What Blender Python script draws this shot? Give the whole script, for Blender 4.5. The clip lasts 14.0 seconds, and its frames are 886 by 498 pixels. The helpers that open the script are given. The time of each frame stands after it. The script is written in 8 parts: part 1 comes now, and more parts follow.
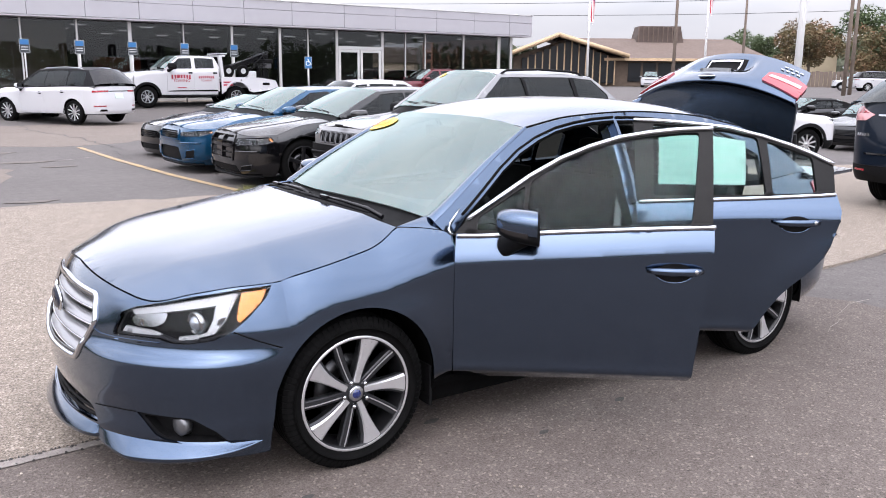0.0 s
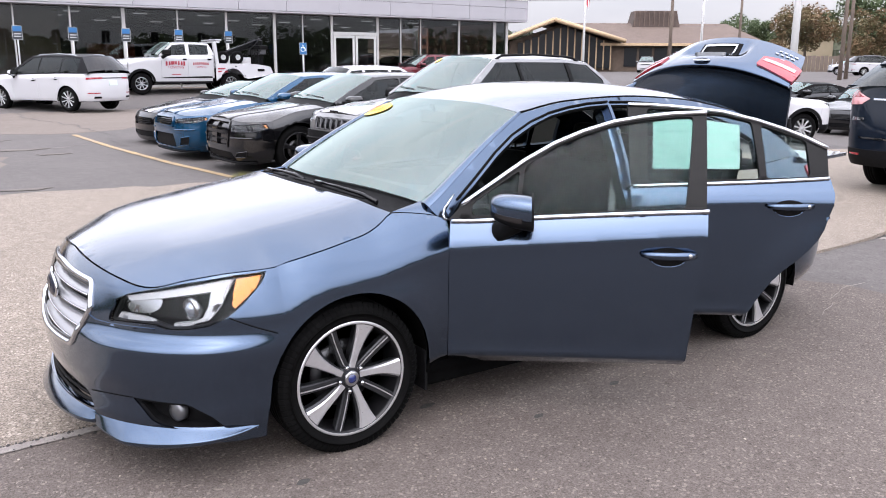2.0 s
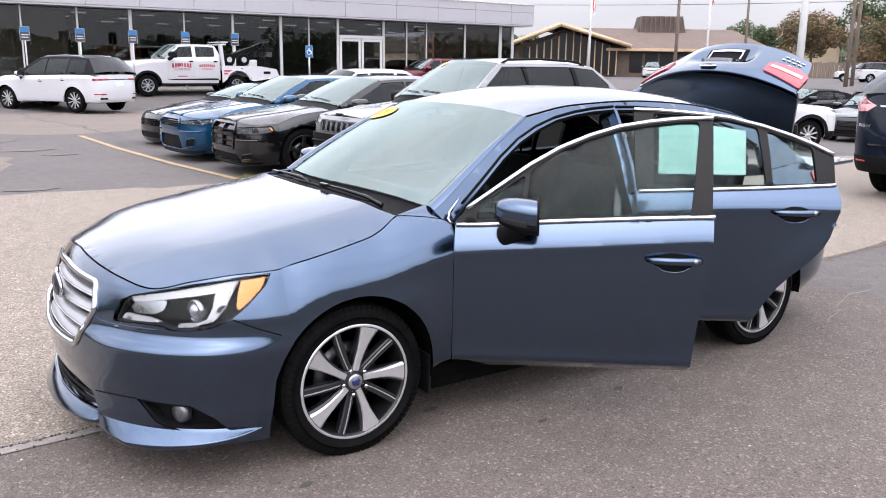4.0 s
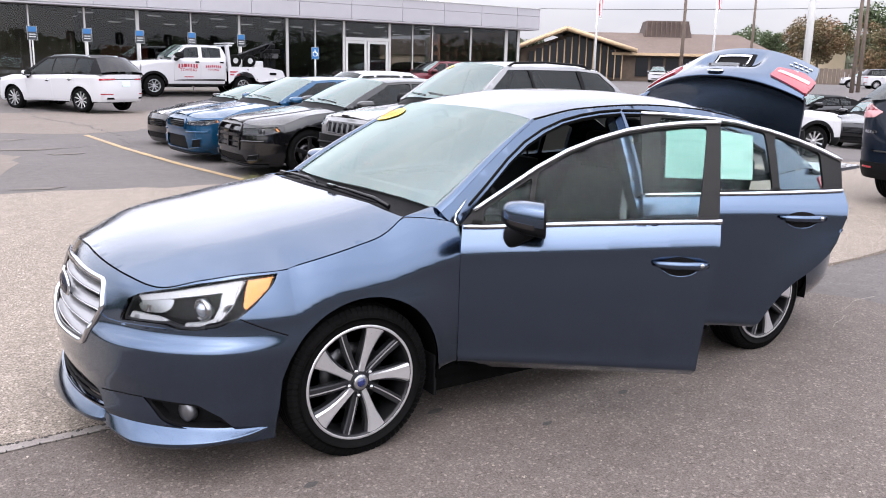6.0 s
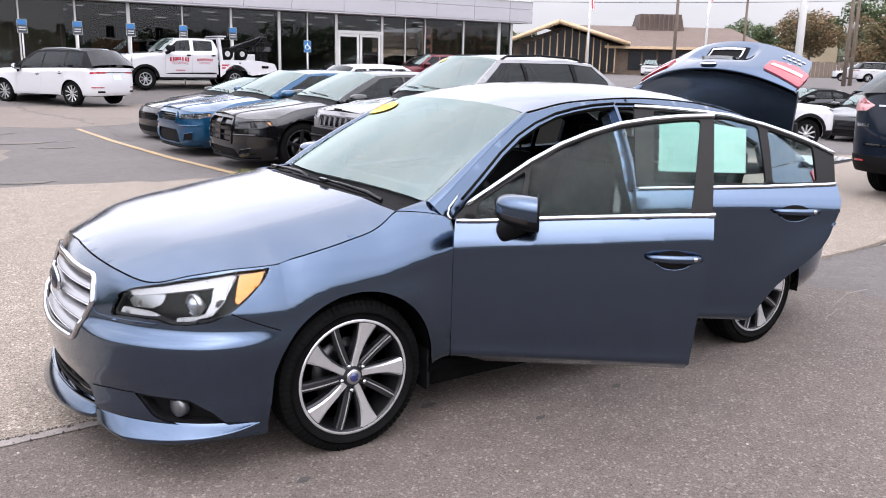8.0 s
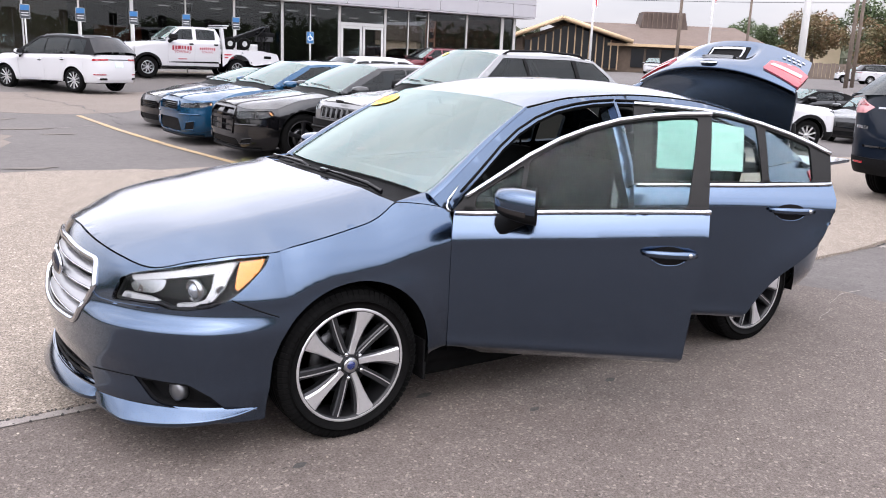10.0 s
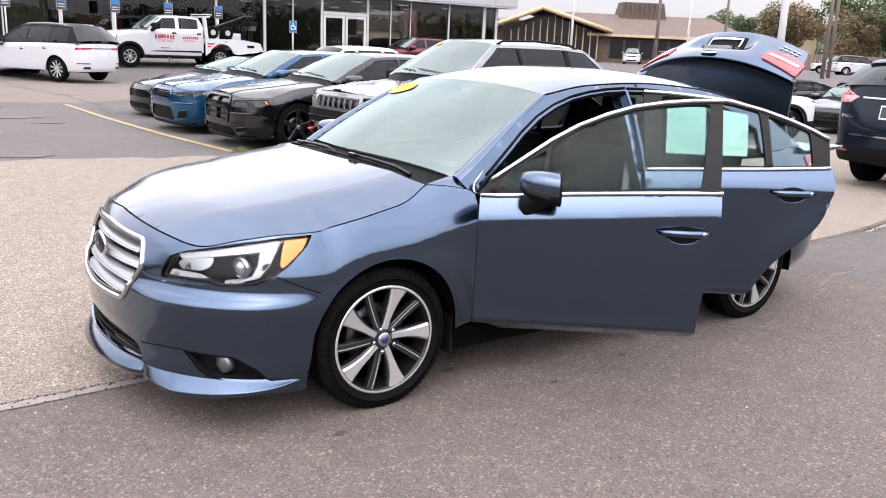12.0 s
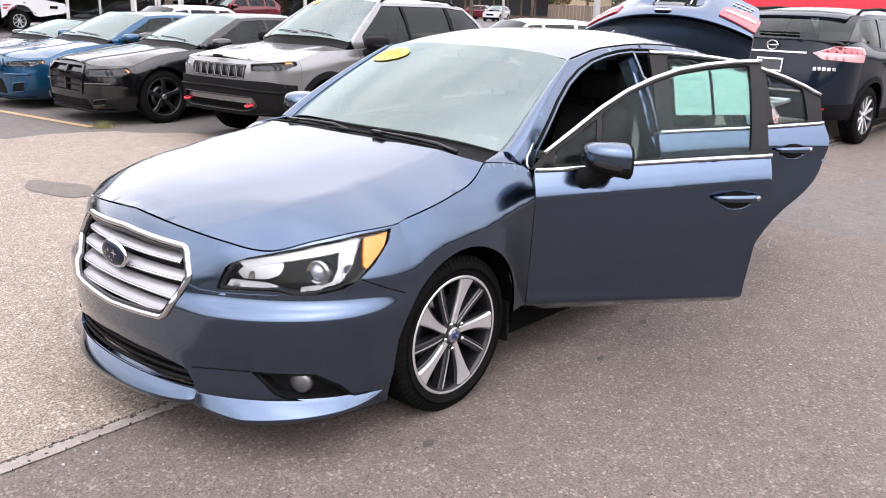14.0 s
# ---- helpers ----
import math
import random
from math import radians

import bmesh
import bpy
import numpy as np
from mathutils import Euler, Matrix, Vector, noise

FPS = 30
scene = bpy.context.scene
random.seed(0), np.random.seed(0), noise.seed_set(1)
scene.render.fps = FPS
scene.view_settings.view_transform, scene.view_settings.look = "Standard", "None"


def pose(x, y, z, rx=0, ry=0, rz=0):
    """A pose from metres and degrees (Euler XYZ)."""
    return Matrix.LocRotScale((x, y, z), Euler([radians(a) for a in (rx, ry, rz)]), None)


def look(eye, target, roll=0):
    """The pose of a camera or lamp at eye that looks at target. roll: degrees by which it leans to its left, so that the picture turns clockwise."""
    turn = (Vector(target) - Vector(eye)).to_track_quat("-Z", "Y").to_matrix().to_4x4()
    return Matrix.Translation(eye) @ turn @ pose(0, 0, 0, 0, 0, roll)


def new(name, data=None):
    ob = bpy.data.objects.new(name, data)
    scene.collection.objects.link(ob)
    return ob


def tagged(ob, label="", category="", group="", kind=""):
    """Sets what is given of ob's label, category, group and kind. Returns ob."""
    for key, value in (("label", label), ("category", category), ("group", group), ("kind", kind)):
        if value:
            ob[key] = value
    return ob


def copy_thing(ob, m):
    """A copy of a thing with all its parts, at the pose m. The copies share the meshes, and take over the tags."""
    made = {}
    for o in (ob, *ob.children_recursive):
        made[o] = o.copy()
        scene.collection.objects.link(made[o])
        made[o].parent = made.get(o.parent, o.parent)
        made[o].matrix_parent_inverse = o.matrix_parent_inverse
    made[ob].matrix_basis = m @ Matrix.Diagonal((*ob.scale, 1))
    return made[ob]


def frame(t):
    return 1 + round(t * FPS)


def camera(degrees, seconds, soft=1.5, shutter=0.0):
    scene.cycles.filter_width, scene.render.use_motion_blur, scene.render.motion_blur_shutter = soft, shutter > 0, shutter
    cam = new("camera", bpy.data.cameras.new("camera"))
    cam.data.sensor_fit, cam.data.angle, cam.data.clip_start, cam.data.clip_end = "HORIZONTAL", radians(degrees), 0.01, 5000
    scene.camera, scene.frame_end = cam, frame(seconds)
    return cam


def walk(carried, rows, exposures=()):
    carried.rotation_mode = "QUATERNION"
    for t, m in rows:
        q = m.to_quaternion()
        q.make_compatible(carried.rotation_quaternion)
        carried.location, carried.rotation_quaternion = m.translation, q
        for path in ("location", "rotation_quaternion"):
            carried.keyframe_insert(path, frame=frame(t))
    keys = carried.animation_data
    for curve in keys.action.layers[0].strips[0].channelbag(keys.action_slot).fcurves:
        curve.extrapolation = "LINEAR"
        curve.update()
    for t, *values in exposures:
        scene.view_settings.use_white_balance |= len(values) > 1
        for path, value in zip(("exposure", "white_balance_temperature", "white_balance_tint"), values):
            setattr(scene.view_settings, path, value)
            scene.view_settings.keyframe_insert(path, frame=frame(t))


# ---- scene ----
cam = camera(56.2, 14.0, 1.0)
PATH = [
    (0, (-1.537, -3.825, 1.648), (-0.449, -2.197, 1.24), 0.5),
    (0.5, (-1.535, -3.828, 1.647), (-0.447, -2.201, 1.232), 0.5),
    (1, (-1.534, -3.827, 1.647), (-0.444, -2.205, 1.223), 0.3),
    (1.5, (-1.534, -3.833, 1.644), (-0.443, -2.214, 1.211), 0.3),
    (2, (-1.535, -3.837, 1.645), (-0.444, -2.22, 1.205), 0.3),
    (2.5, (-1.536, -3.835, 1.642), (-0.446, -2.217, 1.201), 0.4),
    (3, (-1.534, -3.829, 1.643), (-0.446, -2.209, 1.205), 0.5),
    (5.5, (-1.544, -3.834, 1.643), (-0.465, -2.204, 1.218), 1.1),
    (6, (-1.549, -3.83, 1.64), (-0.472, -2.2, 1.215), 1.2),
    (6.5, (-1.548, -3.814, 1.643), (-0.47, -2.185, 1.214), 1.2),
    (7, (-1.542, -3.808, 1.639), (-0.461, -2.182, 1.207), 1.2),
    (7.5, (-1.537, -3.81, 1.64), (-0.452, -2.188, 1.202), 1.2),
    (8, (-1.54, -3.818, 1.639), (-0.45, -2.199, 1.199), 1.2),
    (10.5, (-1.563, -3.889, 1.636), (-0.477, -2.272, 1.181), 2.6),
    (11, (-1.55, -3.952, 1.635), (-0.469, -2.332, 1.18), 2.7),
    (11.5, (-1.643, -3.966, 1.633), (-0.548, -2.358, 1.172), 2.7),
    (12, (-1.856, -3.895, 1.626), (-0.726, -2.314, 1.152), 2.5),
    (12.5, (-1.955, -3.739, 1.617), (-0.767, -2.209, 1.121), 2.1),
    (13, (-2.041, -3.485, 1.621), (-0.778, -2.024, 1.099), 1.8),
    (13.5, (-2.193, -3.222, 1.613), (-0.848, -1.844, 1.072), 1.7),
    (14, (-2.429, -2.955, 1.623), (-0.992, -1.68, 1.068), 1.7),
]
walk(cam, [(t, look(eye, target, roll)) for t, eye, target, roll in PATH],
     [(0, -1.21, 6330, 15), (7, -1.18, 6380, 15), (11, -1.13, 6490, 15), (14, -1.05, 6640, 16)])

# ---- world and sun ----
SUN_WAY = (-0.387, -0.513, 0.766)
world = bpy.data.worlds.new("overcast_sky")
scene.world = world
world.use_nodes = True
wn, wl = world.node_tree.nodes, world.node_tree.links
wn.clear()
w_out, w_bg = wn.new("ShaderNodeOutputWorld"), wn.new("ShaderNodeBackground")
sky = wn.new("ShaderNodeTexSky")
sky.sky_type, sky.sun_disc = "NISHITA", False
sky.sun_elevation, sky.sun_rotation = radians(50), radians(217)
sky.air_density, sky.dust_density = 1.2, 3.0
w_co, w_map, w_noise, w_ramp = (wn.new("ShaderNodeTexCoord"), wn.new("ShaderNodeMapping"),
                                wn.new("ShaderNodeTexNoise"), wn.new("ShaderNodeValToRGB"))
w_map.inputs["Scale"].default_value = (1.4, 1.4, 4.2)
w_noise.inputs["Scale"].default_value, w_noise.inputs["Detail"].default_value = 1.6, 6.0
w_noise.inputs["Roughness"].default_value = 0.55
w_ramp.color_ramp.elements[0].position, w_ramp.color_ramp.elements[1].position = 0.36, 0.66
w_ramp.color_ramp.elements[0].color = (7.0, 7.25, 7.9, 1)
w_ramp.color_ramp.elements[1].color = (10.0, 9.85, 10.1, 1)
w_mix = wn.new("ShaderNodeMixRGB")
w_mix.inputs[0].default_value = 0.86
wl.new(w_co.outputs["Generated"], w_map.inputs["Vector"])
wl.new(w_map.outputs["Vector"], w_noise.inputs["Vector"])
wl.new(w_noise.outputs["Fac"], w_ramp.inputs["Fac"])
wl.new(sky.outputs["Color"], w_mix.inputs[1])
wl.new(w_ramp.outputs["Color"], w_mix.inputs[2])
# an overcast sky is brightest overhead
w_sep, w_grad, w_mul = wn.new("ShaderNodeSeparateXYZ"), wn.new("ShaderNodeValToRGB"), wn.new("ShaderNodeVectorMath")
for place, value in ((0.0, 0.52), (0.07, 0.60), (0.17, 1.26), (0.42, 1.55), (0.65, 1.70)):
    el = w_grad.color_ramp.elements.new(place) if place else w_grad.color_ramp.elements[0]
    el.color = (value, value, value, 1)
w_grad.color_ramp.elements[-1].color = (1.85, 1.85, 1.85, 1)
w_mul.operation = "MULTIPLY"
wl.new(w_co.outputs["Generated"], w_sep.inputs[0])
wl.new(w_sep.outputs["Z"], w_grad.inputs["Fac"])
wl.new(w_mix.outputs["Color"], w_mul.inputs[0])
wl.new(w_grad.outputs["Color"], w_mul.inputs[1])
# the cloud is thinner round the hidden sun
w_dot, w_side, w_glow = wn.new("ShaderNodeVectorMath"), wn.new("ShaderNodeValToRGB"), wn.new("ShaderNodeVectorMath")
w_dot.operation, w_glow.operation = "DOT_PRODUCT", "MULTIPLY"
w_dot.inputs[1].default_value = SUN_WAY
w_half = wn.new("ShaderNodeMapRange")
w_half.inputs["From Min"].default_value, w_half.inputs["From Max"].default_value = -1.0, 1.0
for place, value in ((0.0, 1.05), (0.25, 1.10), (0.55, 1.12), (0.78, 1.45)):
    el = w_side.color_ramp.elements.new(place) if place else w_side.color_ramp.elements[0]
    el.color = (value, value, value, 1)
w_side.color_ramp.elements[-1].color = (1.90, 1.90, 1.90, 1)
wl.new(w_co.outputs["Generated"], w_dot.inputs[0])
wl.new(w_dot.outputs["Value"], w_half.inputs["Value"])
wl.new(w_half.outputs["Result"], w_side.inputs["Fac"])
wl.new(w_mul.outputs["Vector"], w_glow.inputs[0])
wl.new(w_side.outputs["Color"], w_glow.inputs[1])
wl.new(w_glow.outputs["Vector"], w_bg.inputs["Color"])
w_bg.inputs["Strength"].default_value = 0.385
wl.new(w_bg.outputs["Background"], w_out.inputs["Surface"])

sun_data = bpy.data.lights.new("sun", "SUN")
sun_data.energy, sun_data.angle, sun_data.color = 0.6, radians(40), (1.0, 0.97, 0.92)
sun = new("sun", sun_data)
sun.rotation_euler = Vector(SUN_WAY).to_track_quat("Z", "Y").to_euler()


# ---- materials ----
def material(name, color, rough=0.5, metal=0.0, vary=0.0, scale=8.0, bump=0.0, bump_scale=60.0, coat=0.0, spec=0.5,
             second=None, emit=None, power=0.0, stretch=(1, 1, 1), per_piece=0.0):
    """A surface with a broad and a fine variation of colour, roughness and relief, in metres."""
    mat = bpy.data.materials.new(name)
    mat.use_nodes = True
    n, l = mat.node_tree.nodes, mat.node_tree.links
    b = n["Principled BSDF"]
    b.inputs["Roughness"].default_value, b.inputs["Metallic"].default_value = rough, metal
    b.inputs["Coat Weight"].default_value, b.inputs["Coat Roughness"].default_value = coat, 0.03
    b.inputs["Specular IOR Level"].default_value = spec
    b.inputs["Base Color"].default_value = (*color, 1)
    if emit:
        b.inputs["Emission Color"].default_value, b.inputs["Emission Strength"].default_value = (*emit, 1), power
    if vary or bump:
        co, mp = n.new("ShaderNodeTexCoord"), n.new("ShaderNodeMapping")
        mp.inputs["Scale"].default_value = stretch
        l.new(co.outputs["Object"], mp.inputs["Vector"])
    if vary:
        wide, fine = n.new("ShaderNodeTexNoise"), n.new("ShaderNodeTexNoise")
        wide.inputs["Scale"].default_value, wide.inputs["Detail"].default_value = scale * 0.12, 5
        fine.inputs["Scale"].default_value, fine.inputs["Detail"].default_value = scale, 8
        add = n.new("ShaderNodeMath")
        add.operation = "ADD"
        ramp = n.new("ShaderNodeMapRange")
        ramp.inputs["From Min"].default_value, ramp.inputs["From Max"].default_value = 0.75, 1.25
        mix = n.new("ShaderNodeMixRGB")
        other = second or tuple(c * (1 - vary) for c in color)
        mix.inputs[1].default_value, mix.inputs[2].default_value = (*color, 1), (*other, 1)
        for t in (wide, fine):
            l.new(mp.outputs["Vector"], t.inputs["Vector"])
        l.new(wide.outputs["Fac"], add.inputs[0])
        l.new(fine.outputs["Fac"], add.inputs[1])
        l.new(add.outputs[0], ramp.inputs["Value"])
        l.new(ramp.outputs["Result"], mix.inputs[0])
        last = mix.outputs["Color"]
        if per_piece:
            info, hsv, mr = n.new("ShaderNodeObjectInfo"), n.new("ShaderNodeHueSaturation"), n.new("ShaderNodeMapRange")
            mr.inputs["To Min"].default_value, mr.inputs["To Max"].default_value = 1 - per_piece, 1 + per_piece
            l.new(info.outputs["Random"], mr.inputs["Value"])
            l.new(mr.outputs["Result"], hsv.inputs["Value"])
            l.new(last, hsv.inputs["Color"])
            last = hsv.outputs["Color"]
        l.new(last, b.inputs["Base Color"])
        rr = n.new("ShaderNodeMapRange")
        rr.inputs["To Min"].default_value, rr.inputs["To Max"].default_value = max(0, rough - 0.08), min(1, rough + 0.1)
        l.new(fine.outputs["Fac"], rr.inputs["Value"])
        l.new(rr.outputs["Result"], b.inputs["Roughness"])
    if bump:
        bt, bn = n.new("ShaderNodeTexNoise"), n.new("ShaderNodeBump")
        bt.inputs["Scale"].default_value, bt.inputs["Detail"].default_value = bump_scale, 6
        bn.inputs["Strength"].default_value, bn.inputs["Distance"].default_value = 1.0, bump
        l.new(mp.outputs["Vector"], bt.inputs["Vector"])
        l.new(bt.outputs["Fac"], bn.inputs["Height"])
        l.new(bn.outputs["Normal"], b.inputs["Normal"])
    return mat


def paint(name, color, metal=0.0, rough=0.32, coat=1.0, ior=1.5):
    """Car paint: flake base under a clear coat, with a faint film of dust."""
    mat = material(name, color, rough=rough, metal=metal, coat=coat, spec=0.5 if metal > 0.5 else 0.03)
    n, l = mat.node_tree.nodes, mat.node_tree.links
    b = n["Principled BSDF"]
    b.inputs["Coat IOR"].default_value = ior
    co, dust, mr = n.new("ShaderNodeTexCoord"), n.new("ShaderNodeTexNoise"), n.new("ShaderNodeMapRange")
    dust.inputs["Scale"].default_value, dust.inputs["Detail"].default_value = 3.0, 9
    mr.inputs["To Min"].default_value, mr.inputs["To Max"].default_value = 0.02, 0.10
    l.new(co.outputs["Object"], dust.inputs["Vector"])
    l.new(dust.outputs["Fac"], mr.inputs["Value"])
    l.new(mr.outputs["Result"], b.inputs["Coat Roughness"])
    return mat


def stony(name, base, dark, pale, grain, relief, rough=0.88, soft=0.45):
    """Ground of bound stones: fine light and dark grains, broad worn patches."""
    mat = material(name, base, rough=rough, spec=0.3)
    n, l = mat.node_tree.nodes, mat.node_tree.links
    b = n["Principled BSDF"]
    co = n.new("ShaderNodeTexCoord")

    def tex(kind, scale, detail=4):
        t = n.new(kind)
        t.inputs["Scale"].default_value = scale
        if kind == "ShaderNodeTexNoise":
            t.inputs["Detail"].default_value, t.inputs["Roughness"].default_value = detail, 0.65
        l.new(co.outputs["Object"], t.inputs["Vector"])
        return t

    def ramp(src, a, c):
        r = n.new("ShaderNodeMapRange")
        r.inputs["From Min"].default_value, r.inputs["From Max"].default_value = a, c
        l.new(src, r.inputs["Value"])
        return r.outputs["Result"]

    def blend(fac, one, two):
        m = n.new("ShaderNodeMixRGB")
        l.new(fac, m.inputs[0])
        for k, v in ((1, one), (2, two)):
            if isinstance(v, tuple):
                m.inputs[k].default_value = (*v, 1)
            else:
                l.new(v, m.inputs[k])
        return m.outputs["Color"]
    wide, mid, fine, stones = tex("ShaderNodeTexNoise", 0.55, 5), tex("ShaderNodeTexNoise", 7, 5), tex("ShaderNodeTexNoise", grain, 3), tex("ShaderNodeTexVoronoi", grain * 0.8)
    c = blend(ramp(fine.outputs["Fac"], 0.36, 0.64), dark, base)
    c = blend(ramp(stones.outputs["Color"], 0.72, 0.95), c, pale)
    worn = tuple(0.62 * a + 0.38 * d for a, d in zip(base, dark))
    m = n.new("ShaderNodeMixRGB")
    m.inputs[0].default_value = soft
    l.new(c, m.inputs[1])
    l.new(blend(ramp(wide.outputs["Fac"], 0.35, 0.65), worn, tuple(min(1, 1.12 * a) for a in base)), m.inputs[2])
    d = n.new("ShaderNodeMixRGB")
    d.blend_type = "MULTIPLY"
    d.inputs[0].default_value = 0.55
    l.new(m.outputs["Color"], d.inputs[1])
    l.new(blend(ramp(mid.outputs["Fac"], 0.3, 0.7), (0.62, 0.60, 0.60), (1.0, 1.0, 1.0)), d.inputs[2])
    pits = tex("ShaderNodeTexNoise", grain * 0.4, 3)
    p = n.new("ShaderNodeMixRGB")
    p.blend_type = "MULTIPLY"
    p.inputs[0].default_value = 0.8
    l.new(d.outputs["Color"], p.inputs[1])
    l.new(blend(ramp(pits.outputs["Fac"], 0.60, 0.70), (1.06, 1.06, 1.06), (0.42, 0.41, 0.41)), p.inputs[2])
    l.new(p.outputs["Color"], b.inputs["Base Color"])
    bn = n.new("ShaderNodeBump")
    bn.inputs["Distance"].default_value = relief
    l.new(fine.outputs["Fac"], bn.inputs["Height"])
    l.new(bn.outputs["Normal"], b.inputs["Normal"])
    return mat


def glass(name, tint, rough=0.0, mixin=0.08, power=4.8, sheen=(0.93, 0.97, 0.97)):
    """Thin pane: clear film that lets light straight through, with a mirror sheen."""
    mat = bpy.data.materials.new(name)
    mat.use_nodes = True
    n, l = mat.node_tree.nodes, mat.node_tree.links
    n.remove(n["Principled BSDF"])
    tr, gl, lw, mx = (n.new("ShaderNodeBsdfTransparent"), n.new("ShaderNodeBsdfGlossy"), n.new("ShaderNodeLayerWeight"),
                      n.new("ShaderNodeMixShader"))
    pw, mr = n.new("ShaderNodeMath"), n.new("ShaderNodeMapRange")
    pw.operation = "POWER"
    pw.inputs[1].default_value = power
    lw.inputs["Blend"].default_value = 0.5
    tr.inputs["Color"].default_value = (*tint, 1)
    gl.inputs["Roughness"].default_value = rough
    gl.inputs["Color"].default_value = (*sheen, 1)
    mr.inputs["To Min"].default_value, mr.inputs["To Max"].default_value = mixin, 1.0
    l.new(lw.outputs["Facing"], pw.inputs[0])
    l.new(pw.outputs[0], mr.inputs["Value"])
    l.new(mr.outputs["Result"], mx.inputs[0])
    l.new(tr.outputs[0], mx.inputs[1])
    l.new(gl.outputs[0], mx.inputs[2])
    l.new(mx.outputs[0], n["Material Output"].inputs["Surface"])
    return mat


M = {}
M["blue"] = paint("steel_blue_paint", (0.067, 0.098, 0.150), metal=1.0, rough=0.17, coat=1.0, ior=1.38)
M["black_paint"] = paint("black_paint", (0.002, 0.002, 0.0025), metal=0.0, rough=0.4, coat=1.0, ior=1.6)
M["teal_paint"] = paint("bright_blue_paint", (0.006, 0.050, 0.110), metal=0.5, rough=0.2)
M["silver_paint"] = paint("silver_paint", (0.19, 0.19, 0.192), metal=0.75, rough=0.36)
M["white_paint"] = paint("white_paint", (0.46, 0.46, 0.475), metal=0.0, rough=0.3)
M["navy_paint"] = paint("dark_navy_paint", (0.006, 0.010, 0.018), metal=0.2, rough=0.3, coat=0.6)
M["red_paint"] = paint("dark_red_paint", (0.09, 0.008, 0.014), metal=0.3, rough=0.3)
M["black_roof"] = material("black_roof_paint", (0.005, 0.005, 0.006), rough=0.35, spec=0.10, vary=0.2, scale=5)
M["plastic"] = material("black_plastic", (0.007, 0.007, 0.0075), rough=0.55, spec=0.07, vary=0.3, scale=30, bump=0.0004, bump_scale=400)
M["gloss_black"] = material("gloss_black_trim", (0.004, 0.004, 0.005), rough=0.15, coat=0.4, spec=0.2)
M["dark_trim"] = material("dark_grey_frame", (0.010, 0.0098, 0.0098), rough=0.45, spec=0.16, vary=0.15, scale=20)
M["rubber"] = material("tyre_rubber", (0.005, 0.005, 0.005), rough=0.75, spec=0.05, vary=0.35, scale=14, bump=0.0006, bump_scale=250)
M["seal"] = material("rubber_seal", (0.005, 0.005, 0.005), rough=0.7, spec=0.05)
M["chrome"] = material("chrome", (0.52, 0.53, 0.55), rough=0.09, metal=1.0)
M["satin"] = material("satin_silver", (0.48, 0.49, 0.51), rough=0.28, metal=1.0)
M["machined"] = material("machined_aluminium", (0.60, 0.60, 0.61), rough=0.3, metal=0.75, vary=0.08, scale=60)
M["dark_alloy"] = material("dark_grey_alloy", (0.032, 0.033, 0.036), rough=0.35, metal=0.6)
M["grey_alloy"] = material("satin_grey_alloy", (0.13, 0.132, 0.138), rough=0.32, metal=0.7)
M["black_alloy"] = material("black_alloy", (0.010, 0.010, 0.011), rough=0.3, metal=0.3)
M["steel"] = material("brake_steel", (0.12, 0.12, 0.125), rough=0.4, metal=1.0, vary=0.3, scale=30)
M["under"] = material("dark_underbody", (0.004, 0.004, 0.004), rough=0.85, spec=0.02, vary=0.4, scale=10)
M["interior"] = material("black_leather", (0.008, 0.008, 0.0085), rough=0.7, spec=0.08, vary=0.25, scale=20, bump=0.0006, bump_scale=300)
M["dash"] = material("soft_black_dashboard", (0.022, 0.022, 0.024), rough=0.6, vary=0.2, scale=25, bump=0.0005, bump_scale=500)
M["headliner"] = material("light_grey_headliner", (0.42, 0.41, 0.40), rough=0.9, vary=0.08, scale=30)
M["clear"] = glass("clear_glass", (0.62, 0.74, 0.71), mixin=0.013, power=5.0, sheen=(0.82, 0.93, 0.95))
M["car_screen"] = glass("car_windscreen", (0.50, 0.60, 0.57), mixin=0.18, sheen=(0.80, 0.93, 0.90))
M["shield"] = glass("windscreen_glass", (0.74, 0.86, 0.82), mixin=0.18, sheen=(0.80, 0.95, 0.91))
M["tint"] = glass("tinted_glass", (0.14, 0.155, 0.15), mixin=0.025)
M["lens"] = glass("lamp_lens", (0.96, 0.97, 0.98), mixin=0.012)
M["red_lens"] = material("red_lamp_lens", (0.27, 0.010, 0.020), rough=0.12, coat=1.0)
M["pink_lens"] = material("clear_red_lamp_lens", (0.62, 0.30, 0.31), rough=0.15, coat=1.0)
M["amber"] = material("amber_lens", (0.62, 0.20, 0.012), rough=0.25, coat=0.4)
M["reflector"] = material("lamp_reflector", (0.34, 0.345, 0.35), rough=0.16, metal=1.0)
M["lamp_white"] = material("frosted_lamp_guide", (0.32, 0.325, 0.33), rough=0.35, coat=0.5)
M["paper"] = material("mint_green_paper", (0.52, 0.66, 0.61), rough=0.8, vary=0.05, scale=20)
M["ink"] = material("dark_green_print", (0.24, 0.40, 0.36), rough=0.8)
M["yellow"] = material("yellow_vinyl", (0.84, 0.52, 0.045), rough=0.4)
M["orange_ink"] = material("orange_print", (0.55, 0.20, 0.02), rough=0.5)


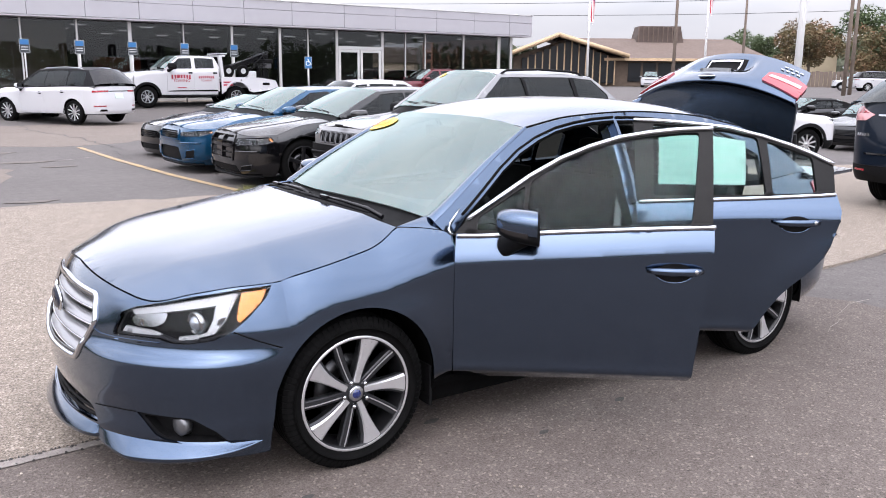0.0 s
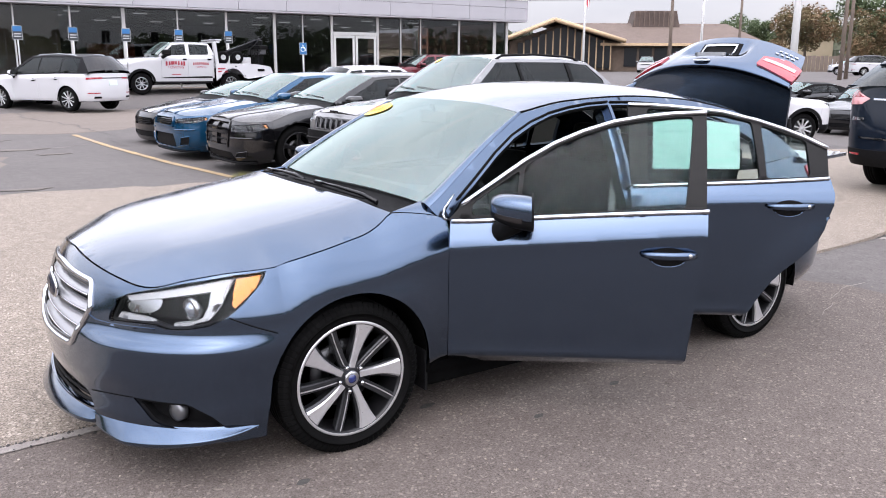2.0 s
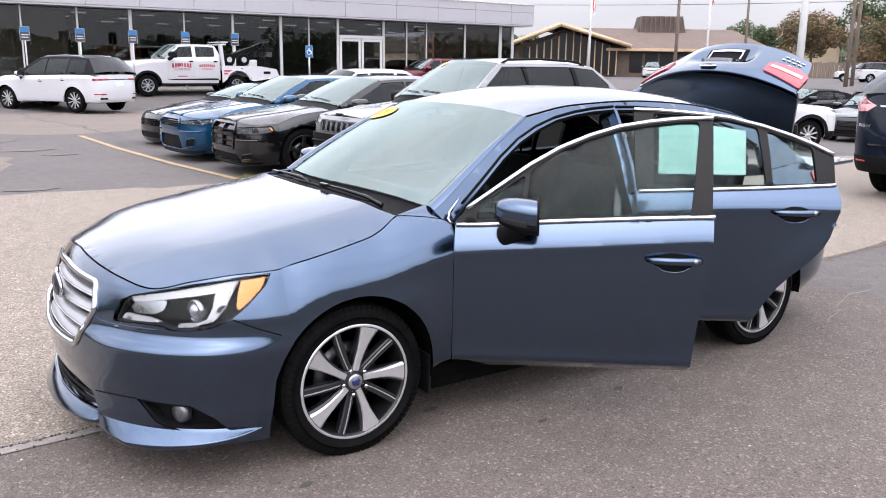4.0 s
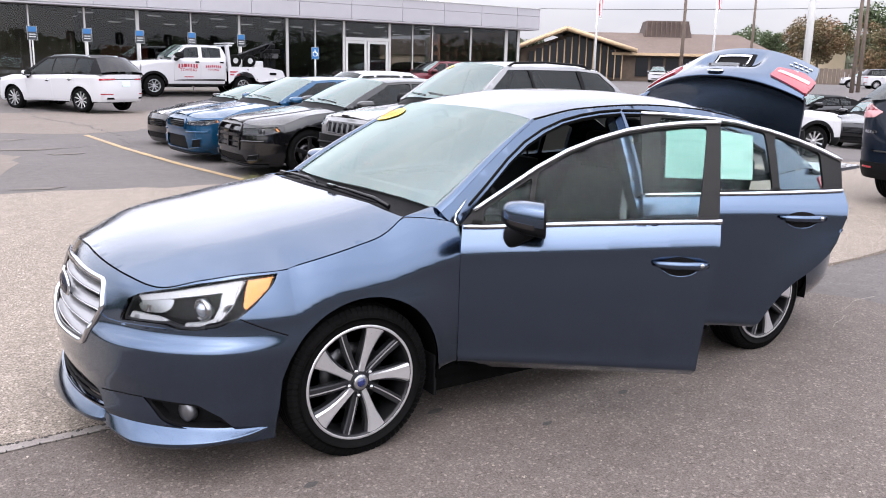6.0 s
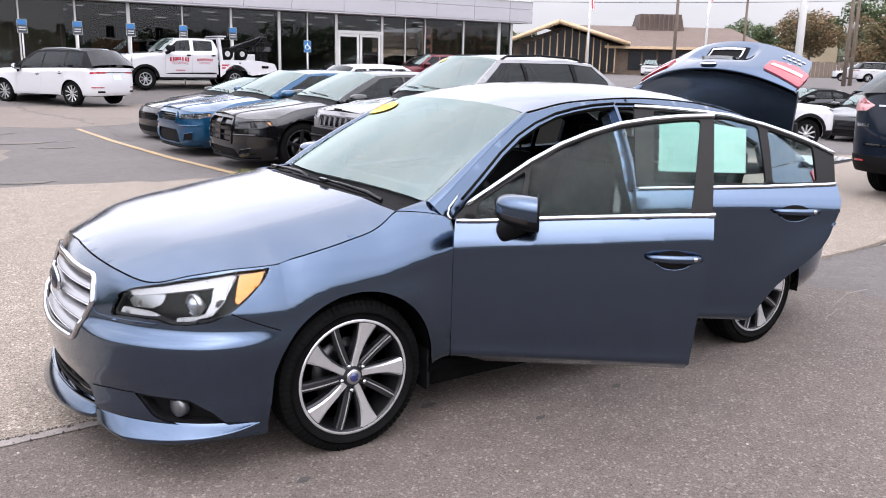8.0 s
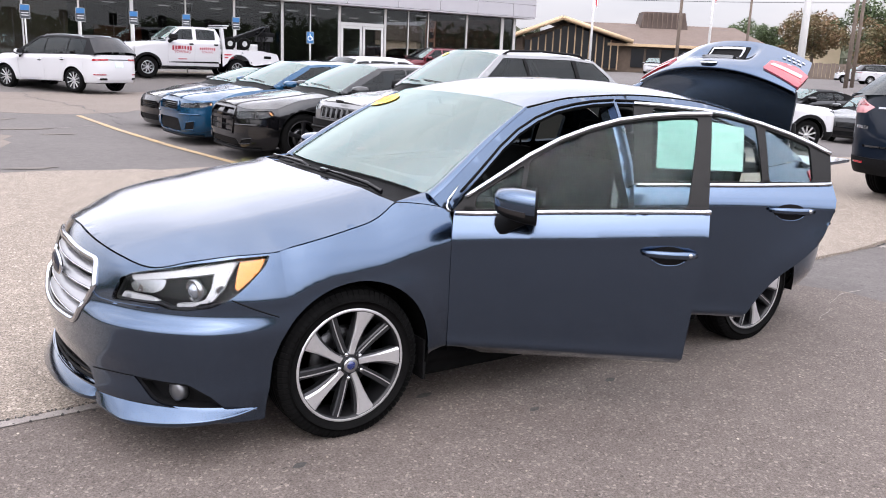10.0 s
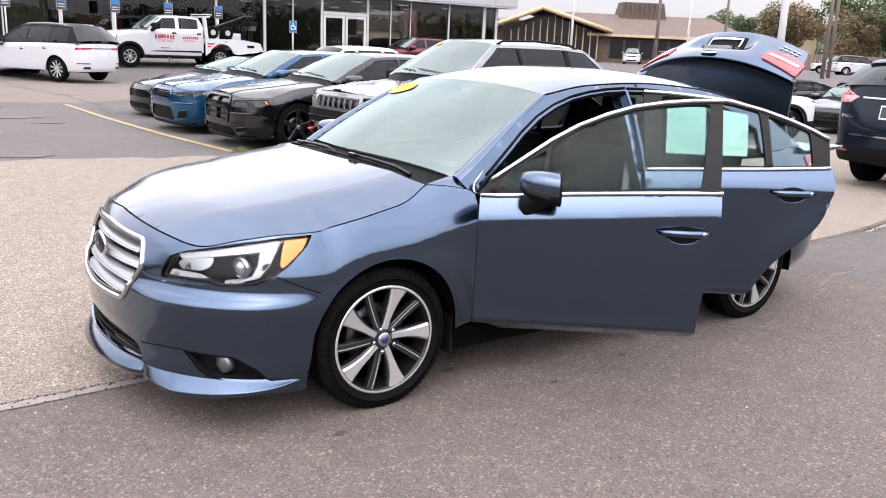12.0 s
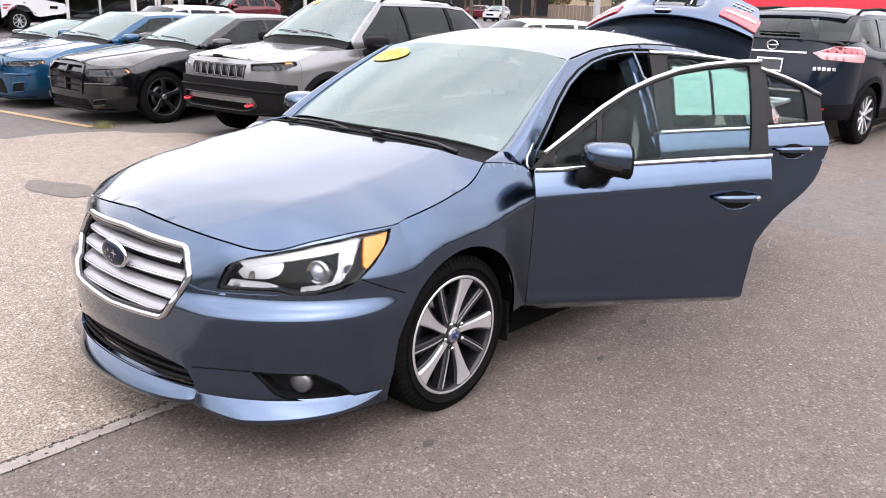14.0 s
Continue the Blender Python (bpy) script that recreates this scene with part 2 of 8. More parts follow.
# ---- mesh tools ----
def spl(*pts):
    """A smooth curve through (x, value) knots, without overshoot."""
    xs, vs = [p[0] for p in pts], [p[1] for p in pts]
    k = len(xs)
    d = [(vs[i + 1] - vs[i]) / (xs[i + 1] - xs[i]) for i in range(k - 1)]
    m = [d[0]] + [0 if d[i - 1] * d[i] <= 0 else 2 * d[i - 1] * d[i] / (d[i - 1] + d[i]) for i in range(1, k - 1)] + [d[-1]]

    def f(x):
        if x <= xs[0]:
            return vs[0]
        if x >= xs[-1]:
            return vs[-1]
        i = 0
        while x > xs[i + 1]:
            i += 1
        h = xs[i + 1] - xs[i]
        t = (x - xs[i]) / h
        return ((1 + 2 * t) * (1 - t) ** 2 * vs[i] + t * (1 - t) ** 2 * h * m[i]
                + t * t * (3 - 2 * t) * vs[i + 1] + t * t * (t - 1) * h * m[i + 1])
    return f


def resample(loop, step):
    out = []
    for i, p in enumerate(loop):
        q = loop[(i + 1) % len(loop)]
        n = max(1, round(math.hypot(q[0] - p[0], q[1] - p[1]) / step))
        out += [(p[0] + (q[0] - p[0]) * j / n, p[1] + (q[1] - p[1]) * j / n) for j in range(n)]
    return out


def rounded(loop, r=0.02, n=4):
    """A polygon with its corners rounded off."""
    out = []
    k = len(loop)
    for i in range(k):
        a, p, b = Vector(loop[i - 1]), Vector(loop[i]), Vector(loop[(i + 1) % k])
        ra = min(r, 0.45 * (a - p).length, 0.45 * (b - p).length)
        s, e = p + (a - p).normalized() * ra, p + (b - p).normalized() * ra
        for j in range(n + 1):
            t = j / n
            q = s * (1 - t) ** 2 + p * 2 * t * (1 - t) + e * t * t
            out.append((q.x, q.y))
    return out


def in_loop(P, loop):
    L = np.asarray(loop)
    x, y = P[:, 0], P[:, 1]
    hit = np.zeros(len(P), bool)
    for (x1, y1), (x2, y2) in zip(L, np.roll(L, -1, 0)):
        if y1 != y2:
            hit ^= ((y1 > y) != (y2 > y)) & (x < (x2 - x1) * (y - y1) / (y2 - y1) + x1)
    return hit


def flat_mesh(outline, step, holes=(), lines=()):
    """Points and triangles that fill an outline in the plane, less its holes."""
    loops = [resample(l, step) for l in (outline, *holes)]
    pts, edges = [], []
    for l in loops:
        k = len(pts)
        pts += l
        edges += [(k + i, k + (i + 1) % len(l)) for i in range(len(l))]
    for l in lines:
        P = np.asarray(l)
        keep = in_loop(P, loops[0])
        k = len(pts)
        pts += [tuple(p) for p in P[keep]]
        edges += [(k + i, k + i + 1) for i in range(int(keep.sum()) - 1)]
    B = np.asarray(pts)
    lo, hi = B.min(0), B.max(0)
    gx, gy = np.meshgrid(np.arange(lo[0] + step / 2, hi[0], step), np.arange(lo[1] + step / 2, hi[1], step))
    G = np.column_stack([gx.ravel(), gy.ravel()])
    if len(G):
        keep = in_loop(G, loops[0])
        for h in loops[1:]:
            keep &= ~in_loop(G, h)
        G = G[keep]
        if len(G):
            near = np.full(len(G), 9.0)
            for q in B:
                near = np.minimum(near, (G[:, 0] - q[0]) ** 2 + (G[:, 1] - q[1]) ** 2)
            G = G[near > (0.55 * step) ** 2]
            pts += [tuple(g) for g in G]
    from mathutils.geometry import delaunay_2d_cdt
    v, _, f, *_ = delaunay_2d_cdt([Vector(p) for p in pts], edges, [], 0, 1e-6)
    V = np.asarray([(p.x, p.y) for p in v])
    C = np.asarray([V[list(t)].mean(0) for t in f])
    keep = in_loop(C, loops[0])
    for h in loops[1:]:
        keep &= ~in_loop(C, h)
    return V, [t for t, k in zip(f, keep) if k]


def shell(verts, faces, out, thick=0.0):
    """A sheet with its front towards out, given thickness behind it, with crisp rims."""
    bm = bmesh.new()
    vs = [bm.verts.new(p) for p in verts]
    for f in faces:
        try:
            bm.faces.new([vs[i] for i in f])
        except ValueError:
            pass
    bmesh.ops.delete(bm, geom=[v for v in bm.verts if not v.link_faces], context="VERTS")
    bm.normal_update()
    total = sum((f.normal * f.calc_area() for f in bm.faces), Vector())
    if total.dot(Vector(out)) < 0:
        bmesh.ops.reverse_faces(bm, faces=bm.faces[:])
    bm.normal_update()
    if thick:
        rim = [e for e in bm.edges if e.is_boundary]
        front = bm.faces[:]
        back = {v: bm.verts.new(v.co - v.normal * thick) for v in bm.verts[:]}
        for f in front:
            bm.faces.new([back[v] for v in reversed(f.verts)])
        for e in rim:
            f = e.link_faces[0]
            a, b = e.verts
            vl = f.verts[:]
            if vl[(vl.index(a) + 1) % len(vl)] != b:
                a, b = b, a
            bm.faces.new([b, a, back[a], back[b]])
            e.smooth = False
            bm.edges.get((back[a], back[b])).smooth = False
    for f in bm.faces:
        f.smooth = True
    return bm


def sheet(outline, f, out, step=0.03, holes=(), thick=0.0, lines=()):
    V, F = flat_mesh(outline, step, holes, lines)
    return shell([f(*p) for p in V], F, out, thick)


def grid(f, nu, nv, out=None, thick=0.0, closed_u=False, closed_v=False):
    """A sheet of nu x nv cells from f(u, v), u and v from 0 to 1."""
    cu, cv = nu + (not closed_u), nv + (not closed_v)
    verts = [f(i / nu, j / nv) for i in range(cu) for j in range(cv)]
    faces = [(i * cv + j, (i + 1) % cu * cv + j, (i + 1) % cu * cv + (j + 1) % cv, i * cv + (j + 1) % cv)
             for i in range(nu) for j in range(nv)]
    return shell(verts, faces, out or (0, 0, 1), thick)


def box(bm, lo, hi, bevel=0.0, m=None):
    """Adds a box with bevelled edges."""
    ret = bmesh.ops.create_cube(bm, size=1)
    vs = ret["verts"]
    for v in vs:
        v.co = Vector([lo[i] + (hi[i] - lo[i]) * (v.co[i] + 0.5) for i in range(3)])
    if bevel:
        es = list({e for v in vs for e in v.link_edges})
        r = bmesh.ops.bevel(bm, geom=es, offset=bevel, segments=2, affect="EDGES", profile=0.6)
        vs = list({v for f in r["faces"] for v in f.verts} | {v for v in vs if v.is_valid})
    if m is not None:
        bmesh.ops.transform(bm, matrix=m, verts=vs)
    return bm


def boxed(lo, hi, bevel=0.0, m=None):
    return box(bmesh.new(), lo, hi, bevel, m)


def lathe(profile, n=48, axis="y", centre=(0, 0, 0), closed=False, caps=True):
    """A turned body from (along, radius) pairs round an axis."""
    bm = bmesh.new()
    rings = []
    for a, r in profile:
        ring = []
        for i in range(n):
            t = 2 * math.pi * i / n
            c, s = r * math.cos(t), r * math.sin(t)
            p = {"x": (a, c, s), "y": (c, a, s), "z": (c, s, a)}[axis]
            ring.append(bm.verts.new(Vector(p) + Vector(centre)))
        rings.append(ring)
    pairs = list(zip(rings, rings[1:])) + ([(rings[-1], rings[0])] if closed else [])
    for r0, r1 in pairs:
        for i in range(n):
            bm.faces.new([r0[i], r0[(i + 1) % n], r1[(i + 1) % n], r1[i]])
    if not closed and caps:
        for r in (rings[0], rings[-1]):
            if (r[0].co - r[n // 2].co).length > 1e-4:
                bm.faces.new(r)
    bmesh.ops.recalc_face_normals(bm, faces=bm.faces[:])
    for f in bm.faces:
        f.smooth = len(f.verts) == 4
    return bm


def tube(bm, pts, r, n=8, flat=1.0):
    """Adds a round bar along points."""
    rings = []
    P = [Vector(p) for p in pts]
    for i, p in enumerate(P):
        d = (P[min(i + 1, len(P) - 1)] - P[max(i - 1, 0)]).normalized()
        u = d.cross(Vector((0, 0, 1)) if abs(d.z) < 0.9 else Vector((1, 0, 0))).normalized()
        w = u.cross(d)
        rr = r[i] if isinstance(r, (list, tuple)) else r
        rings.append([bm.verts.new(p + (u * math.cos(2 * math.pi * k / n) * flat + w * math.sin(2 * math.pi * k / n)) * rr)
                      for k in range(n)])
    for a, b in zip(rings, rings[1:]):
        for k in range(n):
            bm.faces.new([a[k], a[(k + 1) % n], b[(k + 1) % n], b[k]]).smooth = True
    bm.faces.new(rings[0][::-1])
    bm.faces.new(rings[-1])
    return bm


def tubed(pts, r, n=8, flat=1.0):
    return tube(bmesh.new(), pts, r, n, flat)


def mirrored(bm, s):
    """Turns a part for the near side (y < 0) into one for the far side if s is 1."""
    if s > 0:
        for v in bm.verts:
            v.co.y = -v.co.y
        bmesh.ops.reverse_faces(bm, faces=bm.faces[:])
    return bm


def part(name, bm, mat, parent=None, label=""):
    me = bpy.data.meshes.new(name)
    bm.normal_update()
    bm.to_mesh(me)
    bm.free()
    me.materials.append(M[mat] if isinstance(mat, str) else mat)
    ob = new(name, me)
    ob.parent = parent
    if label:
        tagged(ob, label)
    return ob


def thing(name, label, category, group="", kind="", m=None):
    ob = new(name)
    ob.empty_display_size = 0.3
    if m is not None:
        ob.matrix_basis = m
    return tagged(ob, label, category, group, kind)


def letters(text, size, mat, parent, m, name="lettering", extrude=0.001, align="CENTER", shear=0.0):
    """Words in the built-in font, as a mesh, in the plane given by m."""
    cu = bpy.data.curves.new(name, "FONT")
    cu.body, cu.size, cu.extrude, cu.align_x, cu.align_y, cu.shear = text, size, extrude, align, "CENTER", shear
    tmp = bpy.data.objects.new("tmp", cu)
    scene.collection.objects.link(tmp)
    me = bpy.data.meshes.new_from_object(tmp.evaluated_get(bpy.context.evaluated_depsgraph_get()))
    bpy.data.objects.remove(tmp)
    bpy.data.curves.remove(cu)
    me.materials.clear()
    me.materials.append(M[mat])
    ob = new(name, me)
    ob.parent = parent
    ob.matrix_basis = m
    return ob


# ---- cars ----
def mix3(a, b, t):
    return tuple(a[i] + (b[i] - a[i]) * t for i in range(3))


class Body:
    """The skin of a car as smooth functions, x to the rear from the front axle, y < 0 the driver's side, z up."""

    def __init__(self, **k):
        d = dict(wb=2.75, r=0.336, arch=0.382, arch_z=0.335, fe=-0.31, re=3.14, nf=2.05, nr=2.3, sill=0.20, k1=0.33, k2=0.42,
                 P=spl((-0.5, 0.915), (-0.31, 0.926), (-0.1, 0.930), (0.1, 0.928), (0.5, 0.910), (1.2, 0.902), (2.0, 0.908), (2.75, 0.918), (3.2, 0.90), (3.9, 0.86)),
                 zc=spl((-0.5, 0.66), (-0.31, 0.670), (-0.2, 0.716), (-0.1, 0.742), (0.0, 0.752), (0.1, 0.762), (0.3, 0.800), (0.52, 0.834), (1.1, 0.876), (1.65, 0.915), (2.4, 0.94), (3.1, 0.92), (3.9, 0.88)),
                 T=spl((-0.31, 0.860), (-0.17, 0.889), (0.0, 0.921), (0.1, 0.941), (0.17, 0.968), (0.215, 0.995), (0.25, 1.010), (0.33, 1.004), (0.45, 0.985), (0.52, 0.962), (1.0, 0.99), (1.65, 1.026), (2.3, 1.05), (2.75, 1.072), (3.1, 1.09), (3.8, 1.06)),
                 fc=spl((0.15, -0.915), (0.20, -0.985), (0.26, -1.015), (0.34, -1.005), (0.46, -1.027), (0.565, -1.027), (0.60, -0.990), (0.69, -0.975), (0.77, -0.958), (0.82, -0.918), (0.86, -0.875)),
                 rc=spl((0.2, 3.72), (0.3, 3.82), (0.5, 3.85), (0.7, 3.83), (0.9, 3.78), (1.1, 3.76)),
                 ft=spl((0, 0.852), (13, 0.84), (24, 0.826), (33, 0.811), (46, 0.791), (59, 0.826), (74, 0.851), (90, 0.858)),
                 rt=spl((0, 1.085), (90, 1.07)),
                 Hc=spl((-0.868, 0.852), (-0.80, 0.882), (-0.6, 0.935), (-0.2, 1.005), (0.2, 1.062), (0.4, 1.085)),
                 Dc=spl((2.9, 1.13), (3.3, 1.135), (3.72, 1.13), (3.8, 1.09)),
                 hood_x=0.245, hood_bow=0.10, deck_x=3.12, deck_bow=0.12,
                 A0=(0.43, 1.018), A1=(1.075, 1.40), C1=(2.62, 1.375), C0=(3.16, 1.10), bowA=(0.20, 0.09), bowC=(0.12, 0.10), riseA=(0.060, 0.048), riseC=(0.05, 0.055),
                 rail=spl((1.075, 1.40), (1.4, 1.450), (1.8, 1.466), (2.2, 1.446), (2.62, 1.375)),
                 Rc=spl((0, 1.449), (0.12, 1.492), (0.3, 1.528), (0.5, 1.534), (0.75, 1.508), (1, 1.438)),
                 doors=(0.52, 1.645, 2.66), zlow=0.165, flare=0.020, ledge=0.024, edge_in=(0.088, 0.022), roll=0.0, fg=None)
        d.update(k)
        self.wb = d["wb"]
        self.r = d["r"]
        self.arch = d["arch"]
        self.arch_z = d["arch_z"]
        self.fe = d["fe"]
        self.re = d["re"]
        self.nf = d["nf"]
        self.nr = d["nr"]
        self.sill = d["sill"]
        self.k1 = d["k1"]
        self.k2 = d["k2"]
        self.P = d["P"]
        self.zc = d["zc"]
        self.T = d["T"]
        self.fc = d["fc"]
        self.rc = d["rc"]
        self.ft = d["ft"]
        self.rt = d["rt"]
        self.Hc = d["Hc"]
        self.Dc = d["Dc"]
        self.hood_x = d["hood_x"]
        self.hood_bow = d["hood_bow"]
        self.deck_x = d["deck_x"]
        self.deck_bow = d["deck_bow"]
        self.A0 = d["A0"]
        self.A1 = d["A1"]
        self.C1 = d["C1"]
        self.C0 = d["C0"]
        self.bowA = d["bowA"]
        self.bowC = d["bowC"]
        self.riseA = d["riseA"]
        self.riseC = d["riseC"]
        self.rail = d["rail"]
        self.Rc = d["Rc"]
        self.doors = d["doors"]
        self.zlow = d["zlow"]
        self.flare = d["flare"]
        self.ledge = d["ledge"]
        self.edge_in = d["edge_in"]
        self.roll = d["roll"]
        self.fg = d["fg"]
        self.front_edge = [self.nose(math.radians(a), self.ft(a)) for a in range(0, 91, 3)]
        self.rear_edge = [self.tail(math.radians(a), self.rt(a)) for a in range(0, 91, 3)]

    def W(self, x, z):
        t = z - self.zc(x)
        if t >= 0:
            s = t - 0.012 * (1 - math.exp(-t / 0.012))
            k = min(1.0, max(0.0, (x + 0.31) / 0.45)) if self.fg else 1.0
            o = -(0.30 + 0.06 * k) * s - (0.62 + 0.48 * k) * s * t
        else:
            s = -t
            o = -0.004 * (1 - math.exp(-s / 0.012)) - 0.045 * s - 0.10 * s * s
            q = max(0.0, 0.36 - z)
            o -= 0.9 * q * q + 0.5 * max(0.0, 0.345 - z)
            if self.roll:
                k = min(1.0, max(0.0, (x - 0.40) / 0.12)) * min(1.0, max(0.0, (2.72 - x) / 0.2))
                o += k * (self.roll * math.exp(-max(0.0, z - 0.345) / 0.028) - 0.9 * max(0.0, 0.345 - z))
        for c in (0, self.wb):
            d = math.hypot(x - c, z - self.arch_z) - self.arch
            if abs(d) < 0.4 and t < 0:
                o += self.flare * math.exp(-(d / 0.12) ** 2) * min(1, -t / 0.12)
        return self.P(x) + o

    def side(self, x, z):
        return (x, -self.W(x, z), z)

    def G(self, x, z):
        t = z - self.T(x)
        return self.W(x, self.T(x)) - self.k1 * t - self.k2 * t * abs(t) - 0.004

    def green(self, x, z):
        return (x, -self.G(x, z), z)

    def nose(self, a, z):
        s, a = (1 if a >= 0 else -1), abs(a)
        b, d = self.W(self.fe, min(z, self.T(self.fe))), self.fe - self.fc(z)
        if self.fg and z < 0.36:
            b = self.W(self.fe, 0.36 - 0.3 * (0.36 - z))
        if self.fg:
            w = min(1.0, max(0.0, (a - 0.43) / 0.20))
            w = w * w * (3 - 2 * w)
            d = self.fe - (self.fg(z) * (1 - w) + self.fc(z) * w)
        q = min(1, max(0, (0.612 - z) / 0.036))
        e = self.ledge * q * q * (3 - 2 * q) * math.sin(min(1, a / 0.75) * math.pi / 2) ** 2 * math.sin(min(1, (math.pi / 2 - a) / 0.45) * math.pi / 2) ** 2
        return (self.fe - d * max(0, math.cos(a)) ** (2 / self.nf) - e * math.cos(a), s * (b * math.sin(a) ** (2 / self.nf) + e * math.sin(a)), z)

    def tail(self, a, z):
        s, a = (1 if a >= 0 else -1), abs(a)
        b, d = self.W(self.re, min(z, self.T(self.re))), self.rc(z) - self.re
        return (self.re + d * max(0, math.cos(a)) ** (2 / self.nr), s * b * math.sin(a) ** (2 / self.nr), z)

    def on_nose(self, x, y, z):
        """The place (0.9 x angle, z) on the nose under a point near it."""
        b, d = self.W(self.fe, min(z, self.T(self.fe))), self.fe - self.fc(z)
        p = self.nf / 2
        return (0.9 * math.atan2(min(1.2, abs(y) / b) ** p, max(0, (self.fe - x) / d) ** p) * (1 if y >= 0 else -1), z)

    def y_nose(self, y, z):
        b = self.W(self.fe, min(z, self.T(self.fe)))
        return (0.9 * math.asin(min(1, (abs(y) / b) ** (self.nf / 2))) * (1 if y >= 0 else -1), z)

    def y_tail(self, y, z):
        b = self.W(self.re, min(z, self.T(self.re)))
        return (0.9 * math.asin(min(1, (abs(y) / b) ** (self.nr / 2))) * (1 if y >= 0 else -1), z)

    def lift(self, f, d, centre=(1.4, 0, 0.5)):
        """The same skin, d metres further out."""
        def g(u, v):
            p = Vector(f(u, v))
            a, b = Vector(f(u + 0.004, v)) - Vector(f(u - 0.004, v)), Vector(f(u, v + 0.004)) - Vector(f(u, v - 0.004))
            n = a.cross(b)
            if n.length < 1e-9:
                n = p - Vector(centre)
            n.normalize()
            if n.dot(p - Vector(centre)) < 0:
                n = -n
            return p + n * d
        return g

    def bottom(self, x):
        z = self.sill
        for c in (0, self.wb):
            if abs(x - c) < self.arch:
                z = max(z, self.arch_z + math.sqrt(self.arch ** 2 - (x - c) ** 2))
        return z

    def panel(self, a, b, gap=0.003):
        """The outline of the body side from a to b: sill or wheel arch below, belt above."""
        a, b = a + gap, b - gap
        xs = list(np.arange(a, b, 0.02)) + [b]
        for c in (0, self.wb):
            for e in (-1, 1):
                for q in (1.0005, 0.9995, 0.998, 0.994, 0.985, 0.97):
                    x = c + e * q * self.arch
                    if a < x < b:
                        xs.append(x)
        xs = sorted(xs)
        return [(x, self.bottom(x)) for x in xs] + [(x, self.T(x) - 0.002) for x in np.arange(b, a, -0.03)] + [(a, self.T(a) - 0.002)]

    def edge_at(self, x, edge):
        """Half width and height of the hood or deck edge."""
        if edge == "hood":
            if x >= self.fe:
                return self.W(x, self.T(x)), self.T(x)
            E = self.front_edge
        else:
            if x <= self.re:
                return self.W(x, self.T(x)), self.T(x)
            E = self.rear_edge
        for p, q in zip(E, E[1:]):
            if min(p[0], q[0]) <= x <= max(p[0], q[0]) and p[0] != q[0]:
                t = (x - p[0]) / (q[0] - p[0])
                return p[1] + (q[1] - p[1]) * t, p[2] + (q[2] - p[2]) * t
        return max(E[0][1], 0.02), E[0][2]

    def hood(self, x, y):
        ye, ze = self.edge_at(x, "hood")
        t = min(1.0, abs(y) / max(ye, 0.03))
        tc, fc = 0.70, 0.77
        f = 1 - (1 - fc) * (t / tc) ** 2.6 if t < tc else fc * (1 - ((t - tc) / (1 - tc)) ** 1.15)
        g = 1 - t ** 2.3
        k = min(1, max(0, (x + 0.86) * 4))
        return (x, y, ze + (self.Hc(x) - ze) * (g + (f - g) * k))

    def deck(self, x, y):
        ye, ze = self.edge_at(x, "deck")
        t = min(1.0, abs(y) / max(ye, 0.03))
        return (x, y, ze + (self.Dc(x) - ze) * (1 - t ** 2.4))

    def hood_outline(self):
        half = [(p[0] + 0.003, p[1]) for p in self.front_edge] + [(x, self.W(x, self.T(x)) - 0.004) for x in np.arange(self.fe + 0.05, self.hood_x, 0.05)]
        ye = self.W(self.hood_x, self.T(self.hood_x)) - 0.004
        half += [(self.hood_x - self.hood_bow * (1 - u * u), u * ye) for u in np.linspace(1, 0, 9)[:-1]]
        return half + [(self.hood_x - self.hood_bow, 0.0)] + [(x, -y) for x, y in reversed(half[1:])]

    def deck_outline(self):
        half = [(p[0] - 0.003, p[1]) for p in self.rear_edge] + [(x, self.W(x, self.T(x)) - 0.004) for x in np.arange(self.re - 0.05, self.deck_x, -0.05)]
        ye = self.W(self.deck_x, self.T(self.deck_x)) - 0.004
        half += [(self.deck_x + self.deck_bow * (1 - u * u), u * ye) for u in np.linspace(1, 0, 9)[:-1]]
        return half + [(self.deck_x + self.deck_bow, 0.0)] + [(x, -y) for x, y in reversed(half[1:])]

    def screen(self, which):
        """The windscreen or the rear window: f(u, v), u across from -1 to 1, v upwards."""
        e0, e1, bow, rise = (self.A0, self.A1, self.bowA, self.riseA) if which == "front" else (self.C0, self.C1, self.bowC, self.riseC)
        sgn = -1 if which == "front" else 1

        def f(u, v):
            x, z = e0[0] + (e1[0] - e0[0]) * v, e0[1] + (e1[1] - e0[1]) * v + 0.018 * math.sin(math.pi * v)
            w, crown = 1 - u * u, 1 - abs(u) ** 3.2
            edge = self.edge_in[0] + (self.edge_in[1] - self.edge_in[0]) * v if which == "front" else 0.004
            return (x + sgn * (bow[0] + (bow[1] - bow[0]) * v) * w, u * (self.G(x, z) - edge), z + 0.006 * (edge > 0.01) + (rise[0] + (rise[1] - rise[0]) * v) * crown)
        return f

    def pillar_face(self, u, v):
        """Painted face between the windscreen's edge and the side, near side."""
        x, z = self.A0[0] + (self.A1[0] - self.A0[0]) * v, self.A0[1] + (self.A1[1] - self.A0[1]) * v + 0.018 * math.sin(math.pi * v)
        p, q = Vector(self.screen("front")(-1, v)), Vector((x, -self.G(x, z), z))
        m = p.lerp(q, u)
        return m + Vector((-0.4, -0.5, 0.7)) * (0.003 + 0.020 * math.sin(math.pi * u) * (1 - 0.5 * v))

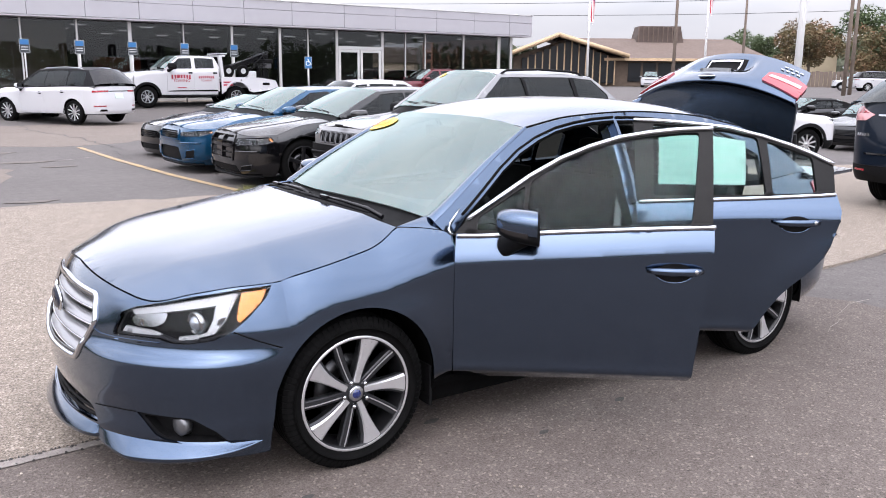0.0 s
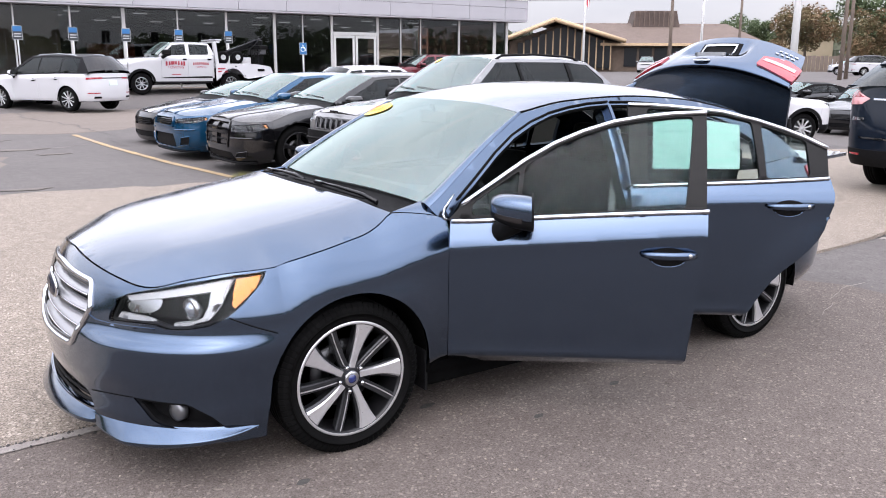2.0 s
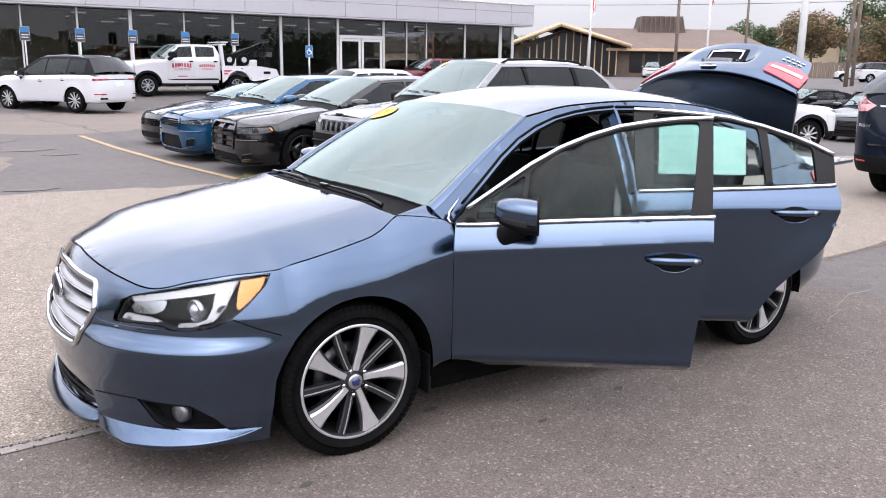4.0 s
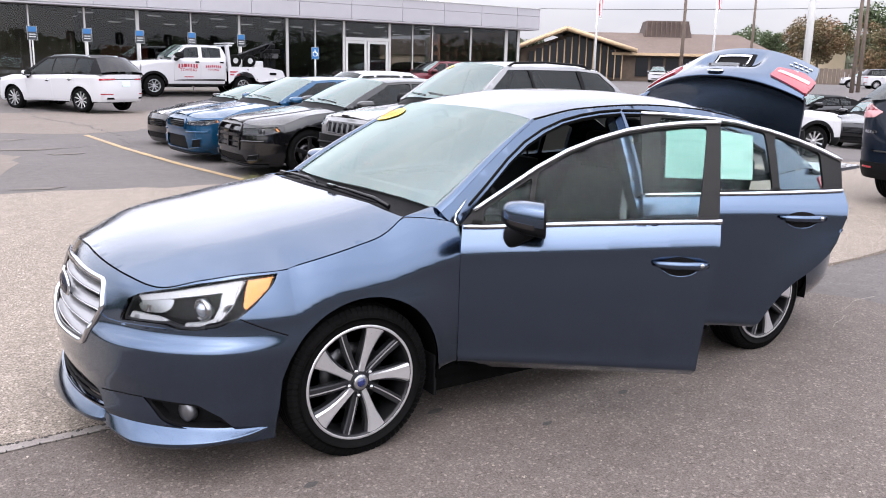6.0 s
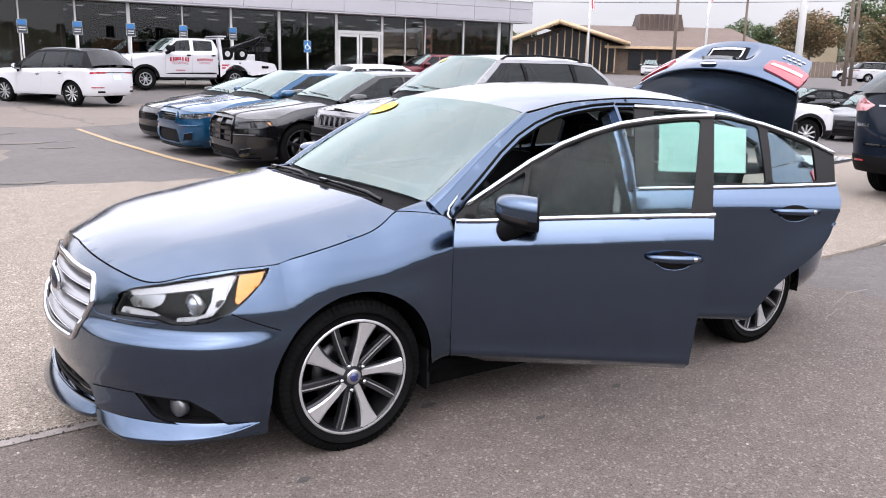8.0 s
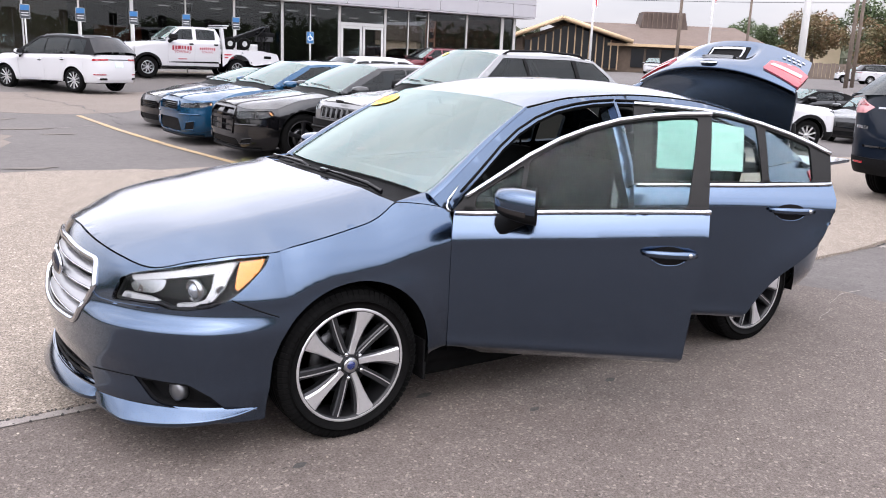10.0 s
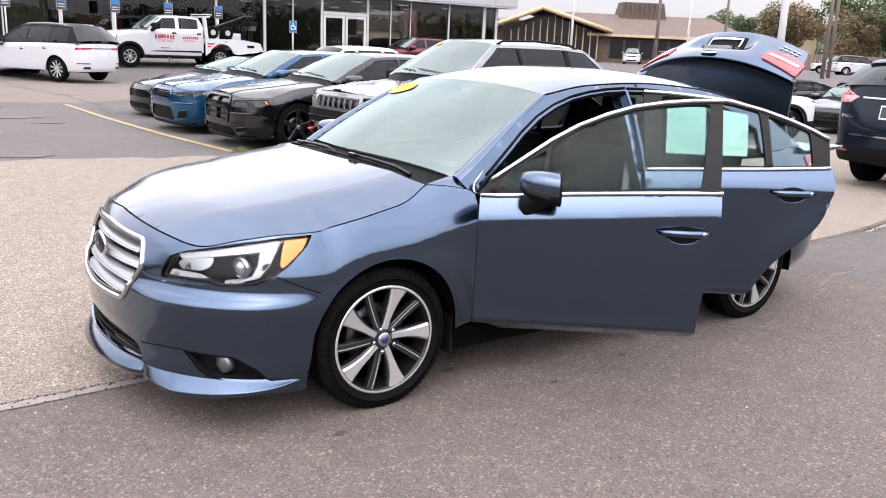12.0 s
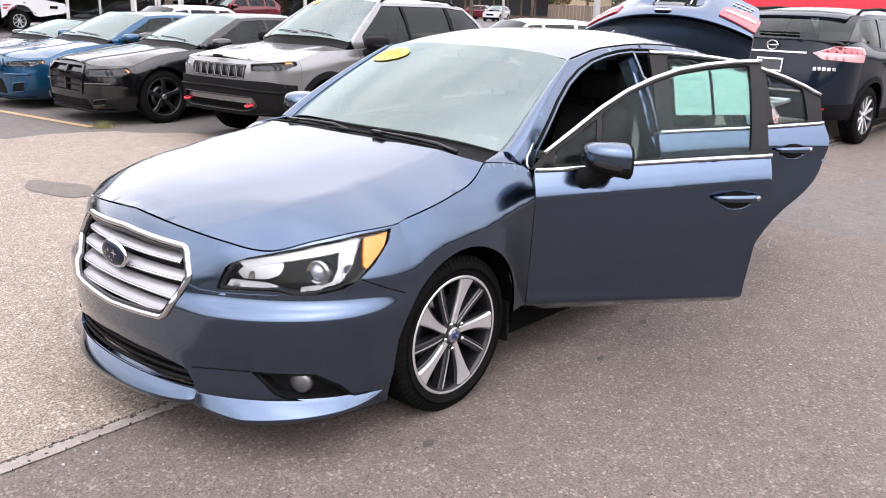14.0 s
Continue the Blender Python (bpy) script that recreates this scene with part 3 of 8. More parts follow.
    def roof(self, u, s):
        x = self.A1[0] + (self.C1[0] - self.A1[0]) * s
        zr = self.rail(x)
        w = 1 - u * u
        return (x - self.bowA[1] * w * max(0, 1 - 4 * s) + self.bowC[1] * w * max(0, 4 * s - 3), u * self.G(x, zr), zr + (self.Rc(s) - zr) * (1 - abs(u) ** 3.2))

    def pillars(self):
        """The outline of the side above the belt."""
        xs = np.arange(self.A1[0], self.C1[0], 0.05)
        top = [(self.A0[0] + (self.A1[0] - self.A0[0]) * t, self.A0[1] + (self.A1[1] - self.A0[1]) * t + 0.018 * math.sin(math.pi * t)) for t in np.linspace(0, 1, 8)[:-1]]
        top += [(x, self.rail(x)) for x in xs]
        top += [(self.C1[0] + (self.C0[0] - self.C1[0]) * t, self.C1[1] + (self.C0[1] - self.C1[1]) * t + 0.018 * math.sin(math.pi * t)) for t in np.linspace(0, 1, 7)]
        return top + [(x, self.T(x) + 0.001) for x in np.arange(self.C0[0], self.A0[0], -0.06)]


def wheel(parent, b, x, s, style, rim_r=0.236, width=0.225):
    """Tyre, rim, spokes and brake for one corner; s is -1 on the driver's side."""
    yo = b.P(x) - 0.036
    R, w = b.r, width
    c = (x, 0, b.r - 0.004)
    n = 64
    prof = [(-yo + w, rim_r), (-yo + w - 0.004, rim_r + 0.03), (-yo + w - 0.01, R - 0.045), (-yo + w - 0.03, R - 0.008)]
    for k in range(4):
        y0 = -yo + w - 0.045 - k * (w - 0.085) / 4
        prof += [(y0, R), (y0 - 0.028, R), (y0 - 0.029, R - 0.007), (y0 - 0.035, R - 0.007)]
    prof += [(-yo + 0.040, R - 0.002), (-yo + 0.030, R - 0.006), (-yo + 0.012, R - 0.028), (-yo + 0.003, R - 0.055), (-yo + 0.002, rim_r + 0.045),
             (-yo + 0.010, rim_r + 0.018), (-yo + 0.014, rim_r + 0.006), (-yo + 0.02, rim_r)]
    tyre = part("wheel", mirrored(lathe(prof, n, "y", c, False, False), s), "rubber", parent, "black rubber tyre on an alloy rim")
    rp = [(-yo + 0.013, rim_r + 0.006), (-yo + 0.010, rim_r + 0.002), (-yo + 0.013, rim_r - 0.008), (-yo + 0.03, rim_r - 0.014), (-yo + 0.09, rim_r - 0.028), (-yo + w - 0.01, rim_r - 0.02), (-yo + w, rim_r)]
    mats = {"ten": ("machined", "machined", "dark_alloy"), "five_black": ("black_alloy", "black_alloy", "black_alloy"),
            "multi": ("dark_alloy", "machined", "machined"), "steel": ("satin", "satin", "satin"), "dark": ("dark_alloy", "dark_alloy", "dark_alloy")}[style]
    part("rim", mirrored(lathe(rp, n, "y", c, False, False), s), "black_alloy" if style == "ten" else mats[0], tyre)
    if style == "ten":
        part("rim_lip", mirrored(lathe([(-yo + 0.0125, rim_r + 0.0065), (-yo + 0.009, rim_r + 0.003), (-yo + 0.0115, rim_r - 0.005)], n, "y", c, False, False), s), "machined", tyre)
    part("brake_disc", mirrored(lathe([(-yo + 0.11, 0.06), (-yo + 0.11, 0.15), (-yo + 0.125, 0.15), (-yo + 0.125, 0.06)], 40, "y", c, True), s), "steel", tyre)
    part("wheel_back", mirrored(lathe([(-yo + 0.14, 0.0001), (-yo + 0.14, rim_r - 0.02)], 32, "y", c), s), "under", tyre)

    def spoke(ang, half0, half1, y0, y1, depth, twist=0.0, power=1.6):
        bm = bmesh.new()
        rings = []
        for t in (0, 0.2, 0.4, 0.6, 0.75, 0.9, 1.0):
            r = 0.045 + (rim_r - 0.006 - 0.045) * t
            h = half0 + (half1 - half0) * t ** power
            y = -yo + y0 + (y1 - y0) * t
            a = ang + twist * t
            er, et = Vector((math.cos(a), 0, math.sin(a))), Vector((-math.sin(a), 0, math.cos(a)))
            o = Vector(c) + er * r
            rings.append([bm.verts.new(o + et * k * h + Vector((0, y + dy, 0))) for k, dy in ((-1, 0.006), (-0.75, 0), (0.75, 0), (1, 0.006), (0.8, depth), (-0.8, depth))])
        for p, q in zip(rings, rings[1:]):
            for i in range(6):
                bm.faces.new([p[i], p[(i + 1) % 6], q[(i + 1) % 6], q[i]])
        bm.faces.new(rings[0])
        bm.faces.new(rings[-1][::-1])
        bmesh.ops.recalc_face_normals(bm, faces=bm.faces[:])
        return mirrored(bm, s)
    if style == "ten":
        tread = bmesh.new()
        blocks = 76
        for k in range(blocks):
            rings = []
            for a in (2 * math.pi * k / blocks, 2 * math.pi * (k + 0.72) / blocks):
                rings.append([tread.verts.new((c[0] + r * math.cos(a), y, c[2] + r * math.sin(a))) for y, r in ((-yo + 0.006, R - 0.042), (-yo + 0.013, R - 0.022), (-yo + 0.026, R - 0.004), (-yo + 0.050, R + 0.001), (-yo + 0.050, R - 0.010))])
            for i in range(4):
                tread.faces.new([rings[0][i], rings[1][i], rings[1][i + 1], rings[0][i + 1]])
            for ring in rings:
                tread.faces.new(ring)
        bmesh.ops.recalc_face_normals(tread, faces=tread.faces[:])
        part("tread", mirrored(tread, s), "rubber", tyre)
        for k in range(5):
            a = radians(78 + 72 * k)
            part("spoke", spoke(a, 0.015, 0.046, 0.028, 0.013, 0.040, -0.10, 2.6), mats[1], tyre, "machined silver spoke")
            part("spoke_flank", spoke(a - 0.02, 0.020, 0.052, 0.036, 0.022, 0.05, -0.10, 2.2), "dark_alloy", tyre)
            part("spoke", spoke(a + radians(36), 0.018, 0.020, 0.034, 0.024, 0.045, -0.06), "dark_alloy", tyre, "dark grey spoke")
            part("spoke_ridge", spoke(a + radians(36) + 0.045, 0.0025, 0.003, 0.031, 0.021, 0.02, -0.085), "machined", tyre)
            b2 = a + radians(36)
            pos = Vector(c) + Vector((math.cos(b2) * 0.057, -yo + 0.024, math.sin(b2) * 0.057))
            part("lug_nut", mirrored(lathe([(0, 0.011), (-0.012, 0.010), (-0.016, 0.006), (-0.017, 0.0001)], 6, "y", pos), s), "chrome", tyre)
    elif style == "five_black":
        for k in range(5):
            part("spoke", spoke(radians(90 + 72 * k), 0.030, 0.024, 0.03, 0.016, 0.04), mats[1], tyre)
            part("spoke", spoke(radians(90 + 72 * k), 0.006, 0.05, 0.05, 0.02, 0.03), mats[1], tyre)
    else:
        for k in range(10 if style != "steel" else 8):
            part("spoke", spoke(2 * math.pi * (k + 0.5) / (10 if style != "steel" else 8), 0.016, 0.018, 0.03, 0.016, 0.03), mats[1], tyre)
    part("hub", mirrored(lathe([(-yo + 0.05, 0.064), (-yo + 0.038, 0.064), (-yo + 0.032, 0.05), (-yo + 0.028, 0.040)], 32, "y", c), s), mats[1] if style != "ten" else "dark_alloy", tyre)
    part("centre_cap", mirrored(lathe([(-yo + 0.03, 0.034), (-yo + 0.016, 0.033), (-yo + 0.013, 0.028), (-yo + 0.013, 0.0001)], 32, "y", c), s), "satin", tyre)
    if style == "ten":
        part("cap_badge", mirrored(lathe([(-yo + 0.014, 0.020), (-yo + 0.0115, 0.019), (-yo + 0.0115, 0.0001)], 24, "y", c), s),
             M.setdefault("badge_blue", material("badge_blue", (0.01, 0.02, 0.10), rough=0.15, coat=1.0)), tyre)
    return tyre


def seat(parent, x, y, name="front_seat", mat="interior", recline=0.30):
    """A car seat: cushion, backrest, side bolsters and headrest."""
    cushion = grid(lambda u, v: (x + 0.26 * math.cos(2 * math.pi * u) * (1 - 0.08 * math.cos(4 * math.pi * u)),
                                 y + 0.25 * math.sin(2 * math.pi * u), 0.36 + 0.17 * v - 0.02 * v * v * math.cos(2 * math.pi * u)), 20, 3, closed_u=True)
    bmesh.ops.contextual_create(cushion, geom=[e for e in cushion.edges if e.is_boundary and e.verts[0].co.z > 0.45])
    bmesh.ops.recalc_face_normals(cushion, faces=cushion.faces[:])
    s = part(name, cushion, mat, parent, "black leather car seat")

    def back(u, v):
        a = 2 * math.pi * u
        cx, cy = math.cos(a), math.sin(a)
        h = 0.50 + 0.60 * v
        w = (0.25 - 0.05 * v * v) * (abs(cy) ** 0.6) * (1 if cy >= 0 else -1)
        return (x + 0.24 + recline * (h - 0.5) + (0.075 - 0.02 * v) * cx - (0.03 * abs(cy) if cx < 0 else 0), y + w, h)
    bk = grid(back, 24, 6, closed_u=True)
    bmesh.ops.contextual_create(bk, geom=[e for e in bk.edges if e.is_boundary and e.verts[0].co.z > 0.9])
    bmesh.ops.recalc_face_normals(bk, faces=bk.faces[:])
    part("backrest", bk, mat, s)
    hx = x + 0.24 + recline * 0.72
    hr = boxed((hx - 0.05, y - 0.13, 1.14), (hx + 0.05, y + 0.13, 1.31), 0.035)
    for f in hr.faces:
        f.smooth = True
    part("headrest", hr, mat, s)
    posts = bmesh.new()
    for e in (-0.06, 0.06):
        tube(posts, [(hx, y + e, 1.06), (hx, y + e, 1.17)], 0.007)
    part("headrest_posts", posts, "plastic", s)
    return s


def door_handle(b, x, z, s, parent, mat, length=0.22):
    f = b.lift(b.side, 0.0)
    cup = sheet([(x + 0.085 * math.cos(t), z - 0.012 + 0.042 * math.sin(t)) for t in np.linspace(0, 2 * math.pi, 25)[:-1]], b.lift(b.side, 0.0025), (0, -1, 0), 0.02)
    part("handle_cup", mirrored(cup, s), "plastic", parent)
    bm = bmesh.new()
    pts = [Vector(f(x - length / 2 + length * t, z)) + Vector((0, -0.012 - 0.026 * math.sin(math.pi * t) ** 0.5, 0)) for t in np.linspace(0, 1, 9)]
    tube(bm, pts, [0.010, 0.014, 0.016, 0.017, 0.017, 0.017, 0.018, 0.018, 0.012], 10, 0.75)
    h = part("door_handle", mirrored(bm, s), mat, parent)
    return h


def arch_liner(b, c, ends=-0.15):
    """The dark inside of a wheel arch."""
    yo = b.P(c)
    prof = [(-yo + 0.04, b.arch + 0.003), (-yo + 0.38, b.arch + 0.003), (-yo + 0.38, 0.02)]
    def f(u, v):
        t = ends + (math.pi - 2 * ends) * u
        k = 2 * v
        i = min(1, int(k))
        y, r = (prof[i][j] + (prof[i + 1][j] - prof[i][j]) * (k - i) for j in (0, 1))
        return (c + r * math.cos(t), y, b.arch_z + r * math.sin(t))
    return grid(f, 28, 4, (0, -1, -1))


def mirror_unit(b, x, z, s, parent, mat, size=1.0, reach=0.0):
    """A door mirror: foot, domed housing, turn signal and glass."""
    y0 = -b.W(x, b.T(x)) + 0.02
    k = size
    yc, zc, xr = y0 - 0.185 * k - reach, z + 0.045 * k, x + 0.10 * k
    foot = bmesh.new()
    tube(foot, [(x - 0.065, y0 + 0.01, z - 0.095 * k), (x - 0.055, y0 - 0.05, z - 0.085 * k), (x - 0.01, y0 - 0.10 * k - reach, z - 0.050 * k), (x + 0.045, yc + 0.03, z - 0.01)], [0.062 * k, 0.056 * k, 0.050 * k, 0.045 * k], 12, 0.75)
    m = part("mirror", mirrored(foot, s), "plastic", parent, "door mirror in body colour on a black foot")

    def rim(a, w=1.0):
        c, q = math.cos(a), math.sin(a)
        e = 0.62
        hy, hz = 0.128 * k, (0.090 if q > 0 else 0.092) * k
        return Vector((0, -hy * (abs(c) ** e) * (1 if c >= 0 else -1) * w, hz * (abs(q) ** e) * (1 if q >= 0 else -1) * w - 0.012 * k * (c < 0) * abs(c)))

    def dome(u, v):
        r = rim(2 * math.pi * u, max(0.001, math.cos(v * math.pi / 2) ** 0.55))
        depth = 0.215 * k * math.sin(v * math.pi / 2)
        return Vector((xr - depth, yc + 0.035 * depth, zc + 0.02 * math.sin(v * math.pi / 2))) + r
    h = part("housing", mirrored(grid(dome, 32, 12, (-1, 0, 0), closed_u=True), s), mat, m)
    rg = bmesh.new()
    ring_bar(rg, [Vector((xr, yc, zc)) + rim(t, 0.985) for t in np.linspace(0, 2 * math.pi, 33)[:-1]], 0.006)
    part("rim", mirrored(rg, s), "plastic", h)
    part("mirror_glass", mirrored(grid(lambda u, v: Vector((xr - 0.008, yc, zc)) + rim(2 * math.pi * u, max(0.001, v) * 0.97), 28, 3, (1, 0, 0), closed_u=True), s), "reflector", h)

    def under(u, v):
        a = math.pi * (1.0 + u)
        q = Vector((xr - 0.05, yc, zc))
        return q + (Vector(dome(a / (2 * math.pi), 0.72 * v)) - q) * 1.025
    part("lower_cover", mirrored(grid(lambda u, v: under(0.06 + 0.88 * u, 1.25 * v), 20, 8, (0, 0, -1), 0.0), s), "plastic", h)
    part("signal", mirrored(grid(lambda u, v: Vector((xr - 0.05, yc, zc)) + (Vector(dome(1.0 - (0.10 + 0.26 * v) / (2 * math.pi), 0.16 + 0.50 * u)) - Vector((xr - 0.05, yc, zc))) * 1.045, 10, 4, (-1, -1, 0), 0.006), s), M.setdefault("smoked", material("smoked_signal_lens", (0.02, 0.018, 0.018), rough=0.2, spec=0.25)), h)
    return m


def ring_bar(bm, loop, r, n=8, flat=1.0):
    """A closed bar along a loop of points."""
    P = [Vector(p) for p in loop]
    k = len(P)
    rings = []
    for i, p in enumerate(P):
        d = (P[(i + 1) % k] - P[i - 1]).normalized()
        u = d.cross(Vector((1, 0, 0))).normalized()
        w = u.cross(d)
        rings.append([bm.verts.new(p + (u * math.cos(2 * math.pi * j / n) + w * math.sin(2 * math.pi * j / n) * flat) * r) for j in range(n)])
    for i in range(k):
        a, b = rings[i], rings[(i + 1) % k]
        for j in range(n):
            bm.faces.new([a[j], a[(j + 1) % n], b[(j + 1) % n], b[j]]).smooth = True
    bmesh.ops.recalc_face_normals(bm, faces=bm.faces[:])
    return bm


def strip(b, f, pts, r, n=6):
    """A bead along (u, v) places on a skin."""
    out = []
    for p, q in zip(pts, pts[1:]):
        k = max(1, int(math.hypot(q[0] - p[0], q[1] - p[1]) / 0.03))
        out += [(p[0] + (q[0] - p[0]) * i / k, p[1] + (q[1] - p[1]) * i / k) for i in range(k)]
    out.append(pts[-1])
    return tubed([f(*p) for p in out], r, n)


def closed_car(name, label, category, b, place, colour, windows, lamp, grille, wheel_style="multi", tail_lamp=None, lower=None, glass_mat="tint",
               clad=None, rails=None, rim_r=0.236, tail_mat="red_lens", group="parked cars", pillar=None, lamp_mat="gloss_black", grille_kind="bars", handles=True, roof_mat=None,
               mirror_mat=None, rear_glass=None):
    """A parked car with all its doors shut."""
    car = thing(name, label, category, group, "", place)
    d0, d1, d2 = b.doors
    pillar = pillar or colour
    for s in (-1, 1):
        for nm, a, c in (("fender", b.fe, d0), ("front_door", d0, d1), ("rear_door", d1, d2), ("quarter_panel", d2, b.re)):
            if c - a < 0.05:
                continue
            p = part(nm, mirrored(sheet(b.panel(a, c), b.side, (0, -1, 0), 0.045, (), 0.012), s), colour, car)
            if handles and "door" in nm:
                door_handle(b, c - 0.17, b.zc(c) - 0.045, s, p, colour)
        part("inner_shell", mirrored(sheet(b.panel(b.fe, b.re, 0.0), b.lift(b.side, -0.03), (0, -1, 0), 0.10), s), "under", car)
        if clad:
            for c in (0, b.wb):
                arcs = [(c + (b.arch + q) * math.cos(t), b.arch_z + (b.arch + q) * math.sin(t)) for q, ts in ((0.0, np.linspace(0, math.pi, 25)), (0.075, np.linspace(math.pi, 0, 25))) for t in ts]
                arcs = [(x, max(z, b.sill)) for x, z in arcs]
                part("arch_cladding", mirrored(sheet(arcs, b.lift(b.side, 0.008), (0, -1, 0), 0.04, (), 0.01), s), clad, car)
            part("sill_cladding", mirrored(sheet([(b.arch + 0.05, b.sill - 0.02), (b.wb - b.arch - 0.05, b.sill - 0.02), (b.wb - b.arch - 0.02, b.sill + 0.12), (b.arch + 0.02, b.sill + 0.12)], b.lift(b.side, 0.008), (0, -1, 0), 0.06, (), 0.01), s), clad, car)
        part("roof_side", mirrored(sheet(b.pillars(), b.green, (0, -1, 0), 0.05, [rounded(w, 0.03) for w in windows], 0.02), s), pillar, car)
        for w in windows:
            part("side_window", mirrored(sheet(rounded(w, 0.03), b.lift(b.green, -0.008), (0, -1, 0), 0.06), s), glass_mat, car)
        for c in (0, b.wb):
            wheel(car, b, c, s, wheel_style, rim_r)
            part("arch_liner", mirrored(arch_liner(b, c), s), "under", car)
        mirror_unit(b, b.A0[0] + 0.22, b.T(b.A0[0] + 0.22) + 0.01, s, car, mirror_mat or colour)
    part("hood", sheet(b.hood_outline(), b.hood, (0, 0, 1), 0.05, (), 0.012), colour, car)
    part("deck", sheet(b.deck_outline(), b.deck, (0, 0, 1), 0.05, (), 0.012), colour, car)
    f_nose, f_tail = (lambda s, z: b.nose(s / 0.9, z)), (lambda s, z: b.tail(s / 0.9, z))
    E = math.pi / 2 * 0.9
    ss = np.linspace(-E, E, 41)
    nose_out = [(s, b.zlow) for s in ss] + [(s, b.ft(abs(s) / 0.9 * 180 / math.pi) - 0.002) for s in ss[::-1]]
    tail_out = [(s, b.zlow + 0.05) for s in ss] + [(s, b.rt(abs(s) / 0.9 * 180 / math.pi) - 0.002) for s in ss[::-1]]
    lamps = [[b.on_nose(x, e * y, z) for x, y, z in lamp] for e in (-1, 1)]
    gr = [b.y_nose(y, z) for y, z in grille]
    nose_holes = [rounded(q, 0.02) for q in (*lamps, gr)]
    low = [b.y_nose(y, z) for y, z in lower] if lower else None
    if low:
        nose_holes.append(rounded(low, 0.03))
    part("front_bumper", sheet(nose_out, f_nose, (-1, 0, 0), 0.045, nose_holes, 0.015), colour, car)
    part("bumper_core", sheet(nose_out, b.lift(f_nose, -0.07), (-1, 0, 0), 0.10), "plastic", car)
    part("rear_bumper", sheet(tail_out, f_tail, (1, 0, 0), 0.05, [rounded([b.y_tail(e * y, z) for y, z in tail_lamp], 0.02) for e in (-1, 1)] if tail_lamp else (), 0.015), colour, car)
    if clad:
        part("bumper_cladding", sheet([(s, b.zlow) for s in ss] + [(s, 0.44) for s in ss[::-1]], b.lift(f_nose, 0.008), (-1, 0, 0), 0.05, [rounded(low, 0.03)] if low else (), 0.02), clad, car)
        part("rear_cladding", sheet([(s, b.zlow + 0.03) for s in ss] + [(s, 0.52) for s in ss[::-1]], b.lift(f_tail, 0.008), (1, 0, 0), 0.05, (), 0.02), clad, car)
    for q in lamps:
        h = part("headlamp", sheet(rounded(q, 0.02), b.lift(f_nose, -0.03), (-1, 0, 0), 0.04, (), 0.02), lamp_mat, car, "headlamp behind a clear lens")
        part("lens", sheet(rounded(q, 0.02), b.lift(f_nose, -0.003), (-1, 0, 0), 0.05), "lens", h)
        cs = sum(p[0] for p in q) / len(q)
        cz = sum(p[1] for p in q) / len(q)
        for k in (-0.075, 0.05):
            o = b.lift(f_nose, -0.025)(cs + k, cz)
            part("projector", lathe([(0.01, 0.036), (-0.012, 0.036), (-0.006, 0.028), (-0.012, 0.0001)], 20, "x", o), "dark_alloy", h)
    gb = part("grille", sheet(rounded(gr, 0.02), b.lift(f_nose, -0.03), (-1, 0, 0), 0.05, (), 0.02), "gloss_black", car, "black front grille")
    y0, z0, z1 = max(y for y, z in grille), min(z for y, z in grille), max(z for y, z in grille)
    if grille_kind == "slots":
        for k in range(7):
            yc = (k - 3) * y0 * 2 / 7.4
            hw = y0 / 7.4 * 0.80
            loop = [b.lift(f_nose, -0.004)(*b.y_nose(yc + sy * hw, z0 + (z1 - z0) * t)) for sy, t in ((-1, 0.06), (-1, 0.94), (1, 0.94), (1, 0.06))]
            part("grille_slot", ring_bar(bmesh.new(), [mix3(loop[i], loop[(i + 1) % 4], t) for i in range(4) for t in (0, 0.33, 0.66)], 0.0065), "grey_alloy", gb)
    else:
        for k in range(1, 4):
            z = z0 + (z1 - z0) * k / 4
            yy = y0 * 0.93
            part("grille_bar", tubed([b.lift(f_nose, -0.012)(*b.y_nose(y, z)) for y in np.linspace(-yy, yy, 13)], 0.010, 6), colour if grille_kind == "body" else "plastic", gb)
    if low:
        part("lower_grille", sheet(rounded(low, 0.03), b.lift(f_nose, -0.03), (-1, 0, 0), 0.06, (), 0.01), "plastic", car)
    if tail_lamp:
        for e in (-1, 1):
            part("tail_lamp", sheet(rounded([b.y_tail(e * y, z) for y, z in tail_lamp], 0.02), b.lift(f_tail, 0.006), (1, 0, 0), 0.05, (), 0.03), tail_mat, car, "red tail lamp")
    fr, rr = b.screen("front"), b.screen("rear")
    part("windscreen", grid(lambda u, v: fr(2 * u - 1, v), 20, 10, (-1, 0, 1)), "car_screen", car, "pale windscreen reflecting the sky")
    part("rear_window", grid(lambda u, v: rr(2 * u - 1, v), 16, 8, (1, 0, 1)), rear_glass or glass_mat, car)
    for s in (-1, 1):
        part("pillar_face", mirrored(grid(b.pillar_face, 4, 10, (-1, -1, 1), 0.01), s), pillar, car)
    part("roof", grid(lambda u, v: b.roof(2 * u - 1, v), 20, 20, (0, 0, 1), 0.02), roof_mat or colour, car)
    cw = b.W(b.hood_x, b.T(b.hood_x)) - 0.02
    def cowl(u, v):
        q = fr(2 * u - 1, 0)
        y = (2 * u - 1) * cw
        h = (b.hood_x - b.hood_bow * (1 - (2 * u - 1) ** 2) - 0.02, y, b.hood(b.hood_x - 0.05, y)[2] - 0.015)
        return mix3(h, (q[0] + 0.03, q[1], q[2] - 0.008), v)
    part("cowl", grid(cowl, 16, 3, (0, 0, 1)), "plastic", car)
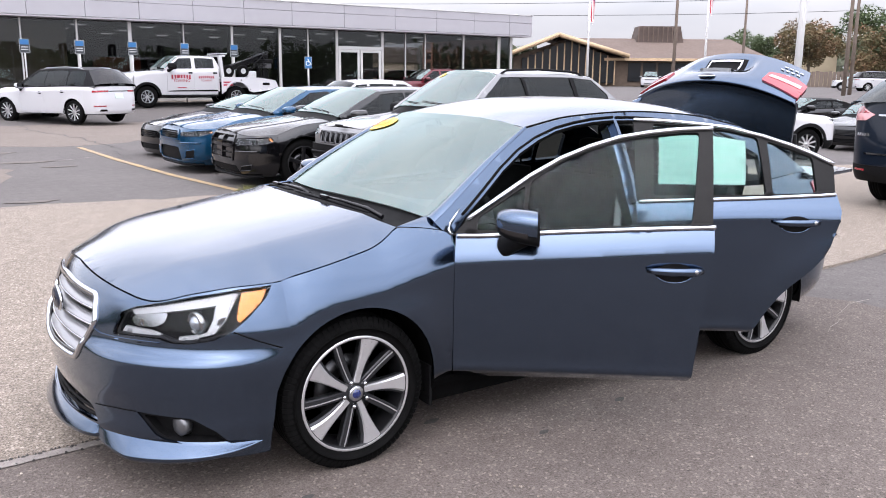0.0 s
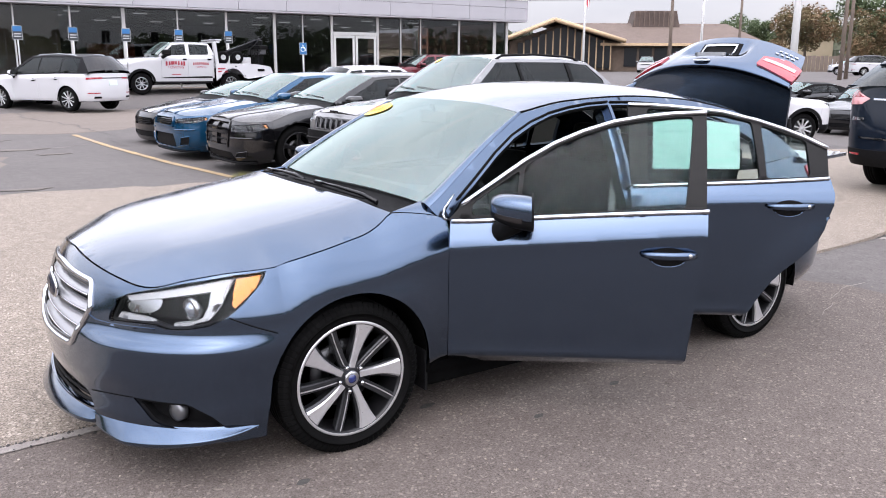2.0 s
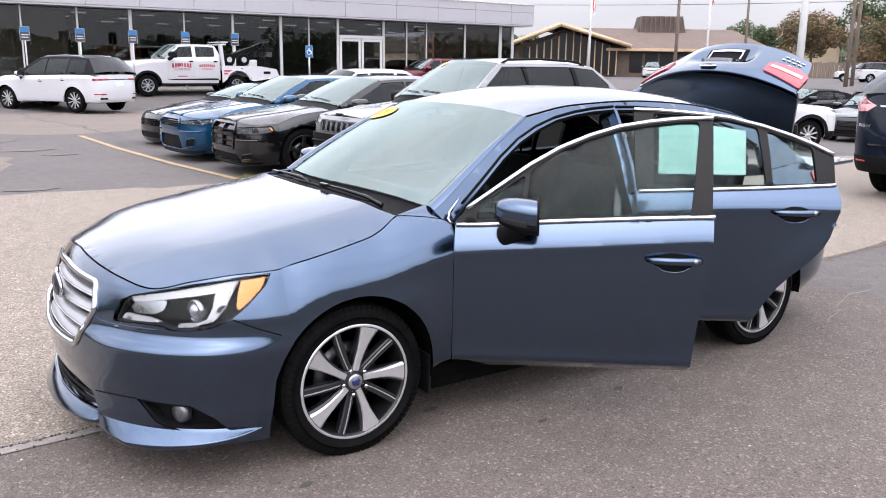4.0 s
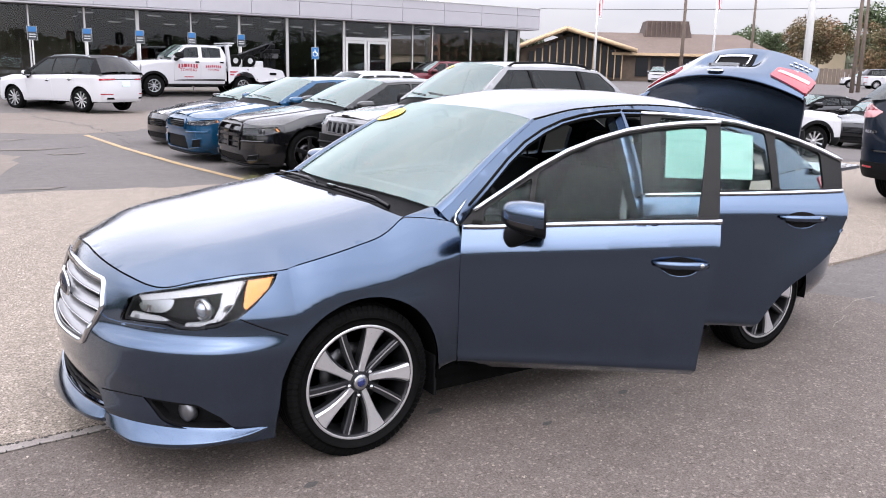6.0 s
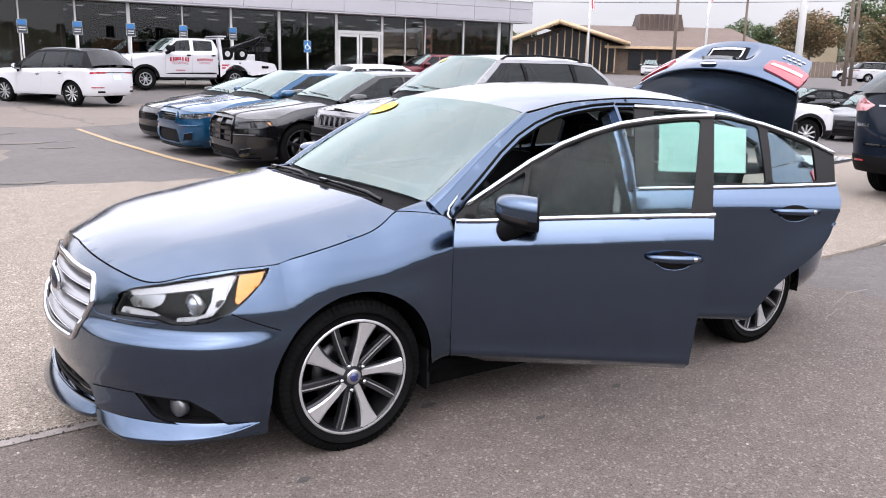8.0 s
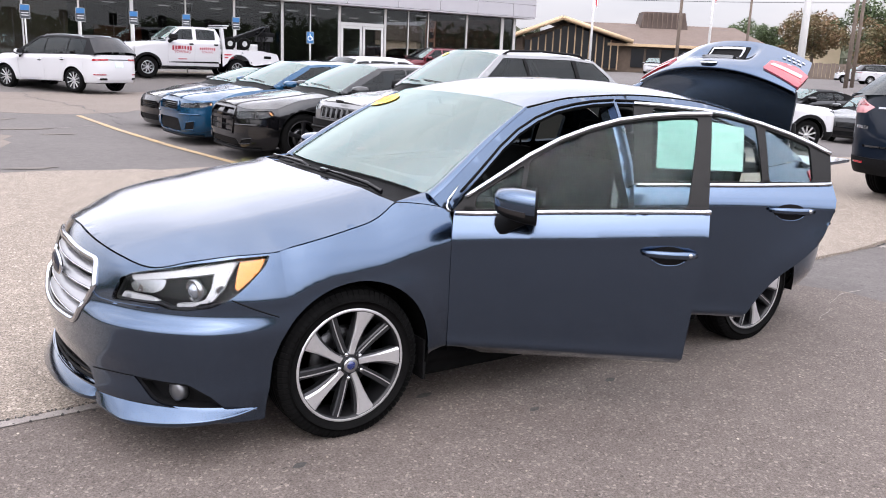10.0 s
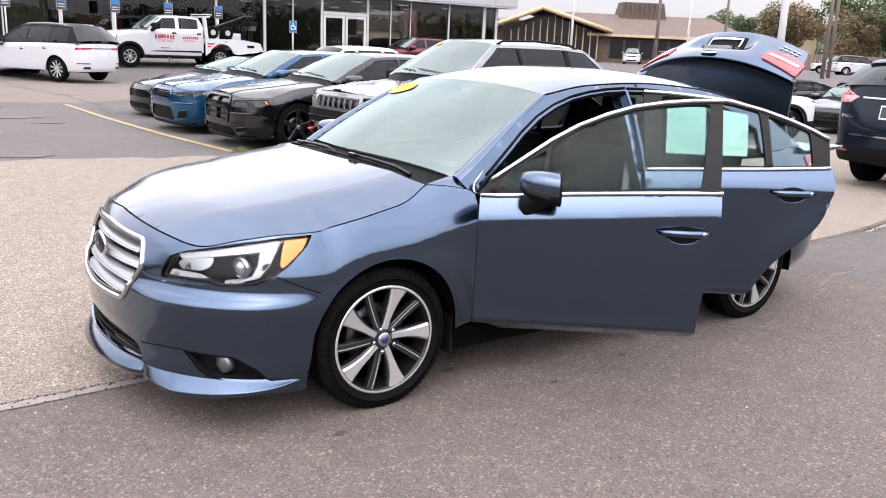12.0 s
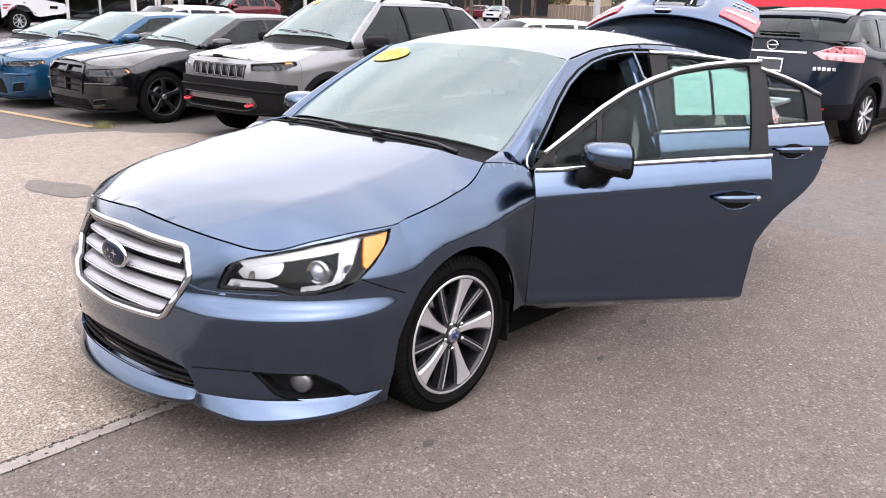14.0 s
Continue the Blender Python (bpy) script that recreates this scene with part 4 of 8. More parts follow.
    for y0_, y1_ in ((-0.55, -0.02), (0.0, 0.5)):
        pts = [Vector(fr(y0_ / 0.75 + (y1_ - y0_) / 0.75 * t, 0.06 + 0.05 * t)) + Vector((-0.006, 0, 0.008)) for t in np.linspace(0, 1, 6)]
        part("wiper", tubed(pts, 0.005, 6), "plastic", car)
    # cabin and underbody
    part("underbody", boxed((b.fe - 0.35, -0.62, b.zlow + 0.02), (b.re + 0.35, 0.62, 0.45), 0.03), "under", car)
    part("cabin_floor", boxed((b.A0[0] - 0.1, -b.W(1.2, 0.6) + 0.06, 0.30), (min(b.C0[0], b.re), b.W(1.2, 0.6) - 0.06, 0.36), 0.01), "under", car)
    part("dashboard", boxed((b.A0[0] - 0.25, -0.66, 0.70), (b.A0[0] + 0.32, 0.66, b.T(b.A0[0]) - 0.03), 0.06), "dash", car)
    for y in (-0.37, 0.37):
        seat(car, b.A0[0] + 0.85, y)
    part("rear_bench", boxed((b.A0[0] + 1.75, -0.60, 0.40), (b.A0[0] + 1.95, 0.60, b.T(1.5) + 0.10), 0.06), "interior", car)
    if rails:
        for s in (-1, 1):
            pts = [(x, s * (b.G(x, b.rail(x)) - 0.06), b.rail(x) + h) for x, h in rails]
            part("roof_rail", tubed(pts, 0.016, 8), "plastic" if name != "white_suv" else "satin", car)
    return car


# ---- the sedan with its doors and boot open ----
B = Body(roll=0.011, fg=spl((0.15, -0.915), (0.20, -0.985), (0.26, -1.015), (0.34, -1.010), (0.42, -1.022), (0.50, -1.022), (0.60, -1.008), (0.70, -0.982), (0.80, -0.935), (0.86, -0.878)))
CREASE = [[(x, B.zc(x) + e) for x in np.arange(-0.3, 3.1, 0.02)] for e in (0.007, -0.007)] + [[(x, z) for x in np.arange(0.45, 2.7, 0.025)] for z in (0.338, 0.352)]
sedan = thing("sedan", "steel-blue sedan with near-side doors and boot lid open", "car", "", "", Matrix())


def nose_s(s, z):
    return B.nose(s / 0.9, z)


HEADLAMP = [(0.516, 0.645), (0.522, 0.676), (0.556, 0.735), (0.635, 0.764), (0.731, 0.783), (0.928, 0.816), (1.16, 0.841), (1.352, 0.848), (1.315, 0.806), (1.206, 0.734), (1.129, 0.693), (1.036, 0.657), (0.911, 0.641), (0.826, 0.641), (0.765, 0.653), (0.647, 0.651)]
FOG = [(0.673, 0.361), (0.772, 0.275), (0.819, 0.256), (0.93, 0.240), (1.062, 0.235), (1.141, 0.230), (1.049, 0.300), (0.938, 0.352)]
GRILLE = [(0.0, 0.797), (0.376, 0.779), (0.413, 0.677), (0.316, 0.514), (0.0, 0.497)]
GRILLE = GRILLE + [(-s, z) for s, z in reversed(GRILLE[1:-1])]
INTAKE = [(0.0, 0.372), (0.25, 0.362), (0.40, 0.335), (0.452, 0.268), (0.20, 0.262), (0.0, 0.262)]
INTAKE = INTAKE + [(-s, z) for s, z in reversed(INTAKE[1:-1])]


def flip(loop):
    return [(-s, z) for s, z in loop]


def arch_floor(s):
    """The lowest skin of the nose at s: the chin, or the wheel arch at its ends."""
    x = nose_s(s, 0.42)[0]
    return max(B.zlow + 0.01, B.arch_z + math.sqrt(max(0, B.arch ** 2 - x * x)) if abs(x) < B.arch else 0)


SE = math.pi / 2 * 0.9
sS = sorted(list(np.linspace(-SE, SE, 81)))
nose_out = [(s, arch_floor(s)) for s in sS] + [(s, B.ft(abs(s) / 0.9 * 180 / math.pi) - 0.003) for s in reversed(sS)]
bumper = part("front_bumper", sheet(nose_out, nose_s, (-1, 0, 0), 0.017, [rounded(HEADLAMP, 0.012, 3), rounded(flip(HEADLAMP), 0.012, 3), rounded(GRILLE, 0.02), rounded(INTAKE, 0.02), rounded(FOG, 0.015), rounded(flip(FOG), 0.015)], 0.012), "blue", sedan, "steel-blue painted front bumper")
part("bumper_core", sheet([(s, max(arch_floor(s), 0.2)) for s in sS] + [(s, 0.78) for s in reversed(sS)], B.lift(nose_s, -0.10), (-1, 0, 0), 0.08), "under", sedan)
for e in (-1, 1):
    # joint between bumper and fender, behind the lamp
    part("bumper_joint", strip(B, B.lift(nose_s, 0.0005), [(e * 1.135, 0.690), (e * 1.25, 0.650), (e * 1.37, 0.612)], 0.0028, 6), "seal", bumper)
    part("bumper_joint", strip(B, B.lift(nose_s, 0.0005), [(e * 0.43, 0.345), (e * 0.55, 0.356), (e * 0.673, 0.361)], 0.0025, 6), "seal", bumper)


def chin(u, v, s0, s1, z_top, z_tip, z_low, out):
    """A ledge round the chin, proud of the bumper by out, fading to its ends."""
    s = s0 + (s1 - s0) * u
    k = max(0.02, math.sin(math.pi * min(1, max(0, u))) ** 0.35) if s0 < 0 else min(1, 0.35 + 2.5 * u) * max(0.03, 1 - u ** 4)
    zt = z_top(u)
    path = [(-0.006, zt + 0.012), (0.010 * k, zt + 0.002), (out * k - 0.005, z_tip + 0.013 * k), (out * k, z_tip + 0.009 * k), (out * k, z_tip - 0.006), (out * k - 0.005, z_tip - 0.011), (out * 0.5 * k, z_low), (-0.05, z_low)]
    t = v * 7
    i = min(6, int(t + 1e-6))
    d, z = (path[i][j] + (path[i + 1][j] - path[i][j]) * (t - i) for j in (0, 1))
    return B.lift(nose_s, d)(s, z)


part("chin_lip", grid(lambda u, v: chin(u, v, -0.455, 0.455, lambda q: 0.252, 0.224, 0.19, 0.062), 40, 7, (-1, 0, 0.3)), "blue", bumper)
for e in (-1, 1):
    part("corner_lip", mirrored(grid(lambda u, v: mix3(chin(u, v, 0.44, 1.27, lambda q: 0.240 - 0.006 * q, 0.208 + 0.026 * u ** 2, 0.180 + 0.045 * u ** 3, 0.072), (0, 0, 0), 0), 36, 7, (-1, 0, 0.3)), -e), "blue", bumper)

# grille: frame, dark mesh, winged bars, oval badge
gr = part("grille", sheet(rounded(GRILLE, 0.02), B.lift(nose_s, -0.055), (-1, 0, 0), 0.04, (), 0.01), "plastic", sedan, "silver grille with chrome frame and oval badge")


def inner_loop(loop, q, zc):
    return [(s * (1 - q / 0.41), zc + (z - zc) * (1 - q / 0.14)) for s, z in loop]


def frame_bar(q, d, r, mat, name):
    loop = resample(rounded(inner_loop(GRILLE, q, 0.645), 0.025, 5), 0.012)
    return part(name, ring_bar(bmesh.new(), [B.lift(nose_s, d)(*p) for p in loop], r, 10), mat, gr)


frame_bar(0.004, 0.000, 0.0125, "chrome", "grille_frame")
frame_bar(0.019, -0.008, 0.008, "gloss_black", "inner_frame")
rows = [0.547, 0.610, 0.673, 0.735]
for k, z in enumerate(rows):
    w = (0.300, 0.345, 0.368, 0.345)[k]

    def bar(u, v, z=z, w=w):
        s = (2 * u - 1) * w
        path = [(-0.050, 0.026), (-0.034, 0.023), (-0.014, 0.001), (-0.011, -0.010), (-0.024, -0.016), (-0.052, -0.018)]
        t = v * 5
        i = min(4, int(t))
        d, h = (path[i][j] + (path[i + 1][j] - path[i][j]) * (t - i) for j in (0, 1))
        return B.lift(nose_s, d)(s, z + h - 0.006 * (s / 0.4) ** 2)
    g = part("grille_bar", grid(bar, 24, 10, (-1, 0, 0.4)), M.setdefault("silver_plastic", material("silver_painted_plastic", (0.27, 0.272, 0.285), rough=0.35, metal=0.3, coat=0.3)), gr)
    part("bar_edge", tubed([bar(u, 0.62) for u in np.linspace(0.0, 1, 25)], 0.0042, 6), "chrome", g)
em = nose_s(0, 0.692)
oval = bmesh.new()
bmesh.ops.create_uvsphere(oval, u_segments=32, v_segments=16, radius=1, matrix=Matrix.Translation((em[0] - 0.006, 0, 0.692)) @ Matrix.Diagonal((0.016, 0.096, 0.055, 1)))
for f in oval.faces:
    f.smooth = True
badge = part("badge", oval, "chrome", gr, "oval chrome badge with a dark field")
oval = bmesh.new()
bmesh.ops.create_uvsphere(oval, u_segments=32, v_segments=16, radius=1, matrix=Matrix.Translation((em[0] - 0.010, 0, 0.692)) @ Matrix.Diagonal((0.0158, 0.087, 0.047, 1)))
for f in oval.faces:
    f.smooth = True
part("badge_field", oval, M.setdefault("badge_dark", material("badge_dark", (0.006, 0.009, 0.022), rough=0.25, spec=0.2)), badge)
for y, z, r in ((-0.030, 0.008, 0.025), (0.014, 0.013, 0.012), (0.036, 0.002, 0.012), (0.006, -0.012, 0.012), (0.032, -0.018, 0.011), (-0.010, -0.022, 0.010)):
    star = bmesh.new()
    cs = [star.verts.new((em[0] - 0.0262, y + (r if k % 2 == 0 else r * 0.3) * math.cos(k * math.pi / 4), 0.692 + z + (r if k % 2 == 0 else r * 0.3) * 0.8 * math.sin(k * math.pi / 4))) for k in range(8)]
    star.faces.new(cs)
    part("badge_mark", star, "chrome", badge)

# lower intake
it = part("lower_intake", sheet(rounded(INTAKE, 0.02), B.lift(nose_s, -0.06), (-1, 0, 0), 0.05, (), 0.01), "plastic", sedan, "black lower intake with slats")
for z in (0.285, 0.312, 0.340):
    w = 0.42 if z < 0.33 else 0.33
    part("slat", tubed([B.lift(nose_s, -0.018)(s, z) for s in np.linspace(-w, w, 25)], 0.008, 6), "plastic", it)

# headlamps and fog lamps
for e in (-1, 1):
    H = HEADLAMP if e > 0 else flip(HEADLAMP)
    hl = part("headlamp", sheet(rounded(H, 0.012, 3), B.lift(nose_s, -0.045), (-1, 0, 0), 0.025, (), 0.01), "plastic", sedan, "headlamp with projector and amber corner under a clear lens")
    part("lens", sheet(rounded(H, 0.012, 3), B.lift(nose_s, -0.001), (-1, 0, 0), 0.014), "lens", hl)
    cz = 0.735
    Hi = [(e * (0.93 + (abs(s) - 0.93) * 0.965), cz + (z - cz) * 0.90) for s, z in H]
    part("chrome_rim", sheet(rounded(H, 0.012, 3), B.lift(nose_s, -0.024), (-1, 0, 0), 0.010, [rounded(Hi, 0.012, 3)], 0.02), "dark_alloy", hl)
    # bright C-shaped guide along the top and the outer end
    guide = [(0.60, 0.752), (0.731, 0.776), (0.928, 0.808), (1.14, 0.832), (1.165, 0.826), (1.10, 0.735), (1.03, 0.680), (0.93, 0.655), (0.86, 0.652), (0.86, 0.662), (0.93, 0.667), (1.0, 0.69), (1.035, 0.735), (1.05, 0.790), (0.93, 0.776), (0.75, 0.752), (0.62, 0.735)]
    part("light_guide", sheet([(e * s, z) for s, z in guide], B.lift(nose_s, -0.018), (-1, 0, 0), 0.011, (), 0.02), "lamp_white", hl)
    am = [(1.180, 0.828), (1.322, 0.837), (1.284, 0.792), (1.20, 0.742), (1.168, 0.724), (1.155, 0.735)]
    part("corner_lens", sheet([(e * s, z) for s, z in am], B.lift(nose_s, -0.005), (-1, 0, 0), 0.011, (), 0.02), "amber", hl)
    wh = [(1.06, 0.795), (1.13, 0.815), (1.105, 0.745), (1.05, 0.70)]
    part("marker", sheet([(e * s, z) for s, z in wh], B.lift(nose_s, -0.014), (-1, 0, 0), 0.02, (), 0.01), "reflector", hl)
    o = Vector(B.lift(nose_s, -0.035)(e * 0.945, 0.725))
    d = (Vector((-1, e * 0.28, -0.02))).normalized()
    turn = d.to_track_quat("Z", "Y").to_matrix().to_4x4()
    pr = lathe([(-0.02, 0.046), (0.012, 0.046), (0.016, 0.040), (0.010, 0.036)], 28, "z")
    bmesh.ops.transform(pr, matrix=Matrix.Translation(o) @ turn, verts=pr.verts[:])
    part("projector_ring", pr, "reflector", hl)
    gl = bmesh.new()
    bmesh.ops.create_uvsphere(gl, u_segments=24, v_segments=12, radius=0.034, matrix=Matrix.Translation(o + d * -0.004))
    for f in gl.faces:
        f.smooth = True
    part("projector", gl, M.setdefault("projector", material("projector_lens", (0.25, 0.27, 0.30), rough=0.05, metal=0.6, coat=1.0)), hl)
    bowl = [(0.585, 0.715), (0.63, 0.742), (0.72, 0.752), (0.80, 0.755), (0.775, 0.715), (0.72, 0.695), (0.61, 0.690)]
    part("reflector_bowl", sheet(rounded([(e * s, z) for s, z in bowl], 0.02), B.lift(nose_s, -0.03), (-1, 0, 0), 0.02, (), 0.015), "reflector", hl)
    low = [(0.545, 0.658), (0.56, 0.683), (0.70, 0.680), (0.765, 0.664), (0.64, 0.657)]
    part("marker_row", sheet([(e * s, z) for s, z in low], B.lift(nose_s, -0.024), (-1, 0, 0), 0.015, (), 0.015), "lamp_white", hl)
    ridge = [(0.40, 0.655), (0.45, 0.640), (0.52, 0.636), (0.65, 0.640), (0.77, 0.642), (0.77, 0.636), (0.6, 0.628), (0.45, 0.630)]
    part("lamp_sill", sheet([(e * s, z) for s, z in ridge], B.lift(nose_s, 0.006), (-1, 0, 0), 0.02, (), 0.01), "blue", bumper)
    F = FOG if e > 0 else flip(FOG)
    fr_ = part("fog_recess", sheet(rounded(F, 0.015), B.lift(nose_s, -0.05), (-1, 0, 0), 0.03, (), 0.01), "plastic", sedan, "black recess with a round fog lamp")
    part("recess_wall", sheet(rounded(F, 0.015), B.lift(nose_s, -0.008), (-1, 0, 0), 0.02, [rounded([(e * (0.895 + (abs(s) - 0.895) * 0.86), 0.295 + (z - 0.295) * 0.80) for s, z in F], 0.012)], 0.045), "plastic", fr_)
    o = Vector(B.lift(nose_s, -0.03)(e * 0.878, 0.313))
    d = Vector((-1, e * 0.35, 0)).normalized()
    turn = d.to_track_quat("Z", "Y").to_matrix().to_4x4()
    fg = lathe([(-0.02, 0.042), (0.010, 0.042), (0.018, 0.032), (0.022, 0.0001)], 28, "z")
    bmesh.ops.transform(fg, matrix=Matrix.Translation(o) @ turn, verts=fg.verts[:])
    part("fog_lamp", fg, "grey_alloy", fr_)

# hood, cowl, wipers
part("hood", sheet(B.hood_outline(), B.hood, (0, 0, 1), 0.028, (), 0.03), "blue", sedan, "steel-blue hood reflecting the sky")
fr, rr = B.screen("front"), B.screen("rear")


def cowl(u, v):
    q = fr(2 * u - 1, 0)
    w = 2 * u - 1
    y = w * (B.W(B.hood_x, B.T(B.hood_x)) - 0.01)
    h = (B.hood_x - B.hood_bow * (1 - w * w) - 0.015, y, B.hood(B.hood_x - B.hood_bow * (1 - w * w), y)[2] - 0.012)
    p = mix3(h, (q[0] + 0.02, q[1], q[2] - 0.004), v)
    return (p[0], p[1], p[2] - 0.02 * math.sin(math.pi * v))


part("cowl", grid(cowl, 30, 6, (0, 0, 1)), "plastic", sedan, "black plastic cowl below the windscreen")


def cowl_corner(u, v):
    """Painted top of the fender between the hood's rear corner and the foot of the pillar."""
    x = B.hood_x + (0.50 - B.hood_x) * u
    p = Vector((x, -B.W(x, B.T(x)) + 0.007, B.T(x) + 0.001))
    a, c = Vector((B.hood_x, -B.W(B.hood_x, B.T(B.hood_x)) + 0.004, B.T(B.hood_x) + 0.002)), Vector(B.pillar_face(0.15, 0.02))
    q = a.lerp(c, u)
    return p.lerp(q, v) + Vector((0, 0, 0.010 * math.sin(math.pi * v) * u))


for s in (-1, 1):
    part("cowl_corner", mirrored(grid(cowl_corner, 14, 8, (0, -0.3, 1), 0.006), s), "blue", sedan)

def wiper_at(y):
    """A place in the trough between hood and windscreen, nearer to the hood."""
    w = y / 0.77
    return Vector((0.182 + 0.115 * w * w, y, 1.066 - 0.045 * w * w))


for y0, y1, foot in ((0.12, -0.56, (-0.62, 0.020)), (0.70, 0.16, (0.02, 0.035))):
    ys = np.linspace(y0, y1, 11)
    wp = part("wiper", tubed([wiper_at(y) for y in ys], [0.004] + [0.0065] * 9 + [0.004], 6, 1.5), "plastic", sedan, "black wiper blade parked below the windscreen")
    mid = wiper_at(0.5 * (y0 + y1)) + Vector((-0.008, 0, 0.016))
    base = wiper_at(foot[0]) + Vector((foot[1], 0, -0.010))
    part("wiper_arm", tubed([base, base.lerp(mid, 0.25) + Vector((0, 0, 0.014)), base.lerp(mid, 0.7) + Vector((0, 0, 0.010)), mid], [0.013, 0.011, 0.007, 0.006], 8, 0.7), "gloss_black", wp)
    part("wiper_clip", boxed((-0.010, -0.035, -0.008), (0.010, 0.035, 0.008), 0.004, Matrix.Translation(mid)), "gloss_black", wp)

# glass and roof
for s in (-1, 1):
    part("pillar_face", mirrored(grid(B.pillar_face, 12, 48, (-1, -1, 1), 0.012), s), "blue", sedan)
screen_f = part("windscreen", grid(lambda u, v: fr(2 * u - 1, 0.01 + 0.98 * v), 40, 24, (-1, 0, 1)), "shield", sedan, "large sloping windscreen reflecting pale cloud")
for (ua, ub, va, vb) in ((0.0, 1.0, 0.0, 0.075), (0.0, 1.0, 0.93, 1.0), (0.0, 0.025, 0.07, 0.96), (0.975, 1.0, 0.07, 0.96)):
    part("screen_band", grid(lambda u, v: Vector(fr(2 * (ua + (ub - ua) * u) - 1, 0.01 + 0.98 * (va + (vb - va) * v))) + Vector((0.002, 0, -0.003)), 40, 6, (-1, 0, 1)), "seal", screen_f)
part("rear_window", grid(lambda u, v: rr(2 * u - 1, v), 24, 12, (1, 0, 1)), "tint", sedan)
roof = part("roof", grid(lambda u, v: B.roof(2 * u - 1, v), 48, 40, (0, 0, 1), 0.02), "blue", sedan)
for e in (-1, 1):
    xs = np.linspace(B.A1[0], B.C1[0], 22)
    part("roof_seam", tubed([(x, e * (B.G(x, B.rail(x)) - 0.012), B.rail(x) + 0.004) for x in xs], 0.005, 6), "seal", roof)
fin = grid(lambda u, v: (2.40 + 0.15 * v ** 0.8 + (0.085 * (1 - v) + 0.012) * math.cos(2 * math.pi * u), (0.026 * (1 - v) + 0.003) * math.sin(2 * math.pi * u), B.Rc(0.90) - 0.008 + 0.062 * v), 16, 6, (0, 0, 1), closed_u=True)
part("antenna_fin", fin, "blue", roof)

DOOR1_TOP = [(0.528, 0.966), (0.584, 1.028), (0.728, 1.128), (0.856, 1.216), (0.987, 1.29), (1.118, 1.344), (1.25, 1.385), (1.381, 1.408), (1.512, 1.423), (1.655, 1.430)]
DOOR2_TOP = [(1.675, 1.428), (1.80, 1.426), (1.909, 1.419), (2.04, 1.408), (2.171, 1.393), (2.343, 1.352), (2.485, 1.307), (2.60, 1.262), (2.697, 1.215)]
FRAME1 = DOOR1_TOP + [(1.645, 1.20)] + [(x, B.T(x)) for x in np.linspace(1.64, 0.56, 10)]
FRAME2 = DOOR2_TOP + [(2.694, B.T(2.69))] + [(x, B.T(x)) for x in np.linspace(2.6, 1.66, 8)]
GLASS1 = [(0.838, 0.996), (0.862, 1.196), (0.99, 1.278), (1.12, 1.331), (1.25, 1.372), (1.381, 1.395), (1.512, 1.410), (1.598, 1.414), (1.553, 1.034)]
GLASS1B = [(0.625, 0.984), (0.818, 0.994), (0.838, 1.178), (0.74, 1.112), (0.635, 1.040)]
GLASS2 = [(1.755, 1.055), (1.775, 1.412), (1.909, 1.405), (2.04, 1.394), (2.171, 1.379), (2.315, 1.346), (2.335, 1.064)]
GLASS2B = [(2.370, 1.066), (2.360, 1.330), (2.485, 1.290), (2.590, 1.250), (2.600, 1.074)]

for s in (-1, 1):
    body_col = "blue"
    # front fender and rear quarter
    part("fender", mirrored(sheet(B.panel(B.fe - 0.0035, 0.493), B.side, (0, -1, 0), 0.018, (), 0.012), s), body_col, sedan)
    rearq = [(2.715, 1.0), (2.669, 0.795), (2.60, 0.70), (2.56, 0.668)]
    qp = [(x, B.bottom(x)) for x in sorted([2.56 + 0.02 * k for k in range(28)] + [3.1315, 3.1315 - 0.001, 3.128, 3.12]) if x < B.re] + [(B.re, B.bottom(B.re))] + [(x, B.T(x) - 0.002) for x in np.arange(B.re, 2.72, -0.04)] + rearq[:3]
    part("quarter_panel", mirrored(sheet(qp, B.side, (0, -1, 0), 0.025, (), 0.012, CREASE), s), body_col, sedan)
    # rocker under the doors
    rk = [(0.385, 0.20), (2.36, 0.20), (2.37, 0.318)] + [(x, 0.293 + 0.012 * x) for x in np.arange(2.2, 0.5, -0.2)] + [(0.40, 0.295)]
    part("rocker", mirrored(sheet(rk, B.lift(B.side, -0.006), (0, -1, 0), 0.04, (), 0.02), s), body_col, sedan)
    # roof side with the door apertures cut out
    part("roof_side", mirrored(sheet(B.pillars(), B.green, (0, -1, 0), 0.03, [FRAME1, FRAME2] if s < 0 else [rounded(g, 0.02) for g in (GLASS1, GLASS1B, GLASS2, GLASS2B)], 0.03), s), body_col, sedan)
    if s > 0:
        for g in (GLASS1, GLASS1B, GLASS2, GLASS2B):
            part("side_window", mirrored(sheet(rounded(g, 0.02), B.lift(B.green, -0.008), (0, -1, 0), 0.05), s), "tint", sedan)
        for nm, a, c in (("front_door", 0.52, 1.645), ("rear_door", 1.645, 2.70)):
            part(nm, mirrored(sheet(B.panel(a, c), B.side, (0, -1, 0), 0.05, (), 0.03), s), body_col, sedan)
        part("far_door_trim", boxed((0.55, 0.78, 0.35), (2.6, 0.83, 0.97), 0.02), "interior", sedan)
        mirror_unit(B, 0.70, 1.02, 1, sedan, "blue", 0.8)
    for c in (0, B.wb):
        wheel(sedan, B, c, s, "ten", 0.247)
        part("arch_liner", mirrored(arch_liner(B, c), s), "under", sedan)
    flap = boxed((0.375, -0.865, 0.19), (0.39, -0.70, 0.38), 0.004)
    part("mud_flap", mirrored(flap, s), "plastic", sedan)

